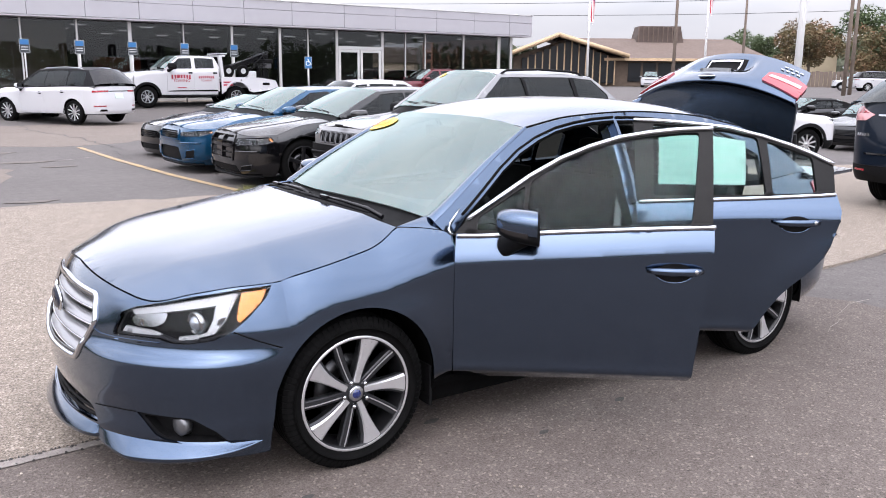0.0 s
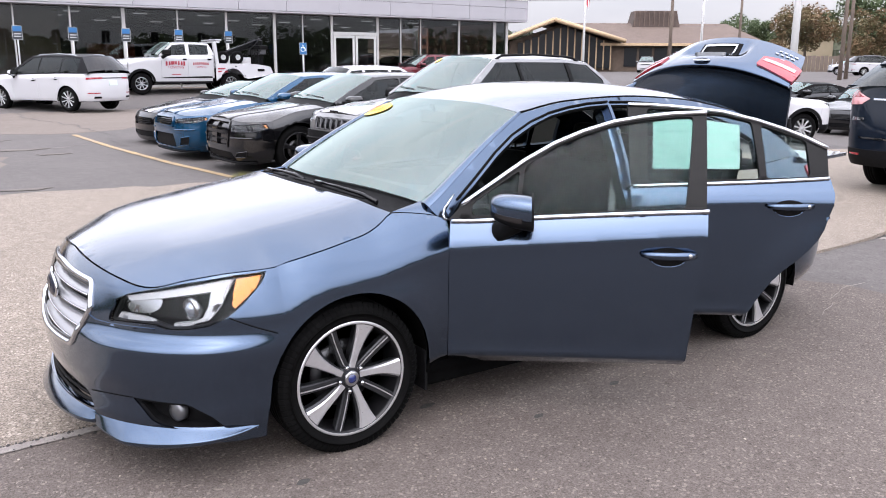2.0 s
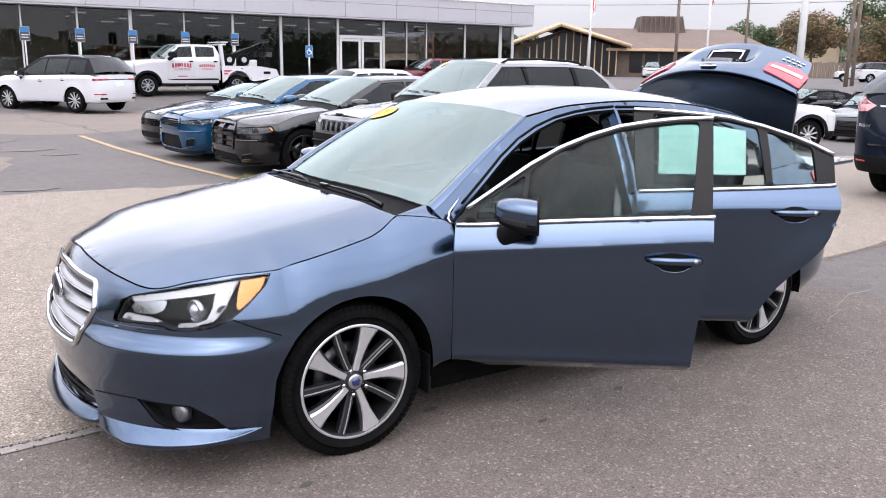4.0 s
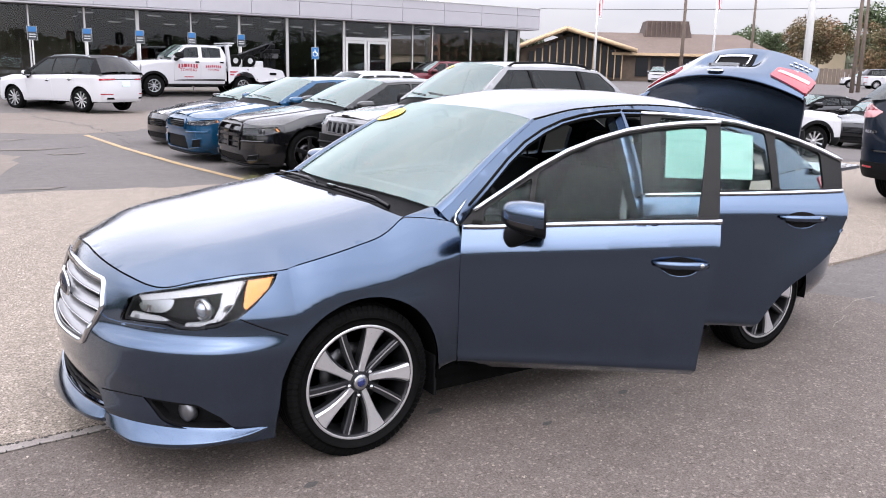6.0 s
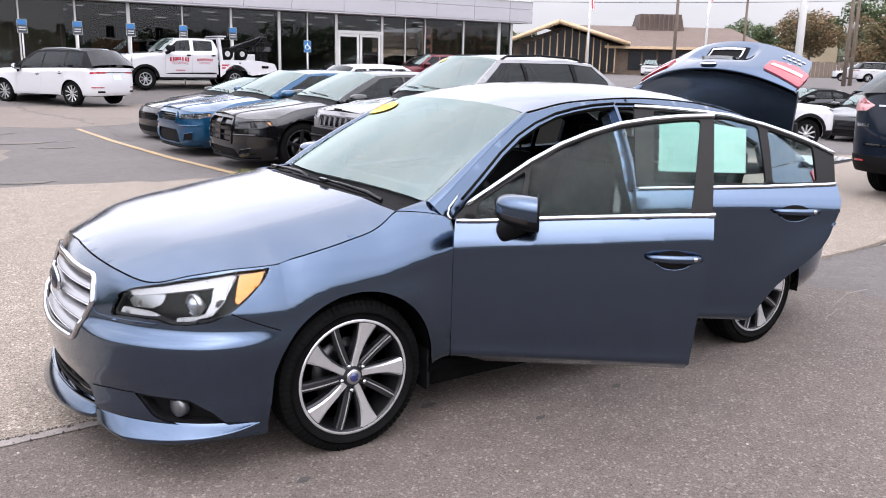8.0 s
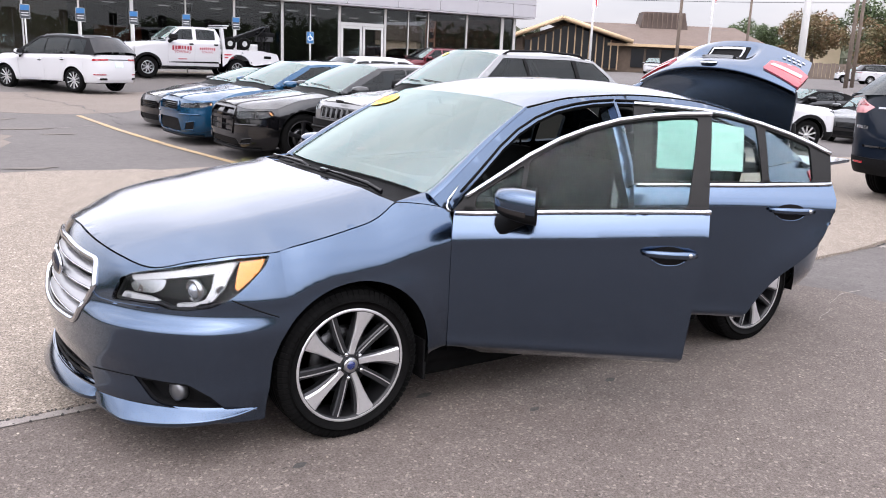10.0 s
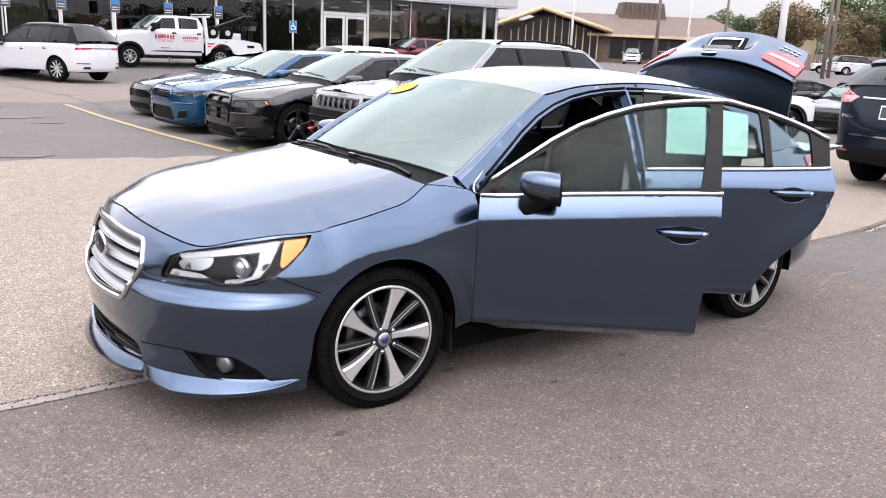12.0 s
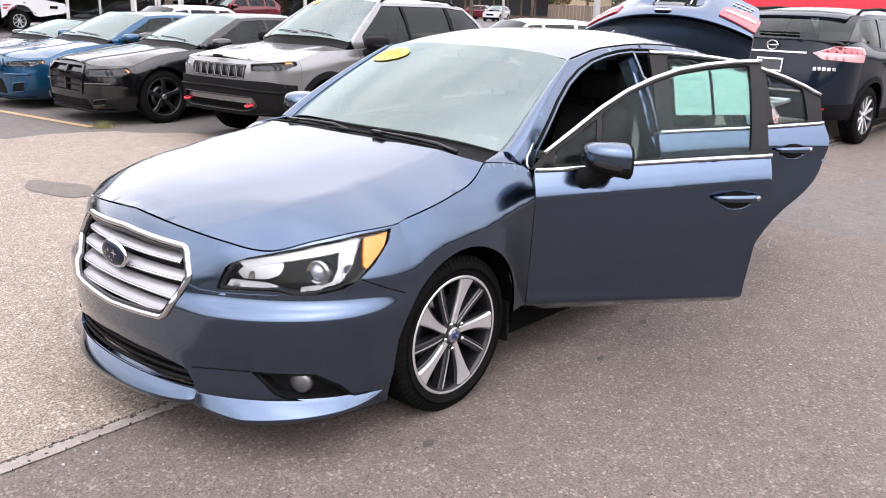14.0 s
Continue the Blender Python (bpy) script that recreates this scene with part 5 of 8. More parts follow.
# door apertures: pillar, jambs, belt
pillar = sheet([(1.615, 0.30), (1.70, 0.30), (1.705, 0.8), (1.70, 1.10), (1.70, 1.425), (1.63, 1.425), (1.61, 1.1), (1.605, 0.8)], lambda x, z: (x, -(B.W(x, z) if z < B.T(x) else B.G(x, z)) + 0.035, z), (0, -1, 0), 0.03, (), 0.06)
part("centre_pillar", pillar, "blue", sedan)
part("seat_belt", boxed((1.60, -0.70, 0.55), (1.606, -0.655, 1.33), 0.001, Matrix.Translation((0.06, 0, 0)) @ Matrix.Rotation(radians(2), 4, "X")), M.setdefault("belt", material("grey_seat_belt", (0.30, 0.30, 0.30), rough=0.8)), sedan)
sail = bmesh.new()
tube(sail, [Vector(B.green(x, z)) + Vector((0, -0.006, 0)) for x, z in ((0.515, 0.960), (0.490, 0.968), (0.482, 0.985), (0.500, 1.010), (0.535, 1.045), (0.56, 1.066))], [0.005, 0.007, 0.008, 0.007, 0.005, 0.003], 8)
part("sail_trim", sail, "chrome", sedan, "short chrome bow at the foot of the pillar")
part("hinge_pillar", sheet([(0.40, 0.30), (0.56, 0.30), (0.56, 0.95), (0.40, 0.95)], lambda x, z: (x, -B.W(x, z) + 0.075 + 0.5 * max(0, x - 0.5), z), (0, -1, 0), 0.05, (), 0.03), "blue", sedan)
seal1 = bmesh.new()
for F in (DOOR1_TOP, DOOR2_TOP):
    tube(seal1, [Vector(B.green(*p)) + Vector((0, 0.016, -0.004)) for p in F], 0.016, 8)
part("door_seal", seal1, "seal", sedan)
for F in (DOOR1_TOP[1:], DOOR2_TOP[:-1]):
    part("aperture_rubber", strip(B, B.lift(B.green, 0.003), [(x - 0.010 * (1 if z < 1.38 and x < 1.3 else 0), z + 0.014) for x, z in F], 0.006, 8), "seal", sedan)


def open_door(name, outline, frame_loop, panes, hinge, degrees, bead, label):
    turn = Matrix.Translation(hinge) @ Matrix.Rotation(radians(degrees), 4, "Z") @ Matrix.Translation(-Vector(hinge))
    d = part(name, sheet(outline, B.side, (0, -1, 0), 0.022, (), 0.03, CREASE), "blue", sedan, label)
    d.matrix_basis = turn
    part("window_frame", sheet(frame_loop, B.green, (0, -1, 0), 0.022, [rounded(p, 0.02) for p in panes], 0.022), "dark_trim", d, "dark grey window frame")
    part("top_trim", strip(B, B.lift(B.green, 0.004), bead, 0.0105, 8), "chrome", d, "bright chrome strip")
    hi = max(p[0] for p in frame_loop)
    part("belt_trim", strip(B, B.lift(B.side, 0.004), [(x, B.T(x) - 0.004) for x in np.linspace(min(p[0] for p in outline) + 0.01, hi - 0.006, 12)], 0.0105, 8), "chrome", d, "bright chrome strip")
    for p in panes:
        part("pane", sheet(rounded(p, 0.02), B.lift(B.green, -0.010), (0, -1, 0), 0.05), "clear", d)
    part("inner_trim", sheet([(max(x, outline[0][0] + 0.05), min(z, B.T(x) - 0.03)) for x, z in outline], B.lift(B.side, -0.075), (0, 1, 0), 0.06, (), 0.04), "interior", d)
    return d


out1 = [(0.529, 0.272)] + [(x, 0.266 + 0.0185 * x) for x in (0.8, 1.0, 1.2, 1.4)] + [(1.594, 0.295), (1.616, 0.655), (1.640, 0.90)] + [(x, B.T(x) - 0.003) for x in np.linspace(1.645, 0.536, 16)] + [(0.535, 0.80)]
door_f = open_door("front_door", out1, FRAME1, [GLASS1, GLASS1B], (0.50, -0.82, 0), -38.5, DOOR1_TOP[1:], "open front door in steel blue with chrome window trim")
out2 = [(1.665, 0.315), (2.0, 0.320), (2.306, 0.318), (2.34, 0.375), (2.379, 0.45), (2.43, 0.528), (2.485, 0.590), (2.545, 0.642), (2.592, 0.69), (2.640, 0.75), (2.669, 0.805), (2.70, 0.91), (2.714, 0.99), (2.700, B.T(2.7) - 0.003)] + [(x, B.T(x) - 0.003) for x in np.linspace(2.6, 1.665, 12)]
door_r = open_door("rear_door", out2, FRAME2, [GLASS2, GLASS2B], (1.66, -0.82, 0), -33.0, DOOR2_TOP, "open rear door in steel blue with two papers in its window")
for d, x, z in ((door_f, 1.482, 0.839), (door_r, 2.476, 0.931)):
    door_handle(B, x, z, -1, d, "blue", 0.235)
    cyl = B.side(x + 0.085, z + 0.003)
    part("lock", lathe([(-0.045, 0.010), (-0.050, 0.008), (-0.050, 0.0001)], 16, "y", (cyl[0], cyl[1] + 0.006, cyl[2])), "satin", d)
    part("handle_bow", tubed([Vector(B.side(x + 0.075 * math.cos(t), z - 0.018 + 0.038 * math.sin(t))) + Vector((0, -0.004, 0)) for t in np.linspace(math.pi * 1.1, math.pi * 1.9, 12)], 0.004, 6), "blue", d)
mirror_unit(B, 0.808, 0.993, -1, door_f, "blue", 0.82)

# papers in the rear door's window
for (x0, x1, nm) in ((1.785, 2.0, "window_sticker"), (2.02, 2.235, "window_sticker")):
    ps = part(nm, sheet([(x0, 1.115), (x1, 1.115), (x1 + 0.02, 1.365 - 0.03 * (x1 > 2.1)), (x0 + 0.02, 1.365)], B.lift(B.green, -0.013), (0, -1, 0), 0.06, (), 0.001), "paper", door_r, "mint-green printed paper in the window")
    for k in range(6):
        z = 1.34 - 0.035 * k
        part("print", sheet([(x0 + 0.03, z), (x0 + (0.19 if k % 3 else 0.12), z), (x0 + (0.19 if k % 3 else 0.12), z - (0.005 if k % 2 else 0.003)), (x0 + 0.03, z - (0.005 if k % 2 else 0.003))], B.lift(B.green, -0.0125), (0, -1, 0), 0.03), "ink" if x0 < 1.9 else M.setdefault("pale_ink", material("pale_green_print", (0.36, 0.62, 0.53), rough=0.8)), ps)

for (x0, z0, x1, z1) in ((1.835, 1.16, 1.985, 1.30), (1.85, 1.175, 1.97, 1.225), (2.06, 1.15, 2.215, 1.29)):
    w = 0.0022
    part("print_box", sheet([(x0, z0), (x1, z0), (x1, z1), (x0, z1)], B.lift(B.green, -0.0118), (0, -1, 0), 0.03, [[(x0 + w, z0 + w), (x1 - w, z0 + w), (x1 - w, z1 - w), (x0 + w, z1 - w)]]), "ink" if x0 < 2 else M["pale_ink"], door_r)

# yellow oval on the windscreen
def on_screen(a, c):
    return Vector(fr(0.60 + a, 0.78 + c)) + Vector((-0.004, 0, 0.005))


ov = grid(lambda u, v: on_screen(0.235 * v * math.cos(2 * math.pi * u), 0.10 * v * math.sin(2 * math.pi * u)), 32, 4, (-1, 0, 1), closed_u=True)
sticker = part("oval_sticker", ov, "yellow", sedan, "yellow oval sticker on the windscreen")
c0 = on_screen(0, 0)
ax = (on_screen(-0.05, 0) - on_screen(0.05, 0)).normalized()
up = (on_screen(0, 0.05) - on_screen(0, -0.05)).normalized()
nz = ax.cross(up)
letters("2016", 0.11, "orange_ink", sticker, Matrix.Translation(c0 + nz * 0.004) @ Matrix((ax, up, nz)).transposed().to_4x4(), "lettering", 0.0005)

# body side of the tail lamps
for e in (-1, 1):
    loop = [(0.98, 0.98), (1.12, 0.93), (1.39, 0.94), (1.40, 1.035), (1.15, 1.05), (0.99, 1.045)]
    bl = part("body_lamp", sheet(rounded([(e * a, z) for a, z in loop], 0.02), B.lift(lambda a, z: B.tail(a / 0.9, z), 0.006), (1, 0, 0), 0.03, (), 0.03), "red_lens", sedan, "red tail lamp on the rear corner")
    part("clear_band", sheet([(e * a, z) for a, z in ((1.0, 0.985), (1.38, 0.965), (1.38, 0.985), (1.0, 1.005))], B.lift(lambda a, z: B.tail(a / 0.9, z), 0.010), (1, 0, 0), 0.03, (), 0.004), "pink_lens", bl)

# rear end, boot and open lid
tail_s = lambda s, z: B.tail(s / 0.9, z)
tl = np.linspace(-SE, SE, 41)
part("rear_bumper", sheet([(s, 0.24) for s in tl] + [(s, B.rt(abs(s) / 0.9 * 57.3) - 0.002 - 0.32 * max(0, 1 - (s / 0.95) ** 4)) for s in reversed(tl)], tail_s, (1, 0, 0), 0.05, (), 0.015), "blue", sedan)
part("boot_well", boxed((3.05, -0.60, 0.50), (3.66, 0.60, 0.62), 0.02), "under", sedan)
part("parcel_shelf", sheet([(2.55, -0.66), (3.14, -0.70), (3.14, 0.70), (2.55, 0.66)], lambda x, y: (x, y, 1.04), (0, 0, 1), 0.1, (), 0.03), "interior", sedan)
part("rear_shoulder", sheet([(3.10, 0.62), (3.70, 0.60), (3.70, 0.80), (3.10, 0.86)], lambda x, y: (x, y, B.deck(x, y)[2]), (0, 0, 1), 0.05, (), 0.02), "blue", sedan)
part("rear_shoulder", sheet([(3.10, -0.62), (3.70, -0.60), (3.70, -0.80), (3.10, -0.86)], lambda x, y: (x, y, B.deck(x, y)[2]), (0, 0, 1), 0.05, (), 0.02), "blue", sedan)
LID = Matrix.Translation((3.245, 0, 1.12)) @ Matrix.Rotation(radians(-96), 4, "Y")


def lid_skin(u, v):
    """Boot lid in its own closed position: deck from the hinge, then the rear face down."""
    w = 2 * u - 1
    reach = 0.52 - 0.14 * abs(w) ** 2.2
    hw = 0.605 + 0.05 * min(1, v * 1.8)
    y = w * hw
    if v < 0.55:
        t = v / 0.55
        return (reach * t, y, 0.010 * math.sin(math.pi * t) - 0.05 * abs(w) ** 2.6 + 0.030 * t ** 14)
    t = (v - 0.55) / 0.45
    k = 1 - math.exp(-9 * t)
    return (reach + 0.012 * k + 0.145 * t - 0.05 * math.exp(-((t - 0.62) / 0.2) ** 2) * max(0, 1 - (w / 0.42) ** 6), y * (1 - 0.15 * t * t), 0.045 - 0.05 * abs(w) ** 2.6 - 0.33 * t + 0.01 * k)


lid = part("boot_lid", grid(lid_skin, 56, 60, (0.4, 0, 1), 0.02), "blue", sedan, "steel-blue boot lid standing open")
lid.matrix_basis = LID
part("lid_lining", grid(lambda u, v: Vector(lid_skin(0.03 + 0.94 * u, 0.02 + 0.92 * v)) + Vector((-0.018, 0, -0.026)), 36, 40, (-0.4, 0, -1)), M.setdefault("lining", material("dark_navy_lining", (0.010, 0.012, 0.017), rough=0.6, spec=0.2, vary=0.2, scale=6)), lid, "dark lining inside the boot lid")


def on_lid(w, t, d=0.004):
    """A place on the lid's rear face."""
    p = Vector(lid_skin((w / 0.70 + 1) / 2, 0.55 + 0.45 * t))
    return p + Vector((d, 0, d * 0.3))


for e in (-1, 1):
    loop = [(0.43, 0.22), (0.71, 0.10), (0.72, 0.50), (0.62, 0.60), (0.44, 0.50)]
    tlp = part("tail_lamp", sheet(rounded([(e * y, t) for y, t in loop], 0.03), lambda y, t: on_lid(y, t, 0.012), (1, 0, 0), 0.03, (), 0.03), "red_lens", lid, "red and clear tail lamp")
    part("clear_band", sheet([(e * y, t) for y, t in ((0.46, 0.36), (0.69, 0.33), (0.69, 0.42), (0.47, 0.43))], lambda y, t: on_lid(y, t, 0.016), (1, 0, 0), 0.03, (), 0.004), "pink_lens", tlp)
oval = bmesh.new()
c = on_lid(0, 0.13)
bmesh.ops.create_uvsphere(oval, u_segments=28, v_segments=12, radius=1, matrix=Matrix.Translation(c) @ Matrix.Diagonal((0.012, 0.068, 0.037, 1)))
part("lid_badge", oval, "chrome", lid, "oval chrome badge")
oval = bmesh.new()
bmesh.ops.create_uvsphere(oval, u_segments=28, v_segments=12, radius=1, matrix=Matrix.Translation(c + Vector((0.004, 0, 0.001))) @ Matrix.Diagonal((0.0115, 0.058, 0.028, 1)))
part("badge_field", oval, M["badge_dark"], lid)
part("plate_frame", sheet([(-0.16, 0.54), (0.16, 0.54), (0.16, 0.80), (-0.16, 0.80)], lambda y, t: on_lid(y, t, 0.014), (1, 0, 0), 0.03, [[(-0.145, 0.575), (0.145, 0.575), (0.145, 0.765), (-0.145, 0.765)]], 0.012), "chrome", lid, "chrome plate frame")
part("plate_recess", sheet([(-0.19, 0.49), (0.19, 0.49), (0.19, 0.84), (-0.19, 0.84)], lambda y, t: on_lid(y, t, 0.004), (1, 0, 0), 0.03, (), 0.003), "plastic", lid)
part("handle_bar", sheet([(-0.14, 0.42), (0.14, 0.42), (0.13, 0.49), (-0.13, 0.49)], lambda y, t: on_lid(y, t, 0.022), (1, 0, 0), 0.03, (), 0.02), "satin", lid)
for y0, y1, t0 in ((-0.66, -0.50, 0.80), (-0.64, -0.48, 0.70), (0.50, 0.66, 0.78)):
    for k in range(4):
        a = y0 + (y1 - y0) * k / 4
        part("lettering", sheet([(a, t0), (a + 0.026, t0), (a + 0.026, t0 + 0.03), (a, t0 + 0.03)], lambda y, t: on_lid(y, t, 0.006), (1, 0, 0), 0.02, (), 0.003), "chrome", lid)
for e in (-1, 1):
    part("lid_hinge", tubed([(3.20, e * 0.60, 1.00), (3.30, e * 0.60, 1.06), (3.36, e * 0.60, 1.16), (3.33, e * 0.60, 1.30)], 0.016, 8), "plastic", sedan)

# cabin
part("cabin_floor", boxed((0.3, -0.82, 0.24), (2.6, 0.82, 0.30), 0.02), "under", sedan)
part("underbody", boxed((-0.6, -0.60, 0.17), (3.6, 0.60, 0.46), 0.03), "under", sedan)
part("floor_pan", boxed((0.42, -0.80, 0.175), (2.33, 0.80, 0.28), 0.02), "under", sedan)
part("firewall", boxed((0.22, -0.70, 0.30), (0.34, 0.70, 0.98), 0.02), "under", sedan)


def dash(u, v):
    w = 2 * u - 1
    path = [(0.30, 1.005), (0.50, 1.02), (0.78, 1.01), (0.86, 0.97), (0.84, 0.86), (0.74, 0.70), (0.70, 0.45)]
    t = v * 6
    i = min(5, int(t))
    x, z = (path[i][j] + (path[i + 1][j] - path[i][j]) * (t - i) for j in (0, 1))
    return (x + 0.06 * (w * w - 0.5) * (v < 0.5), w * 0.74, z - 0.02 * w * w + 0.035 * math.exp(-((w + 0.5) / 0.25) ** 2) * math.exp(-((v - 0.4) / 0.12) ** 2))


part("dashboard", grid(dash, 40, 30, (0, 0, 1), 0.02), "dash", sedan, "soft black dashboard")
part("console", boxed((0.72, -0.12, 0.30), (1.35, 0.12, 0.62), 0.04), "dash", sedan)
sw = bmesh.new()
ring_bar(sw, [(0.92 + 0.07 * math.sin(t), -0.37 + 0.185 * math.cos(t), 0.88 + 0.17 * math.sin(t)) for t in np.linspace(0, 2 * math.pi, 33)[:-1]], 0.016)
tube(sw, [(0.82, -0.37, 0.82), (0.91, -0.37, 0.88)], 0.05, 12)
tube(sw, [(0.91, -0.54, 0.87), (0.905, -0.37, 0.87), (0.91, -0.20, 0.87)], 0.02, 8)
part("steering_wheel", sw, "interior", sedan)
for y in (-0.38, 0.38):
    seat(sedan, 1.34, y, recline=0.34)
part("rear_bench", boxed((2.10, -0.66, 0.40), (2.62, 0.66, 0.58), 0.06), "interior", sedan)
part("rear_backrest", boxed((2.48, -0.68, 0.52), (2.66, 0.68, 1.18), 0.06, Matrix.Translation((0.0, 0, 0)) @ Matrix.Translation((2.6, 0, 0.5)) @ Matrix.Rotation(radians(14), 4, "Y") @ Matrix.Translation((-2.6, 0, -0.5))), "interior", sedan)
for y in (-0.40, 0.0, 0.40):
    part("rear_headrest", boxed((2.68, y - 0.13, 1.14), (2.79, y + 0.13, 1.33), 0.035), "interior", sedan)
part("headliner", grid(lambda u, v: Vector(B.roof(1.9 * u - 0.95, 0.02 + 0.96 * v)) + Vector((0, 0, -0.035)), 12, 12, (0, 0, -1)), "headliner", sedan)
rv = boxed((0.98, -0.13, 1.315), (1.01, 0.13, 1.385), 0.012)
part("rear_view_mirror", rv, "plastic", sedan)
part("mirror_stem", tubed([(1.0, 0, 1.37), (0.97, 0, 1.43)], 0.012, 8), "plastic", sedan)


# ---- the lot ----
M["asphalt"] = stony("worn_asphalt", (0.155, 0.130, 0.114), (0.052, 0.043, 0.038), (0.26, 0.22, 0.195), 115, 0.006, soft=0.26)
M["old_asphalt"] = stony("grey_asphalt", (0.120, 0.108, 0.102), (0.065, 0.060, 0.057), (0.143, 0.134, 0.128), 60, 0.003)
M["concrete"] = stony("pale_exposed_concrete", (0.320, 0.274, 0.226), (0.060, 0.047, 0.036), (0.46, 0.40, 0.342), 110, 0.005, soft=0.12)
M["tar"] = material("crumbled_tar", (0.06, 0.056, 0.053), rough=0.9, vary=0.4, scale=30, bump=0.01, bump_scale=60)
M["line_paint"] = material("worn_yellow_paint", (0.38, 0.255, 0.10), rough=0.8, vary=0.5, scale=14, second=(0.21, 0.17, 0.13))
M["stain"] = stony("damp_patch", (0.126, 0.109, 0.094), (0.055, 0.048, 0.042), (0.20, 0.178, 0.155), 115, 0.003, rough=0.7)
M["grass"] = material("dry_grass", (0.20, 0.20, 0.07), rough=0.9, vary=0.4, scale=10)
M["fascia"] = material("white_metal_cladding", (0.33, 0.322, 0.342), rough=0.5, vary=0.06, scale=2)
M["frame"] = material("aluminium_mullion", (0.50, 0.49, 0.48), rough=0.4, metal=0.5)
M["white_frame"] = material("white_door_frame", (0.50, 0.50, 0.49), rough=0.4)
M["shop_glass"] = glass("shop_window", (0.46, 0.47, 0.48), mixin=0.045)
M["tan_lot"] = stony("dusty_tan_asphalt", (0.176, 0.148, 0.126), (0.098, 0.082, 0.070), (0.232, 0.20, 0.176), 60, 0.003)
M["crack"] = material("dark_crack", (0.085, 0.079, 0.075), rough=0.95, vary=0.3, scale=20)
M["pale_mark"] = material("pale_scuff", (0.27, 0.24, 0.22), rough=0.9, vary=0.3, scale=20)
M["reflex_orange"] = material("orange_brown_panel", (0.34, 0.105, 0.05), rough=0.7, vary=0.15, scale=2)
# the room's dimness is put into this dark wall and ceiling colour
M["shop_dark"] = material("dim_toned_showroom", (0.10, 0.09, 0.085), rough=0.9, vary=0.3, scale=2)
M["shop_floor"] = material("showroom_floor_tile", (0.20, 0.19, 0.18), rough=0.4, vary=0.2, scale=3)
M["lamp_glow"] = material("ceiling_light", (0.9, 0.9, 0.9), rough=0.5, emit=(1.0, 0.97, 0.92), power=3.0)
M["sign_blue"] = material("sign_blue", (0.018, 0.12, 0.30), rough=0.4)
M["sign_dark"] = material("sign_dark", (0.03, 0.035, 0.04), rough=0.4)
M["white"] = material("white_print", (0.8, 0.8, 0.8), rough=0.5)
M["galv"] = material("galvanised_post", (0.55, 0.55, 0.55), rough=0.4, metal=0.6, vary=0.15, scale=20)
M["roof_brown"] = material("brown_shingle_roof", (0.135, 0.100, 0.082), rough=0.9, vary=0.25, scale=4)
M["timber"] = material("tan_timber_fascia", (0.46, 0.33, 0.20), rough=0.7, vary=0.2, scale=3)
M["tan_wall"] = material("tan_wall", (0.48, 0.38, 0.27), rough=0.85, vary=0.15, scale=2)
# wall brown with the shade under the eaves put into its colour
M["shade_brown"] = material("eave_shaded_brown_wall", (0.10, 0.072, 0.052), rough=0.85, vary=0.3, scale=2)
M["brick"] = material("red_brick", (0.30, 0.15, 0.10), rough=0.9, vary=0.25, scale=6)
M["dark_win"] = material("dark_window", (0.015, 0.016, 0.018), rough=0.15, spec=0.3)
M["bark"] = material("bark", (0.10, 0.075, 0.055), rough=0.9, vary=0.4, scale=12)
M["wood_pole"] = material("weathered_pole", (0.16, 0.125, 0.10), rough=0.9, vary=0.3, scale=6)
M["leaf"] = material("green_leaves", (0.085, 0.115, 0.045), rough=0.7, vary=0.5, scale=1.5, second=(0.045, 0.070, 0.026))
M["leaf_red"] = material("russet_leaves", (0.15, 0.080, 0.036), rough=0.7, vary=0.6, scale=1.2, second=(0.075, 0.090, 0.036))
# distance haze is put into this paler, greyer leaf colour
M["leaf_far"] = material("haze_tinted_green", (0.105, 0.125, 0.075), rough=0.9, vary=0.4, scale=0.25, second=(0.085, 0.085, 0.06))
M["store_red"] = material("red_awning", (0.50, 0.012, 0.03), rough=0.5, vary=0.1, scale=2)
M["store_brown"] = material("dark_brown_store_wall", (0.085, 0.06, 0.05), rough=0.8, vary=0.2, scale=2)
M["flag_red"] = material("flag_red", (0.45, 0.03, 0.05), rough=0.8)
M["flag_blue"] = material("flag_blue", (0.03, 0.05, 0.18), rough=0.8)
M["print_red"] = material("dark_red_print", (0.28, 0.015, 0.03), rough=0.5)


def smooth(a, b, v):
    t = min(1, max(0, (v - a) / (b - a)))
    return t * t * (3 - 2 * t)


def level(x, y):
    """Height of the ground: flat round the sedan, dipping towards a drain,  rising gently to the showroom and the far street."""
    dip = -0.42 * smooth(11, 22, x) * (1 - smooth(32, 55, x)) * smooth(2, 6, y) * (1 - smooth(16, 26, y))
    rise = 0.15 * smooth(5.5, 8.0, x) * (1 - smooth(15, 20, x)) * smooth(-1.2, 0.1, y) * (1 - smooth(3.5, 7, y))
    return max(0.48 * smooth(26, 32, y), 0.62 * smooth(30, 75, x)) + dip + rise


def knots(*rows):
    out = []
    for a, b, n in rows:
        out += list(np.linspace(a, b, n, endpoint=False))
    return out


gx = knots((-1500, -60, 6), (-60, 100, 60), (100, 1500, 8)) + [1500]
gy = knots((-1500, -60, 6), (-60, 24, 24), (24, 34, 20), (34, 200, 20), (200, 1500, 6)) + [1500]
ground_bm = shell([(x, y, level(x, y)) for x in gx for y in gy], [(i * len(gy) + j, (i + 1) * len(gy) + j, (i + 1) * len(gy) + j + 1, i * len(gy) + j + 1) for i in range(len(gx) - 1) for j in range(len(gy) - 1)], (0, 0, 1))
tagged(part("ground", ground_bm, "old_asphalt"), "worn grey asphalt car park", "ground", kind="structure")


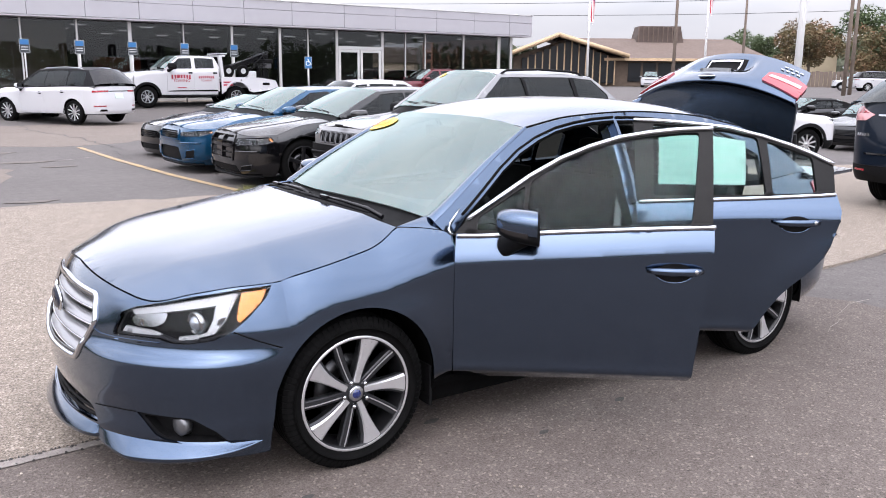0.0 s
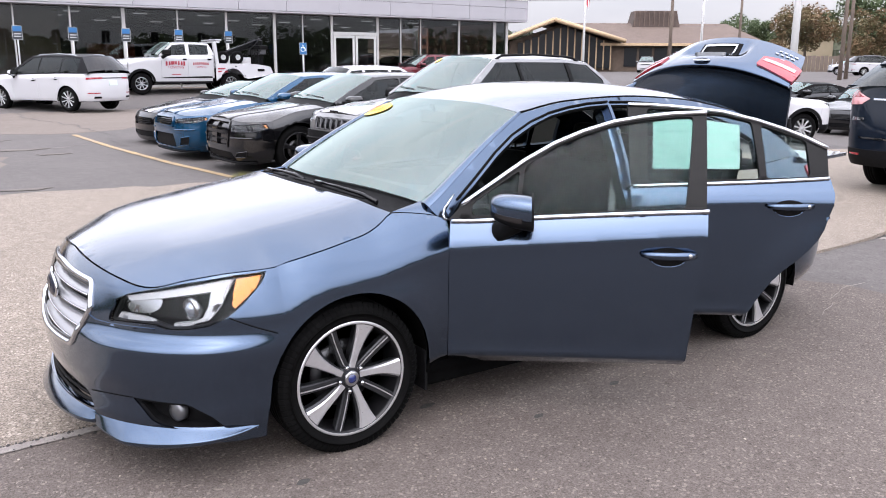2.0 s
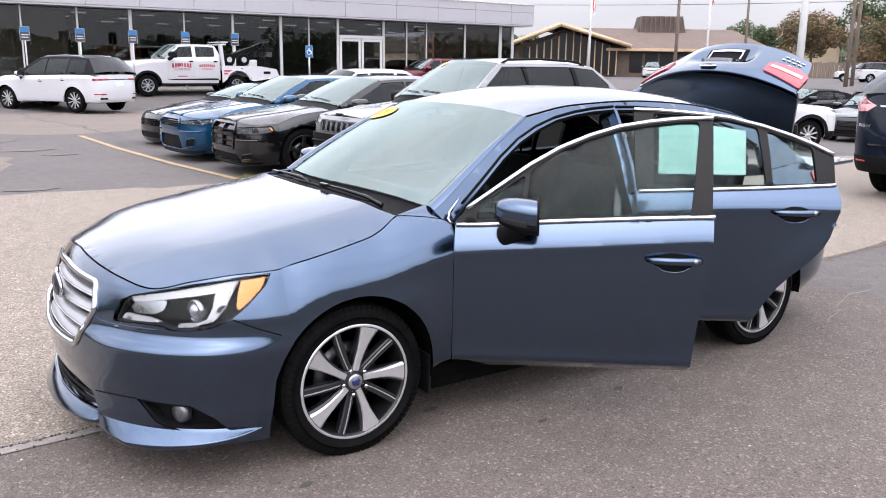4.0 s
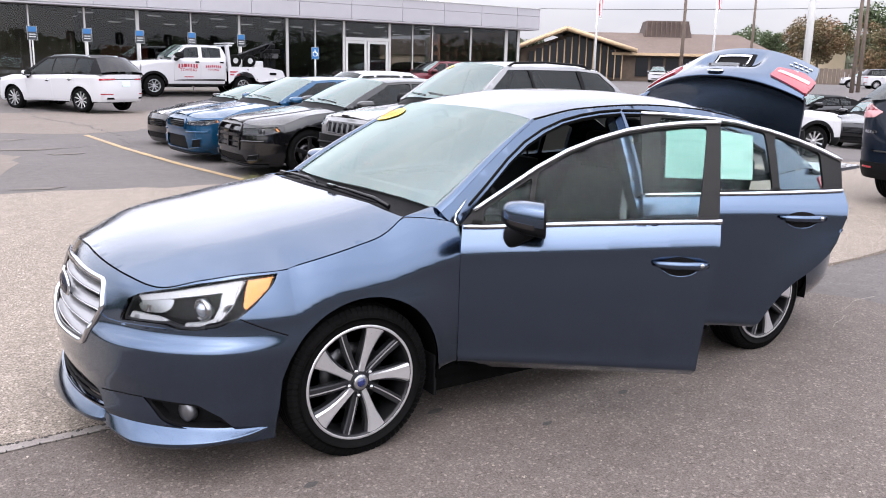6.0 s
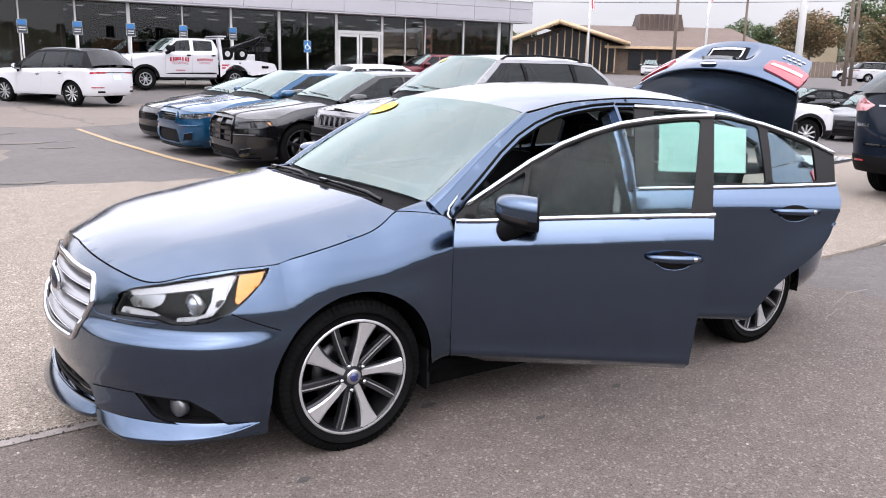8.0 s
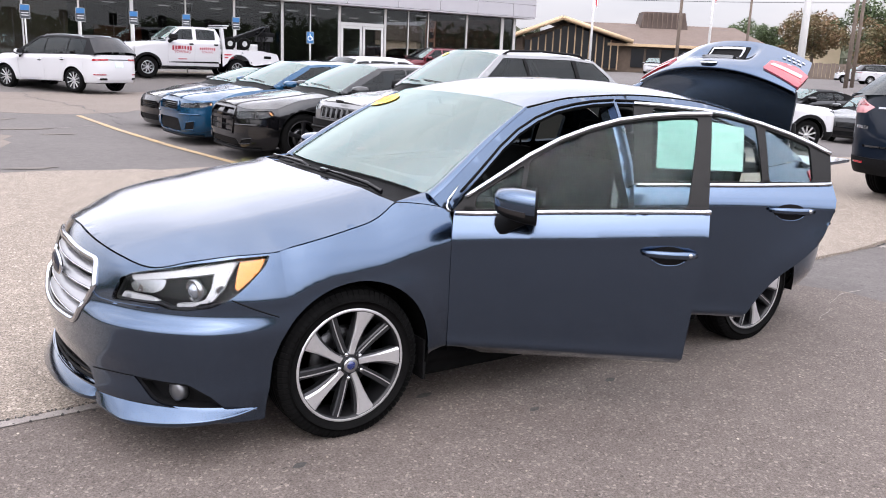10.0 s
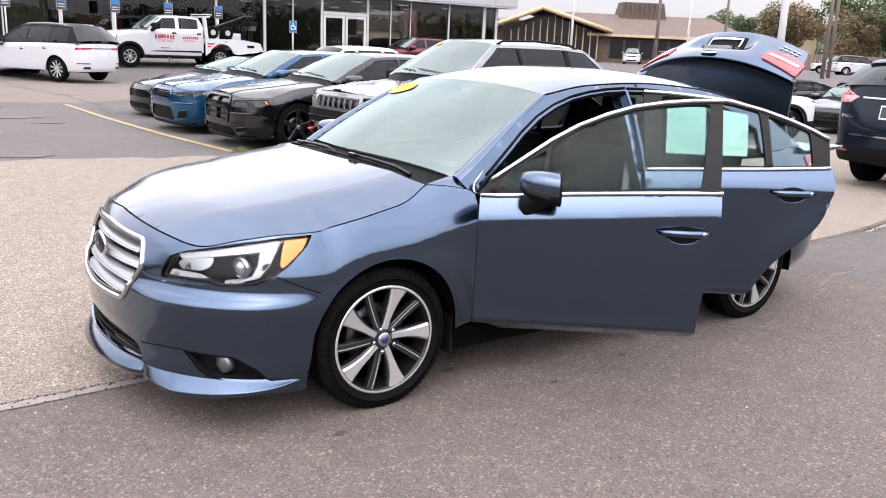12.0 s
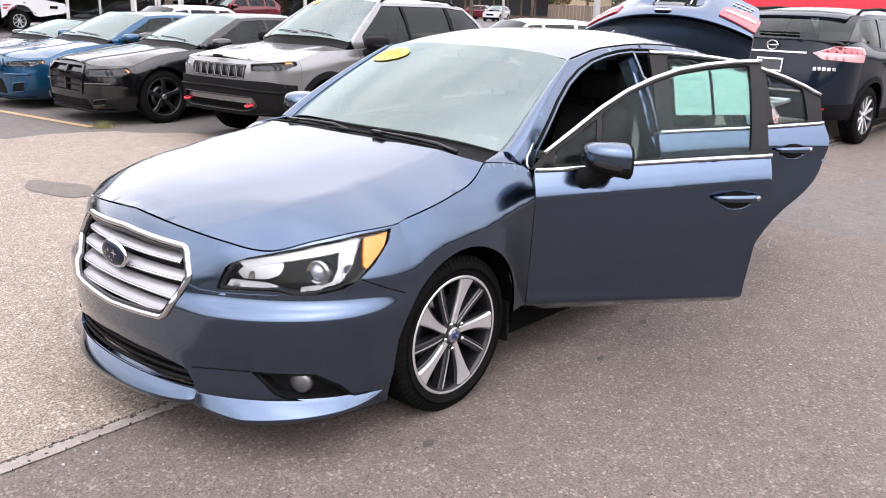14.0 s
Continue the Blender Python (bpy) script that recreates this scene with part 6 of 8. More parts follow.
def wobble(x, k=1.0):
    return 0.012 * k * noise.noise(Vector((x * 3.1, 0.7, 0))) + 0.006 * k * noise.noise(Vector((x * 19, 3.7, 0)))


def joint_y(x):
    return -0.035 + 0.036 * x


xs = list(np.arange(-14, 14, 0.05)) + list(np.arange(14, 45, 1.0))
road = [(x, joint_y(x) - 0.015 + wobble(x)) for x in xs] + [(45, -14), (-14, -14)]
V, F = flat_mesh(road, 0.7)
tagged(part("drive", shell([(x, y, 0.006 + level(x, y)) for x, y in V], F, (0, 0, 1), 0.005), "asphalt"), "dark brown-grey asphalt drive with fine stones", "road", kind="structure")
def open_line(pts, step):
    k = [i for i, q in enumerate(resample(pts, step)) if q == pts[-1]][0]
    return resample(pts, step)[:k + 1]


apron_far = [(30, 6.0), (12, 5.6), (6, 5.4), (3.6, 6.0), (3.0, 6.7), (2.65, 7.3), (2.2, 7.45), (1.45, 7.35), (0.6, 7.55), (-0.4, 7.6), (-3, 7.3), (-14, 7.0)]
apron = [(x, joint_y(x) + 0.055 + wobble(x + 40)) for x in xs if x < 30] + [(30, joint_y(30) + 0.03)] + [(x + 0.12 * noise.noise(Vector((x, y, 1))), y + 0.2 * noise.noise(Vector((x * 2, y, 5)))) for x, y in open_line(apron_far, 0.25)]


def broken_edge(x, y):
    """The slab stands a little proud of the drive where the drive has sunk."""
    return 0.035 * min(1.0, max(0.0, (x - 3.2) / 1.6)) * min(1.0, max(0.0, 1.6 - (y - joint_y(x))))


V, F = flat_mesh(apron, 0.7)
tagged(part("apron", shell([(x, y, 0.012 + level(x, y) + broken_edge(x, y)) for x, y in V], F, (0, 0, 1), 0.16), "concrete"), "pale pinkish exposed-aggregate concrete apron", "pavement", kind="structure")
lip = [(x, joint_y(x) - 0.010 + wobble(x)) for x in xs if x < 14] + [(x, joint_y(x) + 0.048 + 0.6 * wobble(x + 40)) for x in reversed(xs) if x < 14]
V, F = flat_mesh(lip, 0.2)
tagged(part("joint_lip", shell([(x, y, 0.010 + level(x, y)) for x, y in V], F, (0, 0, 1), 0.003), stony("grey_joint_concrete", (0.27, 0.245, 0.225), (0.14, 0.123, 0.11), (0.34, 0.32, 0.295), 120, 0.003)), "narrow grey concrete lip along the joint", "joint", kind="structure")
# dusty strip of the lot beyond the dark bays, with old repairs and cracks
def sheet_on(name, loop, z, mat, label, category, kind="structure", step=0.6):
    V, F = flat_mesh(loop, step)
    return tagged(part(name, shell([(x, y, z + level(x, y)) for x, y in V], F, (0, 0, 1), 0.002), mat), label, category, kind=kind)


def ragged(pts, step, a):
    return [(x + a * noise.noise(Vector((x * 1.7, y * 1.7, 3))), y + a * noise.noise(Vector((x * 2.3, y * 2.3, 8)))) for x, y in resample(pts, step)]


sheet_on("dusty_strip", ragged([(-14, 18.5), (0.5, 17.2), (2.4, 16.7), (4.9, 19.2), (8.2, 19.8), (8.4, 25.8), (4.2, 26.2), (1.6, 25.4), (-14, 26.4)], 0.5, 0.5), 0.002, "tan_lot", "dusty tan strip of worn asphalt", "pavement")
sheet_on("dusty_strip", ragged([(-14, 8.2), (-0.6, 8.6), (0.1, 11.2), (0.0, 14.6), (-0.4, 17.0), (-14, 17.6)], 0.5, 0.35), 0.003, "tan_lot", "dusty tan strip of worn asphalt", "pavement")


def crack(pts, w, mat, z, label, a=0.10):
    P = ragged_line(pts, 0.12, a)
    vs = [(x + k * w * (0.5 + 0.5 * random.random()) * 0.7, y + k * w * (0.5 + 0.5 * random.random()) * 0.7, z + level(x, y)) for x, y in P for k in (-1, 1)]
    fs = [(2 * i, 2 * i + 1, 2 * i + 3, 2 * i + 2) for i in range(len(P) - 1)]
    tagged(part("crack", shell(vs, fs, (0, 0, 1), 0.0008), mat), label, "crack", kind="structure")


def ragged_line(pts, step, a):
    return [(x + a * noise.noise(Vector((x * 2.1, y * 2.1, 1))), y + a * noise.noise(Vector((x * 2.9, y * 2.9, 5)))) for x, y in open_line(pts, step)]


for pts, w in (([(2.1, 28.1), (2.0, 25.0), (2.0, 22.6), (2.6, 20.0), (2.62, 17.5)], 0.035), ([(2.62, 17.5), (2.7, 15.8), (2.35, 13.1)], 0.02), ([(4.0, 27.6), (2.6, 24.0)], 0.02)):
    crack(pts, w, "crack", 0.0065, "dark crack in the worn asphalt", 0.25)
for x, y, rx, ry in ((0.45, 13.4, 0.55, 0.22), (0.95, 12.3, 0.28, 0.13), (0.35, 15.6, 0.3, 0.2), (-0.05, 8.0, 0.3, 0.10)):
    sheet_on("patch", [(x + rx * math.cos(t) * (1 + 0.25 * math.sin(3 * t + x)), y + ry * math.sin(t) * (1 + 0.3 * math.cos(2 * t + y))) for t in np.linspace(0, 6.2832, 33)[:-1]], 0.0085, "stain", "dark patch on worn asphalt", "stain", step=0.2)
crack([(0.9, 13.2), (1.5, 13.6), (2.25, 14.2)], 0.05, "pale_mark", 0.0075, "pale scuff across the asphalt", 0.05)
crack([(3.55, -0.84), (3.8, -0.80), (3.95, -0.62), (4.4, -0.55), (5.0, -0.42)], 0.005, "pale_mark", 0.0085, "pale crack in the asphalt drive", 0.08)
# broken tar joint between apron and drive
tar = bmesh.new()
for k in range(1100):
    x = -6 + 18 * k / 1100
    y = joint_y(x) + (0.052 if k % 4 else -0.012) + 0.008 * random.gauss(0, 1)
    r = random.uniform(0.004, 0.011) * (1 if k % 4 else 0.6) * (1 + 1.1 * min(1.0, max(0.0, (x - 3.2) / 1.6)))
    bmesh.ops.create_icosphere(tar, subdivisions=1, radius=1, matrix=Matrix.Translation((x, y, 0.006 + level(x, y))) @ Matrix.Rotation(random.uniform(0, 3), 4, "Z") @ Matrix.Diagonal((r * 1.5, r, random.uniform(0.006, 0.014), 1)))
tagged(part("tar_joint", tar, "tar"), "crumbled dark tar along the concrete edge", "joint", kind="stuff")
# parking line
line = [(1.99, 16.3), (2.11, 16.3), (2.20, 13.0), (2.40, 10.0), (2.66, 7.75), (2.55, 7.72), (2.28, 10.0), (2.08, 13.0)]
V, F = flat_mesh(resample(line, 0.3), 0.3)
tagged(part("bay_line", shell([(x, y, 0.010 if y > 7 else 0.018) for x, y in V], F, (0, 0, 1), 0.003), "line_paint"), "worn yellow bay line on asphalt", "marking", kind="structure")
for k, (ax, ay, bx, by) in enumerate(((3.4, 9.6, 8.0, 9.75), (3.4, 12.3, 8.0, 12.45), (3.4, 15.1, 8.0, 15.2))):
    tagged(part("bay_line", shell([(ax, ay - 0.05, 0.008), (bx, by - 0.05, 0.008), (bx, by + 0.05, 0.008), (ax, ay + 0.05, 0.008)], [(0, 1, 2, 3)], (0, 0, 1), 0.003), "line_paint"), "worn yellow bay line on asphalt", "marking", kind="structure")
st = [(0.66 + 0.14 * math.cos(t) + 0.15 * math.sin(t) * (1 + 0.3 * math.sin(2 * t + 1)), 4.30 - 0.37 * math.cos(t) + 0.30 * math.sin(t) * (1 + 0.25 * math.sin(3 * t))) for t in np.linspace(0, 2 * math.pi, 41)[:-1]]
V, F = flat_mesh(st, 0.1)
tagged(part("stain", shell([(x, y, 0.0165) for x, y in V], F, (0, 0, 1), 0.0005), "stain"), "dark damp patch on the concrete", "stain", kind="structure")
tuft = bmesh.new()
for k in range(160):
    a, r = random.uniform(0, 6.28), abs(random.gauss(0, 0.07))
    x, y = 2.70 + r * math.cos(a) * 1.3, 7.62 + r * math.sin(a)
    h, dx, dy = random.uniform(0.04, 0.12), random.gauss(0, 0.05), random.gauss(0, 0.05)
    vs = [tuft.verts.new(p) for p in ((x, y, 0), (x + 0.006, y, 0), (x + dx, y + dy, h))]
    tuft.faces.new(vs)
tagged(part("grass_tuft", tuft, "grass"), "tuft of dry grass in the asphalt", "grass", kind="stuff")

# loose chips on the drive
chips = bmesh.new()
for k in range(420):
    x, y = random.uniform(-4, 9), random.uniform(-3.6, -0.1)
    r = random.uniform(0.002, 0.007) if k else 0.012
    bmesh.ops.create_icosphere(chips, subdivisions=1, radius=r, matrix=Matrix.Translation((x, y, 0.008)) @ Matrix.Diagonal((1, 1.4, 0.5, 1)))
tagged(part("stone_chips", chips, "concrete"), "pale stone chips scattered on the asphalt", "gravel", kind="stuff")
for x, y, rx, ry in ((0.52, -0.66, 0.045, 0.022), (-0.30, -1.02, 0.03, 0.02), (0.9, -1.05, 0.03, 0.018), (1.5, -0.95, 0.035, 0.02)):
    pd = [(x + rx * math.cos(t) * (1 + 0.3 * math.sin(2 * t)), y + ry * math.sin(t)) for t in np.linspace(0, 6.28, 17)[:-1]]
    V, F = flat_mesh(pd, 0.05)
    tagged(part("oil_spot", shell([(a, c, 0.0075) for a, c in V], F, (0, 0, 1), 0.0005), "tar"), "dark oil spot on the asphalt", "stain", kind="structure")

# ---- showroom ----
X0, X1, YG, YF = -32.0, 28.0, 33.8, 33.0
Z0, ZF, ZT = 0.48, 3.80, 4.92
tagged(part("showroom_floor", boxed((X0, YG, Z0 - 0.25), (X1, YG + 16, Z0 + 0.02)), "shop_floor"), "grey tiled showroom floor", "floor", kind="structure")
tagged(part("wall_back", boxed((X0, YG + 15.8, Z0), (X1, YG + 16, ZT)), "shop_dark"), "showroom back wall with the room's dimness in its colour", "wall", kind="structure")
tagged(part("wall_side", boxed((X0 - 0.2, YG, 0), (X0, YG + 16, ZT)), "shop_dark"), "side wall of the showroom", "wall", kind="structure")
# tan slab added in place of a building mirrored in the shop glass
tagged(part("tan_reflection", boxed((-6, YG + 1.2, Z0), (5.2, YG + 1.4, ZF)), "tan_wall"), "tan slab behind the shop glass standing in for a reflected building", "wall", kind="structure")
tagged(part("ceiling", boxed((X0, YG, ZF - 0.05), (X1, YG + 16, ZF + 0.15)), "shop_dark"), "showroom ceiling with the room's dimness in its colour", "ceiling", kind="structure")
tagged(part("roof_deck", boxed((X0, YG, ZT - 0.25), (X1 + 0.3, YG + 16.2, ZT - 0.05)), "fascia"), "flat roof of the showroom", "roof", kind="structure")
for i in range(9):
    for j in range(3):
        x, y = 3 + 2.9 * i, YG + 2.2 + 4.0 * j
        L = thing("ceiling_light", "slim bright fluorescent ceiling light", "light", "showroom lights", "", pose(x, y, ZF - 0.09))
        part("diffuser", boxed((-0.3, -0.05, -0.03), (0.3, 0.05, 0.0), 0.01), "lamp_glow", L)
        part("frame", boxed((-0.34, -0.08, 0.0), (0.34, 0.08, 0.04), 0.01), "white", L)
# orange slab added in place of a reflection in the shop glass
tagged(part("orange_reflection", boxed((6.3, YG + 1.6, Z0), (8.3, YG + 1.75, 2.35), 0.02), "reflex_orange"), "orange-brown slab behind the shop glass standing in for a reflection", "panel", kind="structure")
joints = [X0, -26, -20, -14, -8, -2, 1.2, 3.5, 5.65, 7.76, 10.02, 12.3, 14.6, 17.28, 20.1, 22.57, 24.93, 27.3, 28.9]
fas = thing("fascia", "white metal panel fascia over the shop windows", "fascia", "", "structure")
for a, c in zip(joints, joints[1:]):
    part("panel", boxed((a + 0.008, YF, ZF + 0.08), (c - 0.008, YF + 0.12, 4.52), 0.006), "fascia", fas)
    part("panel", boxed((a + 0.008, YF, 4.535), (c - 0.008, YF + 0.12, ZT), 0.006), "fascia", fas)
part("soffit", boxed((X0, YF + 0.02, ZF), (28.88, YG + 0.3, ZF + 0.07), 0.005), "fascia", fas)
part("end_panel", boxed((28.78, YF + 0.14, ZF + 0.08), (28.9, YF + 16, ZT), 0.006), "fascia", fas)
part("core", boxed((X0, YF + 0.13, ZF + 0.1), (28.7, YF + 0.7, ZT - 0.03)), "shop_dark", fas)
part("coping", boxed((X0, YF - 0.03, ZT), (28.95, YF + 0.3, ZT + 0.05), 0.01), "frame", fas)
mull = [-2.2, -0.3, 1.4, 3.32, 5.41, 7.51, 9.78, 11.97, 14.28, 15.71, 17.24, 19.79, 21.15, 22.35, 24.79, 27.18]
wide = {5.41: 0.07, 7.51: 0.14, 11.97: 0.10, 14.28: 0.13, 17.24: 0.13, 19.79: 0.13, 24.79: 0.10, 27.18: 0.20}
win = thing("window_1", "long shop window with slim aluminium mullions", "window", "", "structure")
for x in mull:
    w = wide.get(x, 0.055)
    part("mullion", boxed((x - w / 2, YG - 0.06, Z0), (x + w / 2, YG + 0.06, ZF), 0.004), "frame", win)
part("sill", boxed((-3, YG - 0.07, Z0), (17.24, YG + 0.07, Z0 + 0.12), 0.004), "frame", win)
part("sill", boxed((19.79, YG - 0.07, Z0), (27.18, YG + 0.07, Z0 + 0.12), 0.004), "frame", win)
for a, c in zip(mull, mull[1:]):
    if a == 17.24:
        part("pane", boxed((a + 0.06, YG - 0.006, 3.05), (c - 0.06, YG + 0.006, ZF - 0.02)), "shop_glass", win)
        continue
    part("pane", boxed((a + 0.03, YG - 0.006, Z0 + 0.12), (c - 0.03, YG + 0.006, ZF - 0.01)), "shop_glass", win)
part("pane", boxed((27.22, YG - 0.006, Z0), (X1, YG + 0.006, ZF - 0.01)), "shop_glass", win)
part("corner_post", boxed((X1 - 0.05, YG - 0.06, Z0), (X1 + 0.12, YG + 0.12, ZF), 0.005), "frame", win)
part("side_pane", boxed((X1 + 0.03, YG + 0.15, Z0), (X1 + 0.045, YG + 8, ZF - 0.01)), "shop_glass", win)
dr = thing("door_1", "white double glass entrance door, shut", "door", "", "structure")
part("door_frame", boxed((17.31, YG - 0.08, 2.90), (19.72, YG + 0.05, 3.05), 0.005), "white_frame", dr)
for a in (17.31, 18.52):
    leaf = part("leaf", boxed((a + 0.02, YG - 0.05, 0.5), (a + 0.14, YG, 2.89), 0.004), "white_frame", dr)
    part("stile", boxed((a + 1.06, YG - 0.05, 0.5), (a + 1.18, YG, 2.89), 0.004), "white_frame", leaf)
    part("top_rail", boxed((a + 0.14, YG - 0.05, 2.76), (a + 1.06, YG, 2.89), 0.004), "white_frame", leaf)
    part("bottom_rail", boxed((a + 0.14, YG - 0.05, 0.5), (a + 1.06, YG, 0.75), 0.004), "white_frame", leaf)
    part("pane", boxed((a + 0.14, YG - 0.03, 0.75), (a + 1.06, YG - 0.02, 2.76)), "shop_glass", leaf)
for a in (18.42, 18.62):
    part("pull", tubed([(a, YG - 0.09, 1.3), (a, YG - 0.09, 1.9)], 0.015), "galv", dr)
tagged(part("kerb", boxed((X0, 32.4, 0.30), (28.9, YG - 0.02, Z0 + 0.01), 0.02), "concrete"), "concrete walk in front of the shop", "kerb", kind="structure")


def bay_sign(x, wheelchair=False):
    z = 2.2 if wheelchair else 2.64
    s = thing("parking_sign", "blue accessible parking sign on a steel post" if wheelchair else "blue and black parking sign on a white post", "sign", "parking signs", "", pose(x, 32.0, level(x, 32.0)))
    h = z - level(x, 32.0)
    part("post", tubed([(0, 0.03, -0.05), (0, 0.03, h + 0.15)], 0.028, 8), "white_frame" if not wheelchair else "galv", s)
    p = part("panel", boxed((-0.165, -0.012, h - 0.25), (0.165, 0.0, h + 0.25), 0.006), "sign_dark" if not wheelchair else "sign_blue", s)
    part("border", boxed((-0.175, -0.008, h - 0.26), (0.175, -0.001, h + 0.26), 0.004), "galv", s)
    if wheelchair:
        ring = bmesh.new()
        ring_bar(ring, [(0.10 * math.cos(t) - 0.01, -0.016, h - 0.03 + 0.10 * math.sin(t)) for t in np.linspace(0, 6.28, 21)[:-1]], 0.014)
        tube(ring, [(-0.01, -0.016, h + 0.17), (0, -0.016, h + 0.03), (0.09, -0.016, h + 0.01), (0.13, -0.016, h - 0.11)], 0.018, 6)
        part("symbol", ring, "white", p)
    else:
        part("blue_field", boxed((-0.15, -0.018, h + 0.05), (0.15, -0.012, h + 0.235), 0.002), "sign_blue", p)
        for zz in (-0.04, -0.13):
            part("word_bar", boxed((-0.12, -0.016, h + zz - 0.02), (0.12, -0.012, h + zz + 0.014)), "galv", p)
    return s


for x in (3.19, 5.15, 7.15, 9.27, 11.41):
    bay_sign(x)
bay_sign(14.89, True)


# ---- other cars ----
def make_body(wb, foh, roh, hw, r, arch, hood_z, belt, roof_z, A0, A1, C1, C0, nose_z, tail_z, hood_x, doors, deck_x=None, nf=2.5, nr=2.8, sill=0.22, zlow=0.18, k1=0.30, k2=0.34, crown=0.05, hood_front=None):
    fe, re = -arch - 0.012, wb + arch + 0.012
    hf = hood_front or nose_z
    rail = spl((A1[0], A1[1]), ((A1[0] * 2 + C1[0]) / 3, roof_z - crown), ((A1[0] + 2 * C1[0]) / 3, roof_z - crown), (C1[0], C1[1]))
    return Body(wb=wb, r=r, arch=arch, arch_z=r, fe=fe, re=re, nf=nf, nr=nr, sill=sill, k1=k1, k2=k2, zlow=zlow,
                P=spl((fe - 0.2, hw - 0.02), (0, hw), (wb * 0.3, hw - 0.02), (wb * 0.7, hw - 0.016), (wb, hw), (re + 0.3, hw - 0.03)),
                zc=spl((fe, nose_z - 0.10), (0.2, belt - 0.17), (wb * 0.5, belt - 0.12), (wb, belt - 0.06), (re + 0.5, tail_z - 0.10)),
                T=spl((fe, nose_z + 0.02), (0.0, (nose_z + hood_z) / 2 + 0.04), (hood_x, hood_z - 0.03), (A0[0] + 0.15, belt - 0.01), (wb * 0.55, belt + 0.01), (wb, belt + 0.04), (re, tail_z), (re + 0.6, tail_z - 0.02)),
                fc=spl((zlow, -foh + 0.06), (zlow + 0.10, -foh + 0.005), (zlow + 0.25, -foh), (nose_z - 0.10, -foh + 0.015), (nose_z + 0.03, -foh + 0.09)),
                rc=spl((zlow, wb + roh - 0.08), (zlow + 0.15, wb + roh - 0.005), (zlow + 0.35, wb + roh), (tail_z, wb + roh - 0.07)),
                ft=spl((0, hf + 0.02), (45, nose_z + 0.01), (90, nose_z + 0.02)), rt=spl((0, tail_z + 0.015), (90, tail_z)),
                Hc=spl((-foh, hf + 0.02), (-foh + 0.2, hf + 0.065), (0, (hf + hood_z) / 2 + 0.055), (hood_x, hood_z + 0.02)),
                Dc=spl((wb, tail_z + 0.05), (wb + roh, tail_z + 0.02)),
                hood_x=hood_x, hood_bow=0.10, deck_x=deck_x or C0[0] - 0.02, deck_bow=0.06,
                A0=A0, A1=A1, C1=C1, C0=C0, rail=rail, ledge=0.0, edge_in=(0.07, 0.03), bowA=(0.20, 0.12), Rc=spl((0, A1[1] + 0.045), (0.3, roof_z), (0.7, roof_z), (1, C1[1] + 0.04)), doors=doors)


def auto_windows(b, spans, lift=0.03, drop=0.05):
    """Window outlines between the belt and the roof line."""
    def top(x):
        if x < b.A1[0]:
            t = (x - b.A0[0]) / (b.A1[0] - b.A0[0])
            return b.A0[1] + (b.A1[1] - b.A0[1]) * t - drop * 1.5
        if x > b.C1[0]:
            t = (x - b.C1[0]) / (b.C0[0] - b.C1[0])
            return b.C1[1] + (b.C0[1] - b.C1[1]) * t - drop * 1.5
        return b.rail(x) - drop
    out = []
    for x0, x1 in spans:
        xs = [x for x in np.linspace(x0, x1, 16) if top(x) > b.T(x) + lift + 0.03]
        out.append([(x, b.T(x) + lift) for x in (xs[0], xs[-1])] + [(x, top(x)) for x in reversed(xs)])
    return out


def grow(loop, d):
    """An outline in the nose's own places, wider by d all round."""
    cs, cz = sum(p[0] for p in loop) / len(loop), sum(p[1] for p in loop) / len(loop)
    w, h = max(abs(p[0] - cs) for p in loop), max(abs(p[1] - cz) for p in loop)
    return [(cs + (s - cs) * (1 + d / w), cz + (z - cz) * (1 + d / h)) for s, z in loop]


def light_outline(b, car, lamp, e, d=0.72):
    """A white light guide along a headlamp's edge, and an amber wedge at its outer end."""
    f = lambda s, z: b.nose(s / 0.9, z)
    q = grow([b.on_nose(x, e * y, z) for x, y, z in lamp], -0.022)
    part("light_guide", ring_bar(bmesh.new(), [b.lift(f, -0.012)(*p) for p in resample(q, 0.03)], 0.0035, 6), "grey_alloy", car)
    k = sorted(range(len(q)), key=lambda i: -abs(q[i][0]))[:2]
    a, c = q[k[0]], q[k[1]]
    m = -0.03 if e > 0 else 0.03
    lo, hi = min(a, c, key=lambda p: p[1]), max(a, c, key=lambda p: p[1])
    part("corner_marker", sheet([lo, hi, (hi[0] + m, hi[1] - 0.002), (lo[0] + m, lo[1] + 0.002)], b.lift(f, -0.008), (-1, 0, 0), 0.03, (), 0.01), "amber", car)


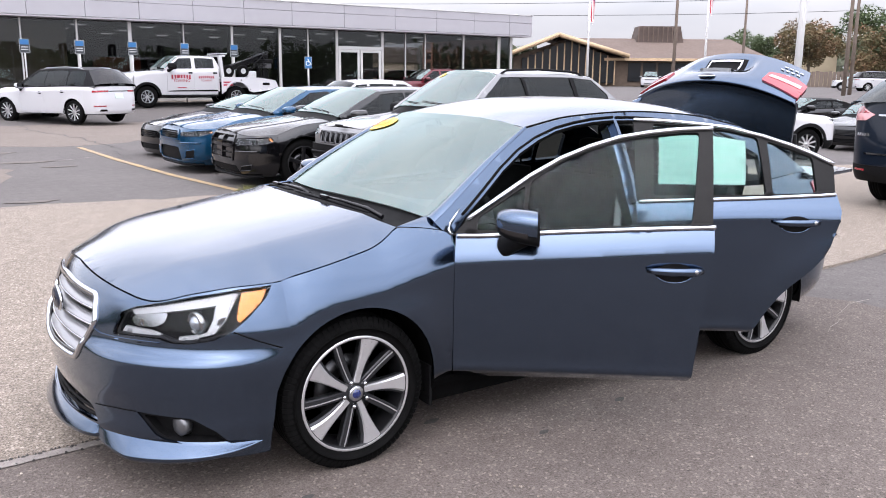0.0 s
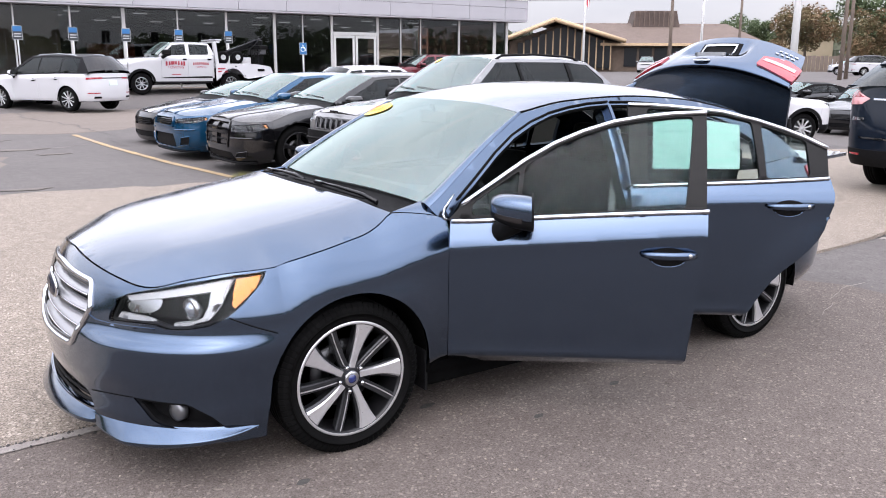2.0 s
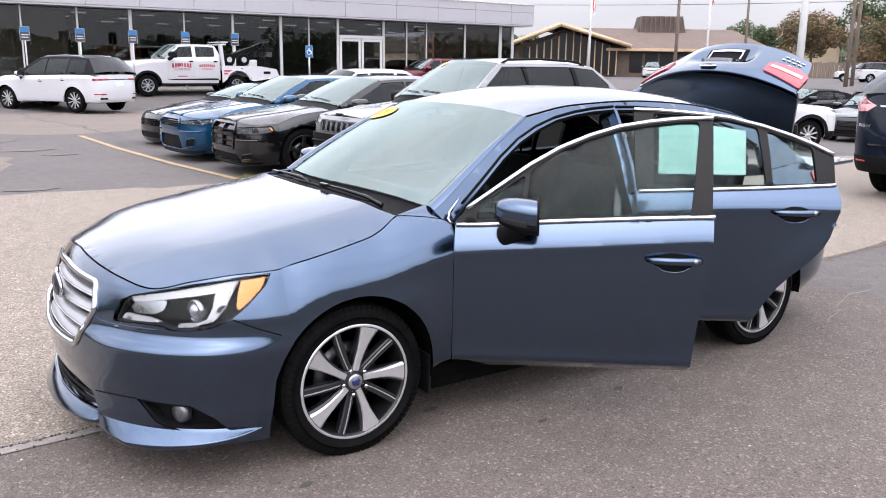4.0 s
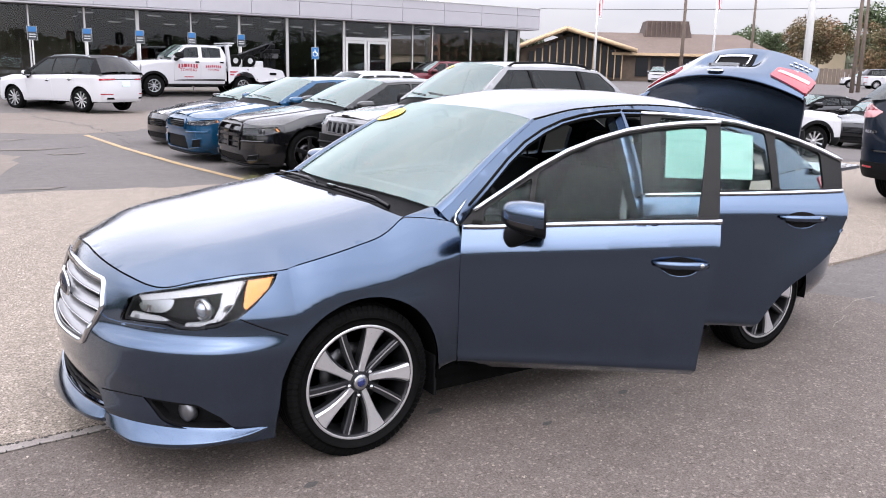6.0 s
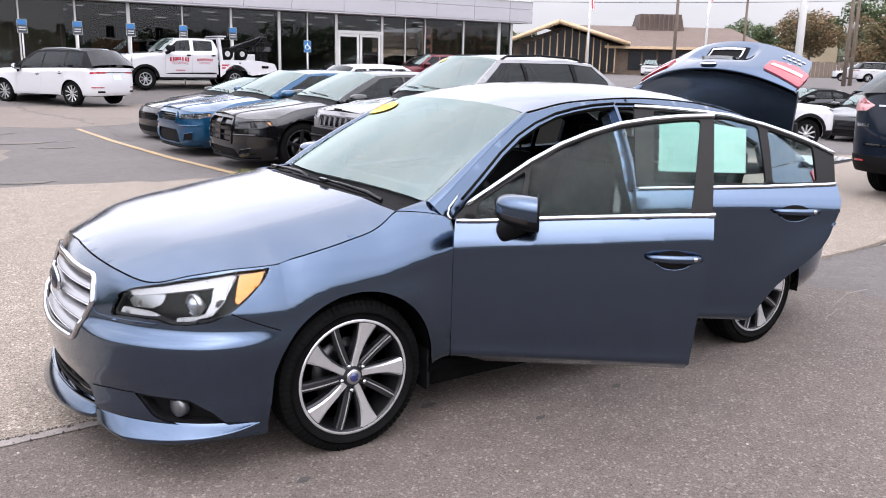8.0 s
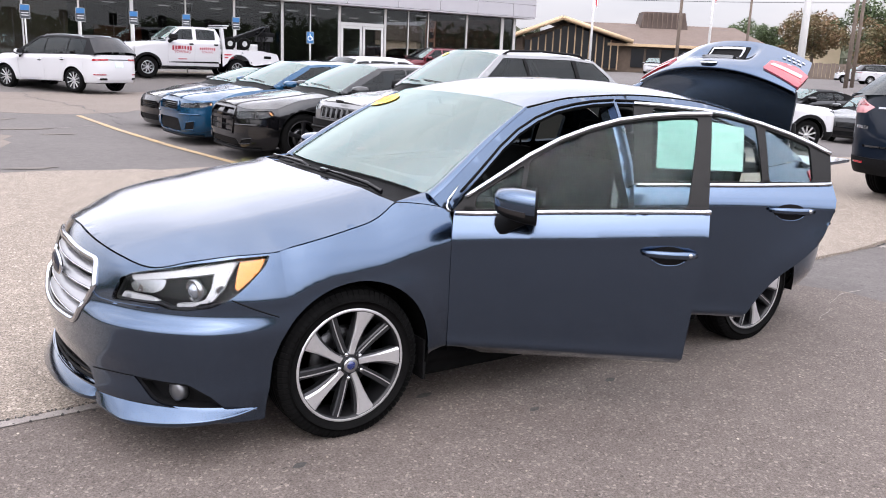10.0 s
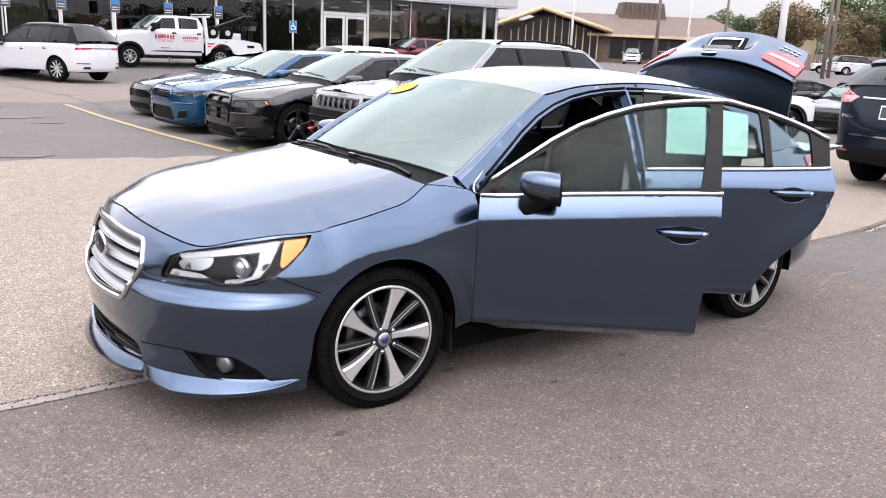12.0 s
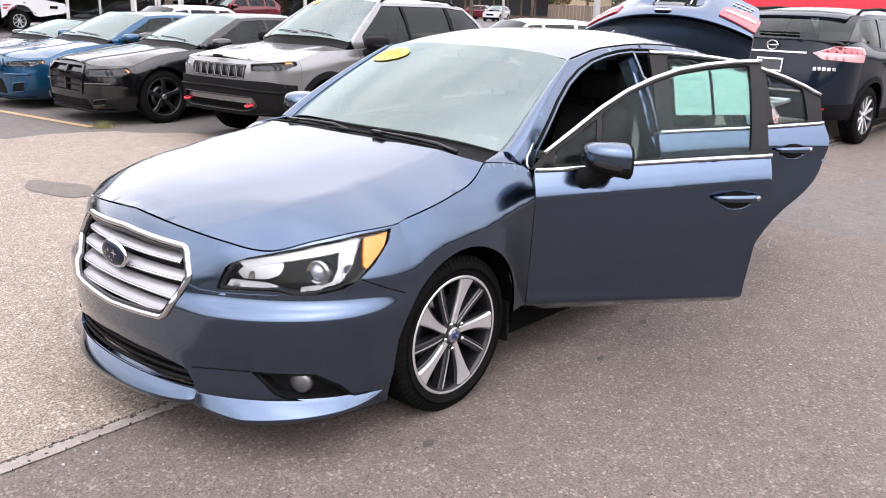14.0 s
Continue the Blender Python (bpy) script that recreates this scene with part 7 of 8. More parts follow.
def charger(place, colour, label, wheel_style, lampm, newer=False):
    b = make_body(3.05, 0.95, 1.03, 0.955, 0.362, 0.402, 1.00, 1.00, 1.475, (0.62, 1.02), (1.38, 1.40), (2.65, 1.37), (3.42, 1.10), 0.77, 1.06, 0.42, (0.66, 1.82, 2.78), k2=0.40, nf=3.3, hood_front=0.795)
    lamp = [(-0.90, 0.50, 0.635), (-0.88, 0.54, 0.735), (-0.70, 0.74, 0.755), (-0.50, 0.87, 0.765), (-0.46, 0.90, 0.70), (-0.62, 0.82, 0.640)]
    grille = [(-0.44, 0.44), (-0.47, 0.69), (-0.42, 0.765), (0.42, 0.765), (0.47, 0.69), (0.44, 0.44)]
    lower = [(-0.62, 0.235), (0.62, 0.235), (0.54, 0.345), (-0.54, 0.345)]
    if newer:
        lamp = [(-0.91, 0.46, 0.655), (-0.89, 0.50, 0.725), (-0.70, 0.74, 0.755), (-0.50, 0.87, 0.765), (-0.50, 0.87, 0.715), (-0.68, 0.78, 0.665)]
        grille = [(-0.42, 0.615), (-0.44, 0.69), (-0.38, 0.735), (0.38, 0.735), (0.44, 0.69), (0.42, 0.615)]
        lower = [(-0.52, 0.255), (0.52, 0.255), (0.44, 0.475), (-0.44, 0.475)]
    car = closed_car("sedan", label, "car", b, place, colour, auto_windows(b, ((0.78, 1.805), (1.83, 2.92)), 0.02, 0.04),
                     lamp, grille, wheel_style, [(0.15, 0.86), (0.80, 0.86), (0.82, 0.98), (0.15, 0.98)],
                     lower, rim_r=0.255, lamp_mat=lampm, grille_kind="bars", mirror_mat=colour)
    f = lambda s, z: b.nose(s / 0.9, z)
    g = [b.y_nose(y, z) for y, z in grille]
    part("grille_surround", sheet(rounded(grow(g, 0.035), 0.03), b.lift(f, 0.016), (-1, 0, 0), 0.03, [rounded(g, 0.02)], 0.05), colour, car)
    zm = 0.5 * (grille[0][1] + grille[2][1]) + 0.02
    if not newer:
        part("grille_cross", sheet([b.y_nose(y, z) for y, z in ((-0.45, zm - 0.022), (0.45, zm - 0.022), (0.45, zm + 0.022), (-0.45, zm + 0.022))], b.lift(f, 0.0), (-1, 0, 0), 0.04, (), 0.03), "gloss_black", car)
        part("grille_cross", sheet([b.y_nose(y, z) for y, z in ((-0.028, 0.445), (0.028, 0.445), (0.028, 0.76), (-0.028, 0.76))], b.lift(f, 0.003), (-1, 0, 0), 0.04, (), 0.03), "gloss_black", car)
    for e in (-1, 1):
        light_outline(b, car, lamp, e)
        z0, z1 = (0.29, 0.45) if newer else (0.27, 0.37)
        pocket = [b.y_nose(e * y, z) for y, z in ((0.62, z0), (0.80, z0 + 0.02), (0.84, z1), (0.68, z1 - 0.03))]
        part("bumper_duct", sheet(rounded(pocket, 0.02), b.lift(f, 0.004), (-1, 0, 0), 0.03, (), 0.01), "plastic", car)
        part("duct_rim", ring_bar(bmesh.new(), [b.lift(f, 0.006)(*p) for p in resample(rounded(pocket, 0.02), 0.03)], 0.008, 6), colour, car)
        part("bumper_ridge", tubed([b.lift(f, 0.002)(*b.y_nose(e * y, 0.545 + 0.03 * (y - 0.5))) for y in np.linspace(0.50, 0.90, 9)], 0.014, 8), colour, car)
        part("hood_ridge", tubed([Vector(b.hood(x, e * (0.36 + 0.10 * (x + 0.9)))) + Vector((0, 0, -0.012)) for x in np.linspace(-0.86, 0.36, 14)], 0.022, 8), colour, car)
        part("side_ridge", tubed([Vector(b.lift(b.side, -0.012)(x, 0.80 + 0.05 * x)) * (1) for x in np.linspace(0.5, 2.6, 18)] if e < 0 else [Vector((1, -1, 1)) * Vector(b.lift(b.side, -0.012)(x, 0.80 + 0.05 * x)) for x in np.linspace(0.5, 2.6, 18)], 0.018, 8), colour, car)
    part("chin_lip", tubed([b.lift(f, 0.012)(s, b.zlow + 0.02) for s in np.linspace(-1.2, 1.2, 31)], 0.018, 8), "plastic", car)
    return car


black_sedan = charger(pose(3.60, 8.48, 0, 0, 0, -0.5), "black_paint", "black muscle sedan with black alloy wheels, nose outward", "five_black", "gloss_black")
blue_sedan = charger(pose(3.45, 10.80, -0.03, 0, 0, 2.5), "teal_paint", "bright blue muscle sedan parked in a row", "dark", "gloss_black", True)
part("hood_scoop", boxed((-0.30, -0.16, 0.99), (-0.12, 0.16, 1.005), 0.006), "gloss_black", blue_sedan)

b = make_body(2.8, 0.92, 1.0, 0.94, 0.35, 0.39, 0.97, 0.96, 1.33, (0.70, 1.0), (1.42, 1.27), (2.25, 1.26), (2.95, 1.06), 0.72, 1.02, 0.5, (0.72, 2.0, 2.05), k2=0.40, nf=2.4)
coupe = closed_car("convertible", "dark sports car with a pale hood stripe and soft top", "car", b, pose(3.75, 13.60, -0.10, 0, 0, 5), "black_paint", auto_windows(b, ((0.9, 1.95), (2.0, 2.4))),
                   [(-0.86, 0.50, 0.60), (-0.82, 0.56, 0.69), (-0.66, 0.72, 0.715), (-0.50, 0.83, 0.70), (-0.55, 0.82, 0.62)], [(-0.42, 0.50), (-0.46, 0.64), (0.46, 0.64), (0.42, 0.50)], "dark",
                   [(0.2, 0.82), (0.8, 0.82), (0.8, 0.95), (0.2, 0.95)], [(-0.55, 0.27), (0.55, 0.27), (0.5, 0.38), (-0.5, 0.38)], roof_mat="plastic", pillar="plastic")
part("hood_stripe", sheet([(-0.83, -0.30), (-0.83, -0.02), (0.36, -0.06), (0.36, -0.42)], lambda x, y: Vector(b.hood(x, y)) + Vector((0, 0, 0.004)), (0, 0, 1), 0.05), "white_paint", coupe)

# silver SUV beside the sedan
b = make_body(2.71, 0.93, 0.98, 0.935, 0.365, 0.415, 1.12, 1.12, 1.735, (0.50, 1.17), (1.23, 1.655), (2.95, 1.625), (3.52, 1.19), 0.965, 1.14, 0.36, (0.56, 1.62, 2.52), nf=3.2, nr=3.2, sill=0.33, zlow=0.36, crown=0.075)
jeep = closed_car("suv", "silver compact SUV with black cladding and slotted grille", "car", b, pose(4.10, 5.72, 0.02, 0, 0, 4), "silver_paint", auto_windows(b, ((0.70, 1.605), (1.63, 2.50), (2.55, 3.20)), 0.02, 0.035),
                  [(-0.85, 0.53, 0.865), (-0.85, 0.53, 0.945), (-0.66, 0.73, 0.972), (-0.47, 0.86, 0.978), (-0.46, 0.87, 0.935), (-0.66, 0.78, 0.875)],
                  [(-0.47, 0.775), (-0.485, 0.93), (0.485, 0.93), (0.47, 0.775)], "dark", [(0.45, 0.95), (0.86, 0.95), (0.86, 1.08), (0.45, 1.08)],
                  [(-0.62, 0.40), (0.62, 0.40), (0.55, 0.50), (-0.55, 0.50)], clad="plastic", rails=[(1.30, 0.0), (1.42, 0.055), (2.0, 0.07), (2.7, 0.055), (2.85, 0.0)], rim_r=0.22, grille_kind="slots", mirror_mat="plastic")
for s in (-1, 1):
    for x0, x1 in ((1.595, 1.64), (2.49, 2.56)):
        part("pillar_trim", mirrored(sheet([(x0, b.T(x0) + 0.02), (x1, b.T(x1) + 0.02), (x1, b.rail(x1) - 0.035), (x0, b.rail(x0) - 0.035)], b.lift(b.green, 0.004), (0, -1, 0), 0.06, (), 0.004), s), "plastic", jeep)
jn = lambda s, z: b.nose(s / 0.9, z)
JW = np.linspace(-1.36, 1.36, 31)
mouth = [b.y_nose(y, z) for y, z in ((-0.66, 0.47), (-0.50, 0.425), (0.50, 0.425), (0.66, 0.47), (0.60, 0.575), (-0.60, 0.575))]
part("bumper_panel", sheet([(s, 0.375 + 0.05 * abs(s) ** 3) for s in JW] + [(s, 0.755 - 0.07 * max(0, abs(s) - 0.75)) for s in JW[::-1]], b.lift(jn, 0.030), (-1, 0, 0), 0.04, [rounded(mouth, 0.03)], 0.05), "plastic", jeep)
part("intake_mesh", sheet(rounded(mouth, 0.03), b.lift(jn, 0.0), (-1, 0, 0), 0.05, (), 0.01), "under", jeep)
part("intake_rim", ring_bar(bmesh.new(), [b.lift(jn, 0.034)(*p) for p in resample(rounded(mouth, 0.03), 0.03)], 0.010, 6), "gloss_black", jeep)
part("bumper_step", tubed([b.lift(jn, 0.034)(s, 0.665 - 0.03 * abs(s)) for s in np.linspace(-1.25, 1.25, 31)], 0.016, 8), "plastic", jeep)
part("skid_lip", tubed([b.lift(jn, 0.020)(s, 0.395) for s in np.linspace(-0.8, 0.8, 25)], 0.022, 8), "plastic", jeep)
for e in (-1, 1):
    part("hood_ridge", tubed([Vector(b.hood(x, e * (0.45 + 0.10 * (x + 0.9)))) + Vector((0, 0, -0.014)) for x in np.linspace(-0.82, 0.28, 12)], 0.024, 8), "silver_paint", jeep)
for e in (-1, 1):
    o = Vector(b.nose(e * 0.50, 0.475))
    part("tow_hook", tubed([o + Vector((0.0, -0.05, 0.02)), o + Vector((-0.07, -0.03, 0.0)), o + Vector((-0.085, 0.0, -0.005)), o + Vector((-0.07, 0.03, 0.0)), o + Vector((0.0, 0.05, 0.02))], 0.014, 8), M.setdefault("hook_red", material("red_hook", (0.5, 0.02, 0.03), rough=0.4)), jeep)
    part("corner_marker", sheet([(e * 1.16, 0.945), (e * 1.30, 0.955), (e * 1.31, 0.965), (e * 1.16, 0.968)], b.lift(lambda s, z: b.nose(s / 0.9, z), 0.002), (-1, 0, 0), 0.03), "amber", jeep)
for k in range(4):
    part("word_bar", boxed((-0.915 + 0.016, -0.085 + 0.045 * k, 1.000), (-0.90 + 0.016, -0.050 + 0.045 * k, 1.025), 0.002), "gloss_black", jeep)
frj = b.screen("front")
part("oval_sticker", grid(lambda u, v: Vector(frj(0.62 + 0.14 * v * math.cos(6.2832 * u), 0.86 + 0.07 * v * math.sin(6.2832 * u))) + Vector((-0.004, 0, 0.005)), 24, 3, (-1, 0, 1), closed_u=True), "yellow", jeep)

# white SUV near the shop windows
b = make_body(2.96, 0.90, 1.05, 0.975, 0.385, 0.43, 1.16, 1.14, 1.80, (0.55, 1.20), (1.30, 1.70), (3.46, 1.69), (3.87, 1.24), 1.0, 1.18, 0.40, (0.62, 1.74, 2.72), nf=3.0, nr=3.6, sill=0.30, zlow=0.28, crown=0.07)
wsuv = closed_car("white_suv", "white SUV with black roof and chrome wheels", "car", b, pose(2.66, 27.95, 0.04, 0, 0, -56.7), "white_paint", auto_windows(b, ((0.80, 1.705), (1.73, 2.69), (2.715, 3.42))),
                  [(-0.84, 0.52, 0.92), (-0.84, 0.53, 0.97), (-0.66, 0.75, 0.985), (-0.5, 0.88, 0.985), (-0.5, 0.88, 0.94), (-0.66, 0.76, 0.92)], [(-0.5, 0.82), (-0.5, 0.93), (0.5, 0.93), (0.5, 0.82)], "multi",
                  [(0.42, 1.02), (0.90, 1.00), (0.90, 1.07), (0.42, 1.075)], [(-0.6, 0.36), (0.6, 0.36), (0.55, 0.48), (-0.55, 0.48)], rails=[(1.40, 0.0), (1.55, 0.05), (2.4, 0.06), (3.05, 0.045), (3.2, 0.0)], rim_r=0.27, roof_mat="black_roof", pillar="black_roof", rear_glass="gloss_black")
ft = lambda s, z: b.tail(s / 0.9, z)
part("lamp_bar", sheet([b.y_tail(y, z) for y, z in ((-0.42, 1.035), (0.42, 1.035), (0.42, 1.06), (-0.42, 1.06))], b.lift(ft, 0.01), (1, 0, 0), 0.05, (), 0.01), "gloss_black", wsuv)
part("plate", sheet([b.y_tail(y, z) for y, z in ((-0.17, 0.82), (0.17, 0.82), (0.17, 0.98), (-0.17, 0.98))], b.lift(ft, 0.012), (1, 0, 0), 0.05, (), 0.01), "paper", wsuv)
for e in (-1, 1):
    part("exhaust_trim", sheet(rounded([b.y_tail(e * y, z) for y, z in ((0.52, 0.42), (0.76, 0.42), (0.74, 0.48), (0.54, 0.48))], 0.02), b.lift(ft, 0.01), (1, 0, 0), 0.03, (), 0.01), "gloss_black", wsuv)
    part("reflector_strip", sheet([b.y_tail(e * y, z) for y, z in ((0.56, 0.57), (0.88, 0.57), (0.88, 0.60), (0.56, 0.60))], b.lift(ft, 0.01), (1, 0, 0), 0.03, (), 0.01), "red_lens", wsuv)

# navy SUV with its tail to the drive
b = make_body(2.705, 0.93, 0.97, 0.92, 0.355, 0.405, 1.06, 1.09, 1.63, (0.45, 1.11), (1.20, 1.53), (3.02, 1.53), (3.54, 1.20), 0.94, 1.24, 0.34, (0.52, 1.60, 2.52), nf=2.5, nr=3.0, sill=0.28, zlow=0.30, crown=0.08, k1=0.20, k2=0.30)
rogue = closed_car("navy_suv", "dark navy SUV seen from behind with clear-red tail lamps", "car", b, pose(11.55, 0.72, 0.155, 0, 0, 175.6), "navy_paint", auto_windows(b, ((0.68, 1.54), (1.64, 2.46), (2.54, 3.22))),
                   [(-0.85, 0.52, 0.86), (-0.85, 0.53, 0.93), (-0.66, 0.73, 0.945), (-0.5, 0.84, 0.945), (-0.66, 0.76, 0.88)], [(-0.4, 0.6), (-0.45, 0.85), (0.45, 0.85), (0.4, 0.6)], "multi",
                   [(0.48, 1.10), (0.60, 1.03), (0.915, 1.00), (0.915, 1.17), (0.70, 1.19)], None, clad="plastic", rails=[(1.35, 0.0), (1.5, 0.06), (2.2, 0.075), (2.85, 0.06), (2.98, 0.0)], rim_r=0.235, tail_mat="pink_lens", rear_glass="tint")
ft = lambda s, z: b.tail(s / 0.9, z)
part("handle_bar", sheet([b.y_tail(y, z) for y, z in ((-0.42, 1.085), (0.42, 1.085), (0.42, 1.105), (-0.42, 1.105))], b.lift(ft, 0.02), (1, 0, 0), 0.05, (), 0.015), "chrome", rogue)
pl = part("plate", sheet([b.y_tail(y, z) for y, z in ((-0.155, 0.87), (0.155, 0.87), (0.155, 1.01), (-0.155, 1.01))], b.lift(ft, 0.012), (1, 0, 0), 0.05, (), 0.01), "sign_dark", rogue)
part("plate_frame", sheet([b.y_tail(y, z) for y, z in ((-0.165, 0.86), (0.165, 0.86), (0.165, 1.02), (-0.165, 1.02))], b.lift(ft, 0.016), (1, 0, 0), 0.03, [[b.y_tail(y, z) for y, z in ((-0.15, 0.88), (0.15, 0.88), (0.15, 1.0), (-0.15, 1.0))]], 0.01), "chrome", pl)
ring = bmesh.new()
o = b.lift(ft, 0.02)(0, 1.165)
ring_bar(ring, [(o[0], 0.065 * math.cos(t), o[2] + 0.055 * math.sin(t)) for t in np.linspace(0, 6.2832, 25)[:-1]], 0.010)
tube(ring, [(o[0], -0.08, o[2]), (o[0], 0.08, o[2])], 0.010, 6)
part("round_badge", ring, "chrome", rogue)
part("chrome_strip", sheet([b.y_tail(y, z) for y, z in ((-0.55, 0.645), (0.55, 0.645), (0.55, 0.665), (-0.55, 0.665))], b.lift(ft, 0.014), (1, 0, 0), 0.05, (), 0.01), "chrome", rogue)
for e in (-1, 1):
    part("reflector_strip", sheet([b.y_tail(e * y, z) for y, z in ((0.53, 0.45), (0.69, 0.45), (0.69, 0.472), (0.53, 0.472))], b.lift(ft, 0.014), (1, 0, 0), 0.03, (), 0.01), "red_lens", rogue)
    part("lamp_band", sheet([b.y_tail(e * y, z) for y, z in ((0.56, 1.115), (0.91, 1.09), (0.91, 1.155), (0.70, 1.17))], b.lift(ft, 0.012), (1, 0, 0), 0.03, (), 0.004), "red_lens", rogue)
for k in range(5):
    part("word_bar", sheet([b.y_tail(0.52 + 0.048 * k + dy, z) for dy, z in ((0, 0.90), (0.034, 0.90), (0.034, 0.94), (0, 0.94))], b.lift(ft, 0.012), (1, 0, 0), 0.03, (), 0.003), "chrome", rogue)
for k in range(5):
    part("word_bar", sheet([b.y_tail(-0.70 + 0.040 * k + dy, z) for dy, z in ((0, 0.85), (0.03, 0.85), (0.03, 0.885), (0, 0.885))], b.lift(ft, 0.012), (1, 0, 0), 0.03, (), 0.003), "chrome", rogue)
rw = b.screen("rear")
part("rear_wiper", tubed([Vector(rw(0.35 - 0.6 * t, 0.14 + 0.01 * t)) + Vector((0.02, 0, 0.012)) for t in np.linspace(0, 1, 5)], 0.012, 6), "plastic", rogue)
sp = grid(lambda u, v: Vector(b.roof(1.8 * u - 0.9, 0.98)) + Vector((0.02 + 0.20 * v, 0, -0.005 - 0.05 * v * v)), 14, 4, (0, 0, 1), 0.025)
part("spoiler", sp, "navy_paint", rogue)

# white crossover and black coupes behind the sedan
b = make_body(2.66, 0.88, 0.90, 0.90, 0.345, 0.395, 1.03, 1.05, 1.60, (0.42, 1.08), (1.15, 1.52), (2.85, 1.50), (3.35, 1.12), 0.90, 1.08, 0.30, (0.50, 1.56, 2.46), nf=2.4, nr=2.6, sill=0.27, zlow=0.25, crown=0.07)
wx = closed_car("crossover", "white crossover with dark cladding and alloy wheels", "car", b, pose(15.9, 7.95, -0.12, 0, 0, 157), "white_paint", auto_windows(b, ((0.64, 1.50), (1.6, 2.40), (2.48, 3.0))),
                [(-0.80, 0.50, 0.82), (-0.80, 0.52, 0.89), (-0.6, 0.72, 0.905), (-0.46, 0.82, 0.905), (-0.6, 0.74, 0.84)], [(-0.4, 0.6), (-0.45, 0.8), (0.45, 0.8), (0.4, 0.6)], "multi",
                [(0.48, 0.92), (0.88, 0.90), (0.88, 1.02), (0.48, 1.02)], None, clad="plastic", rim_r=0.23)
black_coupe = copy_thing(coupe, pose(22.6, 10.0, -0.42, 0, 0, 15))
side_coupe = copy_thing(coupe, pose(24.3, 14.4, -0.32, 0, 0, -18))
for ob in (black_coupe, side_coupe):
    tagged(ob, "black low coupe parked behind the row", "car")
    for ch in ob.children:
        if ch.name.startswith("hood_stripe"):
            bpy.data.objects.remove(ch)
copy_thing(wx, pose(12.1, 17.6, -0.06, 0, 0, 183))
copy_thing(wsuv, pose(30.5, 9.9, -0.36, 0, 0, 138))
red = closed_car("red_suv", "dark red crossover parked beyond the row", "car", b, pose(19.2, 30.6, level(20.5, 30.6) - 0.01), "red_paint", auto_windows(b, ((0.64, 1.50), (1.6, 2.40), (2.48, 3.0))),
                 [(-0.80, 0.50, 0.82), (-0.80, 0.52, 0.89), (-0.6, 0.72, 0.905), (-0.46, 0.82, 0.905), (-0.6, 0.74, 0.84)], [(-0.4, 0.6), (-0.45, 0.8), (0.45, 0.8), (0.4, 0.6)], "multi",
                 [(0.48, 0.92), (0.88, 0.90), (0.88, 1.02), (0.48, 1.02)], None, rim_r=0.23)
for src, x, y, a in ((wx, 76, 43, -58), (black_sedan, 80, 39, -60), (wsuv, 98, 40.6, 121), (wx, 66, 52, 20), (wsuv, 76, 37.5, 140), (wsuv, 70, 62, 40), (red, 74, 58, 110)):
    copy_thing(src, pose(x, y, level(x, y) - 0.02, 0, 0, a))

# cars on show behind the shop glass
for src, x, y, a in ((black_sedan, 2.0, 36.6, 80), (black_coupe, 9.3, 36.6, 25), (red, 13.3, 38.5, 60), (black_sedan, 22.0, 37.6, 20)):
    tagged(copy_thing(src, pose(x, y, 0.5, 0, 0, a)), "dark car on show in the dim showroom", "car", "cars on show")

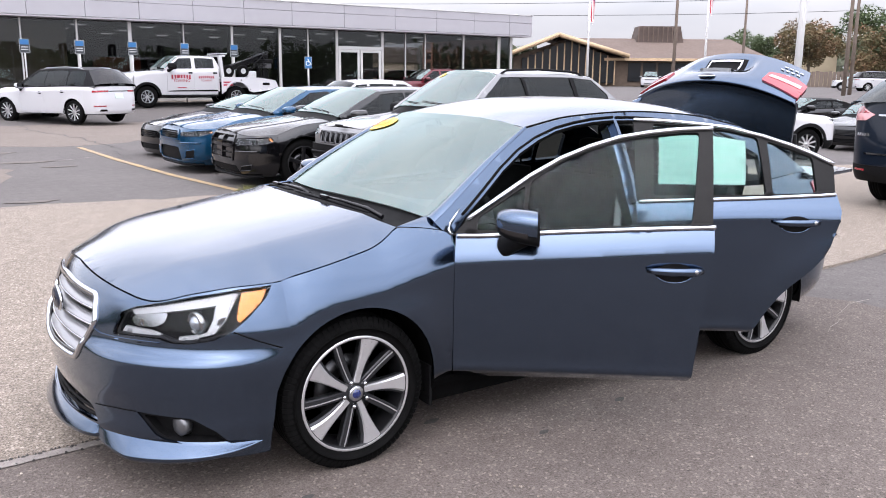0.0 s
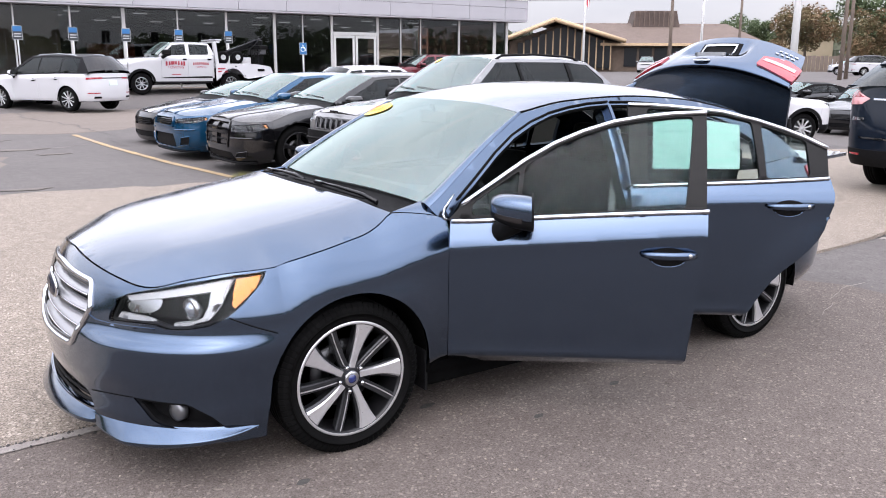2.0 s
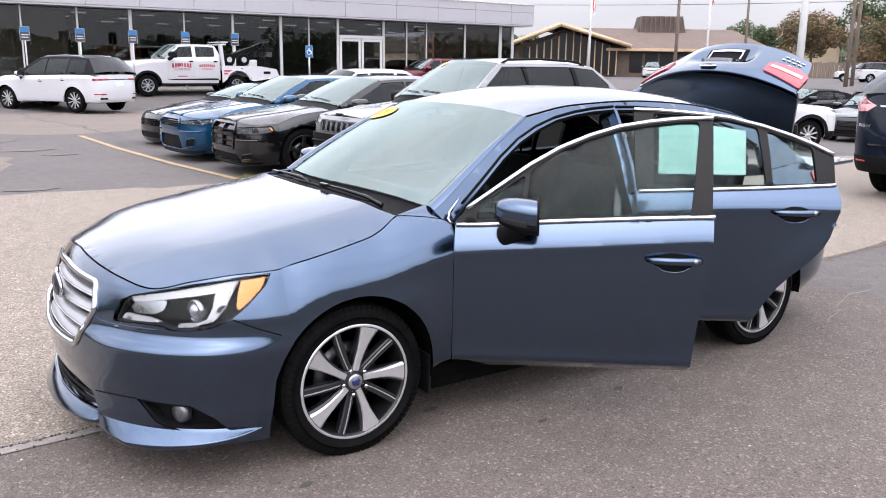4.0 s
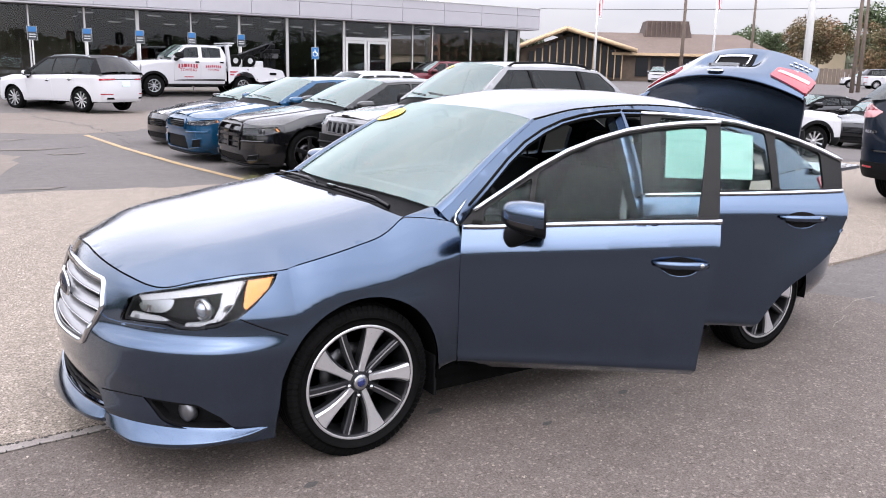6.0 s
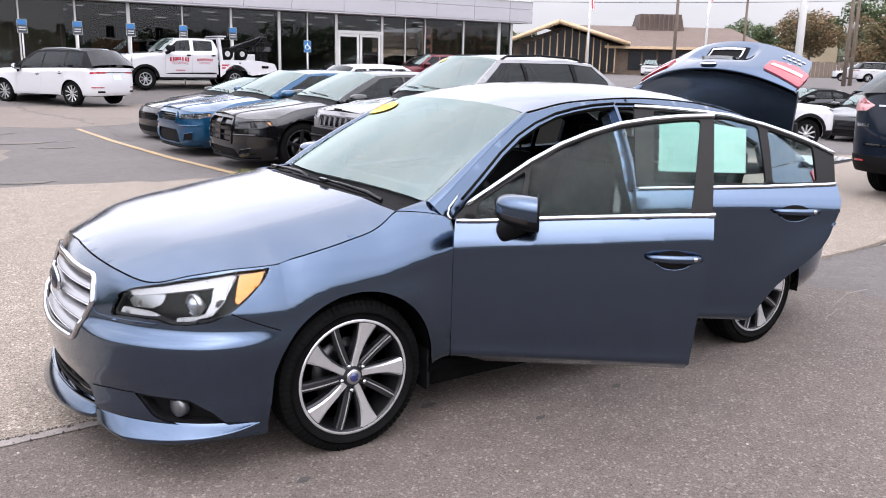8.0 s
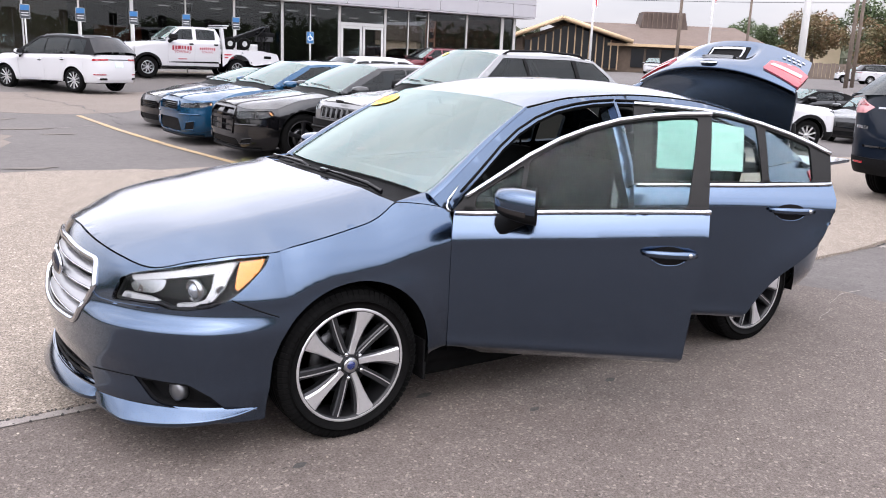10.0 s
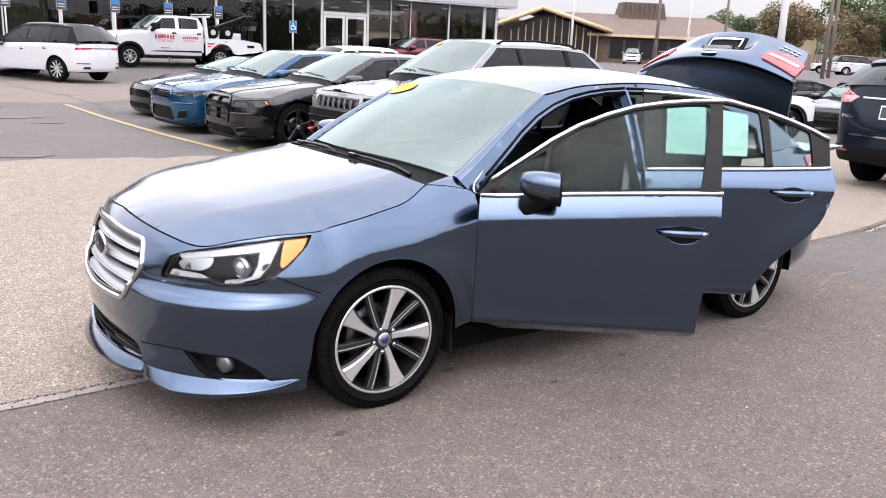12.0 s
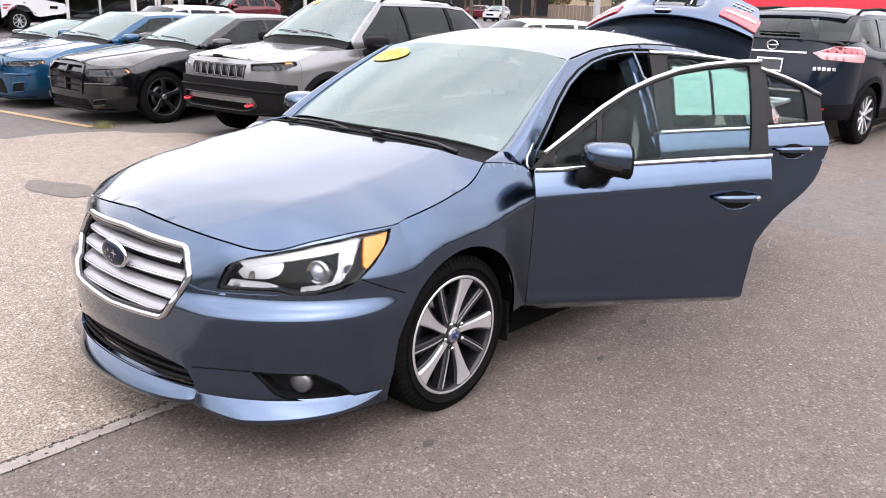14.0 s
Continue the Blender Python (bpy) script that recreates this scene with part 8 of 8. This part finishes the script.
# ---- tow truck ----
b = make_body(3.6, 0.95, 0.9, 1.00, 0.41, 0.47, 1.42, 1.46, 2.02, (0.72, 1.48), (1.28, 1.94), (2.74, 1.94), (2.95, 1.50), 1.25, 1.40, 0.58, (0.80, 1.86, 2.86), nf=3.6, nr=5, sill=0.48, zlow=0.42, k1=0.18, k2=0.2, crown=0.05)
TR = pose(7.0, 30.6, 0.36, 0, 0, 2)
truck = thing("tow_truck", "white crew-cab tow truck with dark lettering and a lift boom", "truck", "", "", TR)
for s in (-1, 1):
    for nm, a, c in (("fender", b.fe, 0.80), ("front_door", 0.80, 1.86), ("rear_door", 1.86, 2.86)):
        p = part(nm, mirrored(sheet([(x, z) for x, z in b.panel(a, c)], b.side, (0, -1, 0), 0.06, (), 0.02), s), "white_paint", truck)
        if "door" in nm:
            part("handle", mirrored(boxed((c - 0.22, -b.W(c, 1.3) - 0.02, 1.30), (c - 0.06, -b.W(c, 1.3) + 0.01, 1.36), 0.01), s), "gloss_black", p)
    wins = auto_windows(b, ((0.98, 1.80), (1.94, 2.70)), 0.03, 0.06)
    part("cab_side", mirrored(sheet(b.pillars(), b.green, (0, -1, 0), 0.06, [rounded(w, 0.04) for w in wins], 0.03), s), "white_paint", truck)
    for w in wins:
        part("side_window", mirrored(sheet(rounded(w, 0.04), b.lift(b.green, -0.01), (0, -1, 0), 0.08), s), "tint", truck)
    arcs = [(0.0 + (b.arch + q) * math.cos(t), b.arch_z + (b.arch + q) * math.sin(t)) for q, ts in ((0.0, np.linspace(0.15, math.pi, 21)), (0.09, np.linspace(math.pi, 0.15, 21))) for t in ts]
    part("arch_flare", mirrored(sheet(arcs, b.lift(b.side, 0.03), (0, -1, 0), 0.05, (), 0.03), s), "plastic", truck)
    mirror_unit(b, 0.92, 1.52, s, truck, "plastic", 1.3, 0.06)
    for c in (0, 3.62):
        wheel(truck, b, c, s, "steel", 0.24)
    part("arch_liner", mirrored(arch_liner(b, 0), s), "under", truck)
    # bed side with its wheel opening
    bed = [(2.95, 0.50), (2.95, 1.14), (3.15, 1.18), (4.60, 1.16), (5.30, 1.05), (5.45, 0.72), (4.30, 0.56)] + [(3.62 + 0.53 * math.cos(t), 0.46 + 0.53 * math.sin(t)) for t in np.linspace(0.3, math.pi - 0.3, 17)]
    part("bed_side", mirrored(sheet(bed, lambda x, z: (x, -1.08, z), (0, -1, 0), 0.08, (), 0.05), s), "white_paint", truck)
    fl = [(3.62 + q * math.cos(t), 0.46 + q * math.sin(t)) for q, ts in ((0.52, np.linspace(0.3, math.pi - 0.3, 17)), (0.60, np.linspace(math.pi - 0.3, 0.3, 17))) for t in ts]
    part("arch_flare", mirrored(sheet(fl, lambda x, z: (x, -1.10, z), (0, -1, 0), 0.06, (), 0.06), s), "white_paint", truck)
    for k in range(2):
        x = 3.28 + 0.62 * k
        t_ = part("dolly_wheel", mirrored(lathe([(-1.06, 0.11), (-1.07, 0.20), (-1.03, 0.245), (-0.92, 0.245), (-0.88, 0.20), (-0.89, 0.11)], 28, "y", (x, 0, 1.42), True), s), "rubber", truck)
        part("dolly_rim", mirrored(lathe([(-1.05, 0.115), (-1.03, 0.10), (-1.02, 0.04), (-1.05, 0.035), (-1.05, 0.0001)], 24, "y", (x, 0, 1.42)), s), "machined", t_)
    pyl = part("pylon", mirrored(boxed((2.98, -1.05, 1.12), (3.10, -0.85, 2.02), 0.02, Matrix.Translation((3.04, 0, 1.1)) @ Matrix.Rotation(radians(-6), 4, "Y") @ Matrix.Translation((-3.04, 0, -1.1))), s), "white_paint", truck)
    part("headlamp", mirrored(boxed((-0.92, -0.92, 0.92), (-0.75, -0.55, 1.18), 0.03), s), "reflector", truck)
part("hood", sheet(b.hood_outline(), b.hood, (0, 0, 1), 0.08, (), 0.02), "white_paint", truck)
ss = np.linspace(-1.41, 1.41, 31)
part("front_bumper", sheet([(s, 0.42) for s in ss] + [(s, b.ft(abs(s) * 63.7) - 0.003) for s in ss[::-1]], lambda s, z: b.nose(s / 0.9, z), (-1, 0, 0), 0.08, [[b.y_nose(y, z) for y, z in ((-0.5, 0.75), (0.5, 0.75), (0.5, 1.18), (-0.5, 1.18))]], 0.02), "white_paint", truck)
part("grille", sheet([b.y_nose(y, z) for y, z in ((-0.5, 0.75), (0.5, 0.75), (0.5, 1.18), (-0.5, 1.18))], b.lift(lambda s, z: b.nose(s / 0.9, z), -0.02), (-1, 0, 0), 0.08, (), 0.01), "gloss_black", truck)
fr2, rr2 = b.screen("front"), b.screen("rear")
part("windscreen", grid(lambda u, v: fr2(2 * u - 1, v), 14, 8, (-1, 0, 1)), "shield", truck)
part("rear_window", grid(lambda u, v: rr2(2 * u - 1, v), 14, 8, (1, 0, 0.2)), "tint", truck)
part("roof", grid(lambda u, v: b.roof(2 * u - 1, v), 14, 12, (0, 0, 1), 0.03), "white_paint", truck)
part("cab_back", boxed((2.86, -0.93, 0.6), (2.92, 0.93, 1.48), 0.01), "white_paint", truck)
part("chassis", boxed((-0.6, -0.55, 0.42), (5.2, 0.55, 0.72), 0.03), "under", truck)
part("running_board", boxed((0.55, -1.02, 0.40), (2.85, -0.85, 0.46), 0.02), "plastic", truck)
part("cabin_floor", boxed((0.5, -0.9, 0.60), (2.86, 0.9, 0.70), 0.02), "interior", truck)
for y in (-0.42, 0.42):
    st_ = seat(truck, 1.55, y)
    st_.matrix_basis = pose(0, 0, 0.45)
part("bed_floor", boxed((2.96, -1.02, 0.98), (5.2, 1.02, 1.08), 0.02), "white_paint", truck)
part("light_bar", boxed((3.06, -0.8, 2.08), (3.34, 0.8, 2.13), 0.02), "white_paint", truck)
part("pylon_top", boxed((3.05, -0.95, 1.98), (3.20, 0.95, 2.05), 0.02), "white_paint", truck)
part("boom", boxed((3.2, -0.16, 1.22), (5.5, 0.16, 1.46), 0.03, Matrix.Translation((3.2, 0, 1.3)) @ Matrix.Rotation(radians(-20), 4, "Y") @ Matrix.Translation((-3.2, 0, -1.3))), "gloss_black", truck)
part("boom_mast", boxed((5.05, -0.45, 0.55), (5.28, -0.28, 2.15), 0.03), "gloss_black", truck)
part("boom_mast", boxed((5.05, 0.28, 0.55), (5.28, 0.45, 2.15), 0.03), "gloss_black", truck)
part("cross_bar", boxed((4.98, -0.75, 1.75), (5.36, 0.75, 1.92), 0.03), "plastic", truck)
for y in (-0.7, -0.35, 0.0, 0.35):
    part("chain_block", boxed((5.0, y, 1.55), (5.30, y + 0.16, 1.78), 0.02), "steel", truck)
part("winch_box", boxed((4.15, -0.85, 1.08), (4.55, -0.45, 1.42), 0.03), "galv", truck)
part("tool_rack", tubed([(4.5, -0.95, 1.05), (4.7, -0.9, 1.6), (5.0, -0.85, 1.7)], 0.03), "plastic", truck)
part("hose", tubed([(4.3, -0.7, 1.4), (4.6, -0.6, 1.75), (4.9, -0.5, 1.95), (5.15, -0.4, 2.2)], 0.02), "plastic", truck)


def on_door(x, z):
    return Matrix.Translation((x, -b.W(x, z) - 0.006, z)) @ Matrix.Rotation(radians(90), 4, "X")


for k, (c, sz) in enumerate(zip((1.0, 1.115, 1.205, 1.275, 1.365, 1.475, 1.59, 1.69), (0.17, 0.15, 0.14, 0.13, 0.13, 0.14, 0.15, 0.17))):
    part("name_bar", boxed((c - 0.035, -b.W(c, 1.2) - 0.008, 1.20 - sz / 2 - 0.03 * abs(k - 3.5) / 3.5), (c + 0.035, -b.W(c, 1.2) + 0.01, 1.20 + sz / 2 - 0.03 * abs(k - 3.5) / 3.5), 0.01), "print_red", truck)
letters("TOWING", 0.155, "print_red", truck, on_door(1.36, 1.02))
for k in range(8):
    c = 2.08 + 0.082 * k
    part("name_bar", boxed((c - 0.025, -b.W(c, 1.2) - 0.008, 1.13 - 0.02 * abs(k - 3.5) / 3.5), (c + 0.025, -b.W(c, 1.2) + 0.01, 1.23 - 0.02 * abs(k - 3.5) / 3.5), 0.008), "print_red", truck)
letters("TOWING", 0.11, "print_red", truck, on_door(2.36, 1.03))
part("name_bar", boxed((1.2, -b.W(1.4, 0.75) - 0.006, 0.735), (1.56, -b.W(1.4, 0.75) + 0.01, 0.77), 0.004), "print_red", truck)
for z in (0.97, 0.86):
    part("name_bar", boxed((3.02, -1.09, z - 0.03), (3.40, -1.075, z + 0.03), 0.004), "print_red", truck)
part("round_mark", lathe([(-1.09, 0.06), (-1.095, 0.0001)], 20, "y", (3.50, 0, 0.90)), "sign_dark", truck)
part("round_mark", lathe([(-1.09, 0.045), (-1.095, 0.0001)], 20, "y", (3.78, 0, 1.04)), "sign_dark", truck)
part("rear_light", boxed((4.72, -1.10, 0.86), (5.02, -1.07, 0.96), 0.006), "gloss_black", truck)


# ---- distance ----
def leaf_cloud(bm, centre, size, n, leaf):
    """Many small leaf faces inside an uneven crown."""
    lobes = [(Vector((random.gauss(0, 0.42), random.gauss(0, 0.42), random.uniform(-0.5, 0.75))), random.uniform(0.28, 0.5)) for _ in range(14)]
    for _ in range(n):
        c, r = random.choice(lobes)
        d = Vector((random.gauss(0, 1), random.gauss(0, 1), random.gauss(0, 1))).normalized() * r * random.random() ** 0.35
        p = Vector(centre) + Vector(((c.x + d.x) * size[0], (c.y + d.y) * size[1], (c.z + d.z) * size[2]))
        a, t = Vector((random.gauss(0, 1), random.gauss(0, 1), random.gauss(0, 0.6))).normalized(), Vector((random.gauss(0, 1), random.gauss(0, 1), random.gauss(0, 1))).normalized()
        q = a.cross(t).normalized()
        s = leaf * random.uniform(0.6, 1.4)
        bm.faces.new([bm.verts.new(p + a * s), bm.verts.new(p + q * s * 0.6), bm.verts.new(p - a * s), bm.verts.new(p - q * s * 0.6)])


def tree(x, y, h, w, mat, label, n=9000):
    z = level(x, y)
    t = thing("tree", label, "tree", "trees", "", pose(x, y, z))
    tr = bmesh.new()
    tube(tr, [(0, 0, -0.1), (0.05, 0, h * 0.2), (0.0, 0.1, h * 0.45), (0.1, 0.0, h * 0.75)], [h * 0.03, h * 0.022, h * 0.016, h * 0.005], 8)
    for k in range(6):
        a = k * 1.05 + random.random()
        z0 = h * random.uniform(0.28, 0.5)
        tube(tr, [(0, 0, z0), (0.2 * w * math.cos(a), 0.2 * w * math.sin(a), z0 + h * 0.12), (0.38 * w * math.cos(a), 0.38 * w * math.sin(a), z0 + h * 0.25)], [h * 0.011, h * 0.007, h * 0.003], 6)
    part("trunk", tr, "bark", t)
    cr = bmesh.new()
    leaf_cloud(cr, (0, 0, h * 0.52), (w * 0.52, w * 0.52, h * 0.46), n, 0.019 * h)
    part("crown", cr, mat, t)
    return t


# trees to the right of the far street and behind the restaurant
for x, y, h, w, m, l in ((118, 74, 9.8, 10, "leaf_red", "russet autumn tree with an uneven crown"), (131, 70, 12, 12, "leaf", "tall dark green tree by the street"), (127, 60, 12.5, 13, "leaf", "tall dark green tree by the street"),
                         (138, 57, 13, 14, "leaf", "tall dark green tree by the street"), (121, 66, 9, 9, "leaf_red", "russet autumn tree with an uneven crown"), (124, 93, 9.5, 8, "leaf", "round dark green tree crown"), (142, 48, 13, 15, "leaf", "tall dark green tree by the street"),
                         (120, 84, 8, 7, "leaf", "round dark green tree crown"), (136, 40, 12.5, 14, "leaf", "tall dark green tree by the street"), (64, 78, 4.6, 4.5, "leaf", "small green tree beside the restaurant")):
    tree(x, y, h, w, m, l)

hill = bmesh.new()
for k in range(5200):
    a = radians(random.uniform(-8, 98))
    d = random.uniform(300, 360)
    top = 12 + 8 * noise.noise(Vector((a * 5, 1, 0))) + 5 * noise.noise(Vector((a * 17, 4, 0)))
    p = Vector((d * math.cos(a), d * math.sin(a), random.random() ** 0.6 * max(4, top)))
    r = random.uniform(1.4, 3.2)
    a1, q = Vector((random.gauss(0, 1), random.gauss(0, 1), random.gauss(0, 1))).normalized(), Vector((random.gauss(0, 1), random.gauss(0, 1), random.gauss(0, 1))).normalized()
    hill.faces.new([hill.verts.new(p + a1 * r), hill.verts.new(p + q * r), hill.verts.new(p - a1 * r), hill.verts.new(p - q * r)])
tagged(part("far_woods", hill, "leaf_far"), "wooded hills on the skyline in a haze-tinted green", "woods", kind="stuff")
back = bmesh.new()
for k in range(30000):
    a = radians(random.uniform(98, 352))
    d = random.uniform(58, 80)
    top = 5 + 2.5 * noise.noise(Vector((a * 4, 2, 0))) + 1.8 * noise.noise(Vector((a * 19, 6, 0)))
    p = Vector((d * math.cos(a), d * math.sin(a), random.random() ** 0.8 * max(2, top)))
    r = random.uniform(0.45, 0.9) * (1 - 0.5 * p.z / max(2, top))
    a1, q = Vector((random.gauss(0, 1), random.gauss(0, 1), random.gauss(0, 1))).normalized(), Vector((random.gauss(0, 1), random.gauss(0, 1), random.gauss(0, 1))).normalized()
    back.faces.new([back.verts.new(p + a1 * r), back.verts.new(p + q * r), back.verts.new(p - a1 * r), back.verts.new(p - q * r)])
tagged(part("street_trees", back, "leaf"), "line of trees along the street behind", "trees", kind="stuff")

# restaurant with the long brown roof: local x along its front, y away from the lot
RB = pose(52.6, 80.8, 0.6, 0, 0, -34.7)
rest = thing("restaurant", "low building with a long brown roof and timber gable", "building", "", "", RB)
part("wall", boxed((11.5, 2.0, 0), (40, 16, 3.3)), "shade_brown", rest)
part("gable_wall", sheet([(10.2, 0), (22.5, 0), (22.5, 3.4), (16.0, 5.4), (10.2, 3.4)], lambda x, z: (x, 1.6, z), (0, -1, 0), 1.0, (), 0.3), "shade_brown", rest)
roof_l = [((8.4, -0.6, 3.3), (15.3, -0.6, 6.0), (15.3, 17, 6.0), (8.4, 17, 3.3)), ((15.3, -0.6, 6.0), (23.5, -0.6, 3.6), (23.5, 17, 3.6), (15.3, 17, 6.0)), ((21, 1.2, 3.3), (41, 1.2, 3.3), (38, 8.5, 5.9), (15.3, 8.5, 5.95)), ((41, 1.2, 3.3), (41, 16, 3.3), (38, 8.5, 5.9), (38, 8.4, 5.9))]
for q in roof_l:
    part("roof", shell([Vector(p) for p in q], [(0, 1, 2, 3)], (0, -0.3, 1), 0.18), "roof_brown", rest)
gb = bmesh.new()
for p, q in (((8.3, -0.7, 3.15), (15.3, -0.7, 5.9)), ((15.3, -0.7, 5.9), (23.6, -0.7, 3.5))):
    tube(gb, [p, q], 0.26, 4)
part("gable_board", gb, "timber", rest)
part("eave_board", boxed((21, 1.0, 3.02), (41.1, 1.16, 3.34), 0.02), "timber", rest)
for k in range(13):
    x = 11.2 + 0.86 * k
    part("window", boxed((x, 1.25, 0.4), (x + 0.64, 1.40, min(3.3 + 0.34 * min(k, 6), 5.3 - 0.33 * max(0, k - 6))), 0.01), "dark_win", rest)
    part("post", boxed((x + 0.68, 1.15, 0.2), (x + 0.80, 1.38, min(3.3 + 0.34 * min(k, 6), 5.3 - 0.33 * max(0, k - 6))), 0.01), "timber", rest)
for k in range(9):
    x = 24 + 1.8 * k
    part("window", boxed((x, 1.85, 0.6), (x + 1.5, 1.97, 2.8), 0.01), "dark_win", rest)
tower = bmesh.new()
vs = [tower.verts.new(p) for p in ((25.8, 7, 5.2), (31.8, 7, 5.2), (31.8, 11, 5.2), (25.8, 11, 5.2), (26.3, 7.4, 7.4), (31.4, 7.4, 7.4), (31.4, 10.6, 7.4), (26.3, 10.6, 7.4))]
for f in ((0, 1, 5, 4), (1, 2, 6, 5), (2, 3, 7, 6), (3, 0, 4, 7), (4, 5, 6, 7)):
    tower.faces.new([vs[i] for i in f])
part("roof_screen", tower, M.setdefault("screen_brown", material("dark_brown_louvre", (0.075, 0.052, 0.042), rough=0.8, vary=0.3, scale=3)), rest)
for k in range(9):
    part("slat", boxed((26.1 + 0.6 * k, 7.0, 5.5), (26.2 + 0.6 * k, 7.35, 7.3), 0.01), "roof_brown", rest)

# low tan building and brick block further left, pale building to the right
low = thing("low_building", "low tan building with a brown parapet", "building", "", "", pose(46.0, 84.5, 0.5, 0, 0, -34.7))
part("wall", boxed((-6, 0, 0), (6, 8, 2.6)), "tan_wall", low)
part("roof", boxed((-6.3, -0.3, 2.6), (6.3, 8.3, 4.4), 0.1), "roof_brown", low)
part("window", boxed((1.0, -0.05, 0.9), (2.0, 0.05, 2.1), 0.01), "dark_win", low)
br = thing("brick_block", "distant red brick apartment block", "building", "", "", pose(125, 176, 0, 0, 0, -34.7))
part("wall", boxed((-11, 0, 0), (9, 12, 13.0)), "brick", br)
for i in range(9):
    for j in range(4):
        part("window", boxed((-10 + 2.1 * i, -0.1, 3.4 + 2.5 * j), (-8.9 + 2.1 * i, 0.05, 4.9 + 2.5 * j), 0.01), "dark_win", br)
pale = thing("pale_building", "pale yellow flat-roofed building far off", "building", "", "", pose(117, 86, 0.6, 0, 0, -34.7))
part("wall", boxed((-14, 0, 0), (16, 10, 5.2)), M.setdefault("pale_wall", material("pale_yellow_wall", (0.62, 0.52, 0.36), rough=0.8, vary=0.1, scale=1)), pale)
part("coping", boxed((-14.2, -0.2, 5.2), (16.2, 10.2, 5.5), 0.02), "roof_brown", pale)
fen = thing("fence", "brown board fence along the far street", "fence", "", "", pose(104, 56, 0.6, 0, 0, -58))
for k in range(60):
    part("board", boxed((-15 + 0.5 * k, 0, 0), (-14.54 + 0.5 * k, 0.06, 2.0 + 0.05 * (k % 3)), 0.01), "wood_pole", fen)

# red-banded store across the street
store = thing("store", "dark brown store with a red band and awning", "building", "", "", pose(78.2, 32.6, 0.1, 0, 0, -64))
part("wall", boxed((-3, 0, 0), (14, 10, 2.6)), "store_brown", store)
part("band", boxed((-3.2, -0.25, 2.6), (14.2, 10, 3.5), 0.05), "store_red", store)
part("parapet", boxed((-0.5, -0.20, 3.52), (4.6, 9.9, 6.6), 0.05), "store_brown", store)
part("parapet_top", boxed((4.65, 0.1, 3.52), (14, 10, 6.3), 0.05), "fascia", store)
part("round_sign", lathe([(-0.42, 0.55), (-0.36, 0.60), (-0.30, 0.55)], 24, "y", (2.0, 0, 3.9), True), "white", store)
for k in range(5):
    part("poster", boxed((-2.2 + 3.1 * k, -0.06, 0.9), (-1.0 + 3.1 * k, -0.01, 2.3), 0.01), "white" if k % 2 else "dark_win", store)

# poles, flags and wires
def pole(name, label, x, y, h, r0, r1, mat):
    p = thing(name, label, "pole", "poles", "", pose(x, y, level(x, y)))
    part("shaft", tubed([(0, 0, -0.1), (0, 0, h * 0.5), (0, 0, h)], [r0, (r0 + r1) / 2, r1], 12), mat, p)
    return p


lp = pole("lamp_pole", "thick white lamp pole", 31.8, 18.4, 9.5, 0.17, 0.13, "white_frame")
part("lamp_head", boxed((-0.9, -0.2, 9.4), (-0.1, 0.2, 9.6), 0.04), "galv", lp)
pole("utility_pole", "brown wooden utility pole", 58, 31.9, 11, 0.16, 0.11, "wood_pole")
pole("utility_pole", "brown wooden utility pole", 61, 33.2, 11, 0.15, 0.10, "wood_pole")
pole("utility_pole", "brown wooden utility pole", 52, 43.0, 10.5, 0.15, 0.10, "wood_pole")
pole("utility_pole", "brown wooden utility pole", 70, 50.0, 10.5, 0.15, 0.10, "wood_pole")
for x, y, h in ((38.8, 39.0, 7.6), (45.0, 34.2, 8.2)):
    fp = pole("flagpole", "white flagpole with a striped flag hanging limp", x, y, h, 0.10, 0.06, "white_frame")
    def cloth(u, v, h=h):
        return (0.10 + 0.34 * u + 0.05 * math.sin(9 * u + 3 * v), 0.12 * math.sin(7 * u + 2 * v) * u, h - 0.4 - 2.3 * v - 0.5 * u * (1 - v) - 0.25 * u)
    fl = part("flag", grid(lambda u, v: cloth(u, v), 14, 14, (0, -1, 0)), "white", fp)
    for k in range(4):
        part("stripe", grid(lambda u, v: Vector(cloth((2 * k + v) / 8 + 0.02, 0.25 + 0.74 * u)) + Vector((0, -0.012, 0)), 10, 2, (0, -1, 0)), "flag_red", fl)
        part("stripe", grid(lambda u, v: Vector(cloth((2 * k + v) / 8 + 0.02, 0.25 + 0.74 * u)) + Vector((0, 0.012, 0)), 10, 2, (0, 1, 0)), "flag_red", fl)
    part("canton", grid(lambda u, v: Vector(cloth(u * 0.9, 0.28 * v)) + Vector((0, -0.014, 0)), 8, 4, (0, -1, 0)), "flag_blue", fl)
for z0, z1, a, c in ((9.6, 10.6, (20, 78), (90, 8)), (8.2, 9.6, (20, 79), (90, 9)), (10.8, 11.6, (14, 90), (95, 14)), (7.2, 8.9, (30, 70), (92, 12))):
    pts = [(a[0] + (c[0] - a[0]) * t, a[1] + (c[1] - a[1]) * t, z0 + (z1 - z0) * t - 1.0 * math.sin(math.pi * t)) for t in np.linspace(0, 1, 16)]
    w = thing("overhead_wire", "thin dark overhead cable", "cable", "overhead cables")
    part("cable", tubed(pts, 0.018, 4), "seal", w)
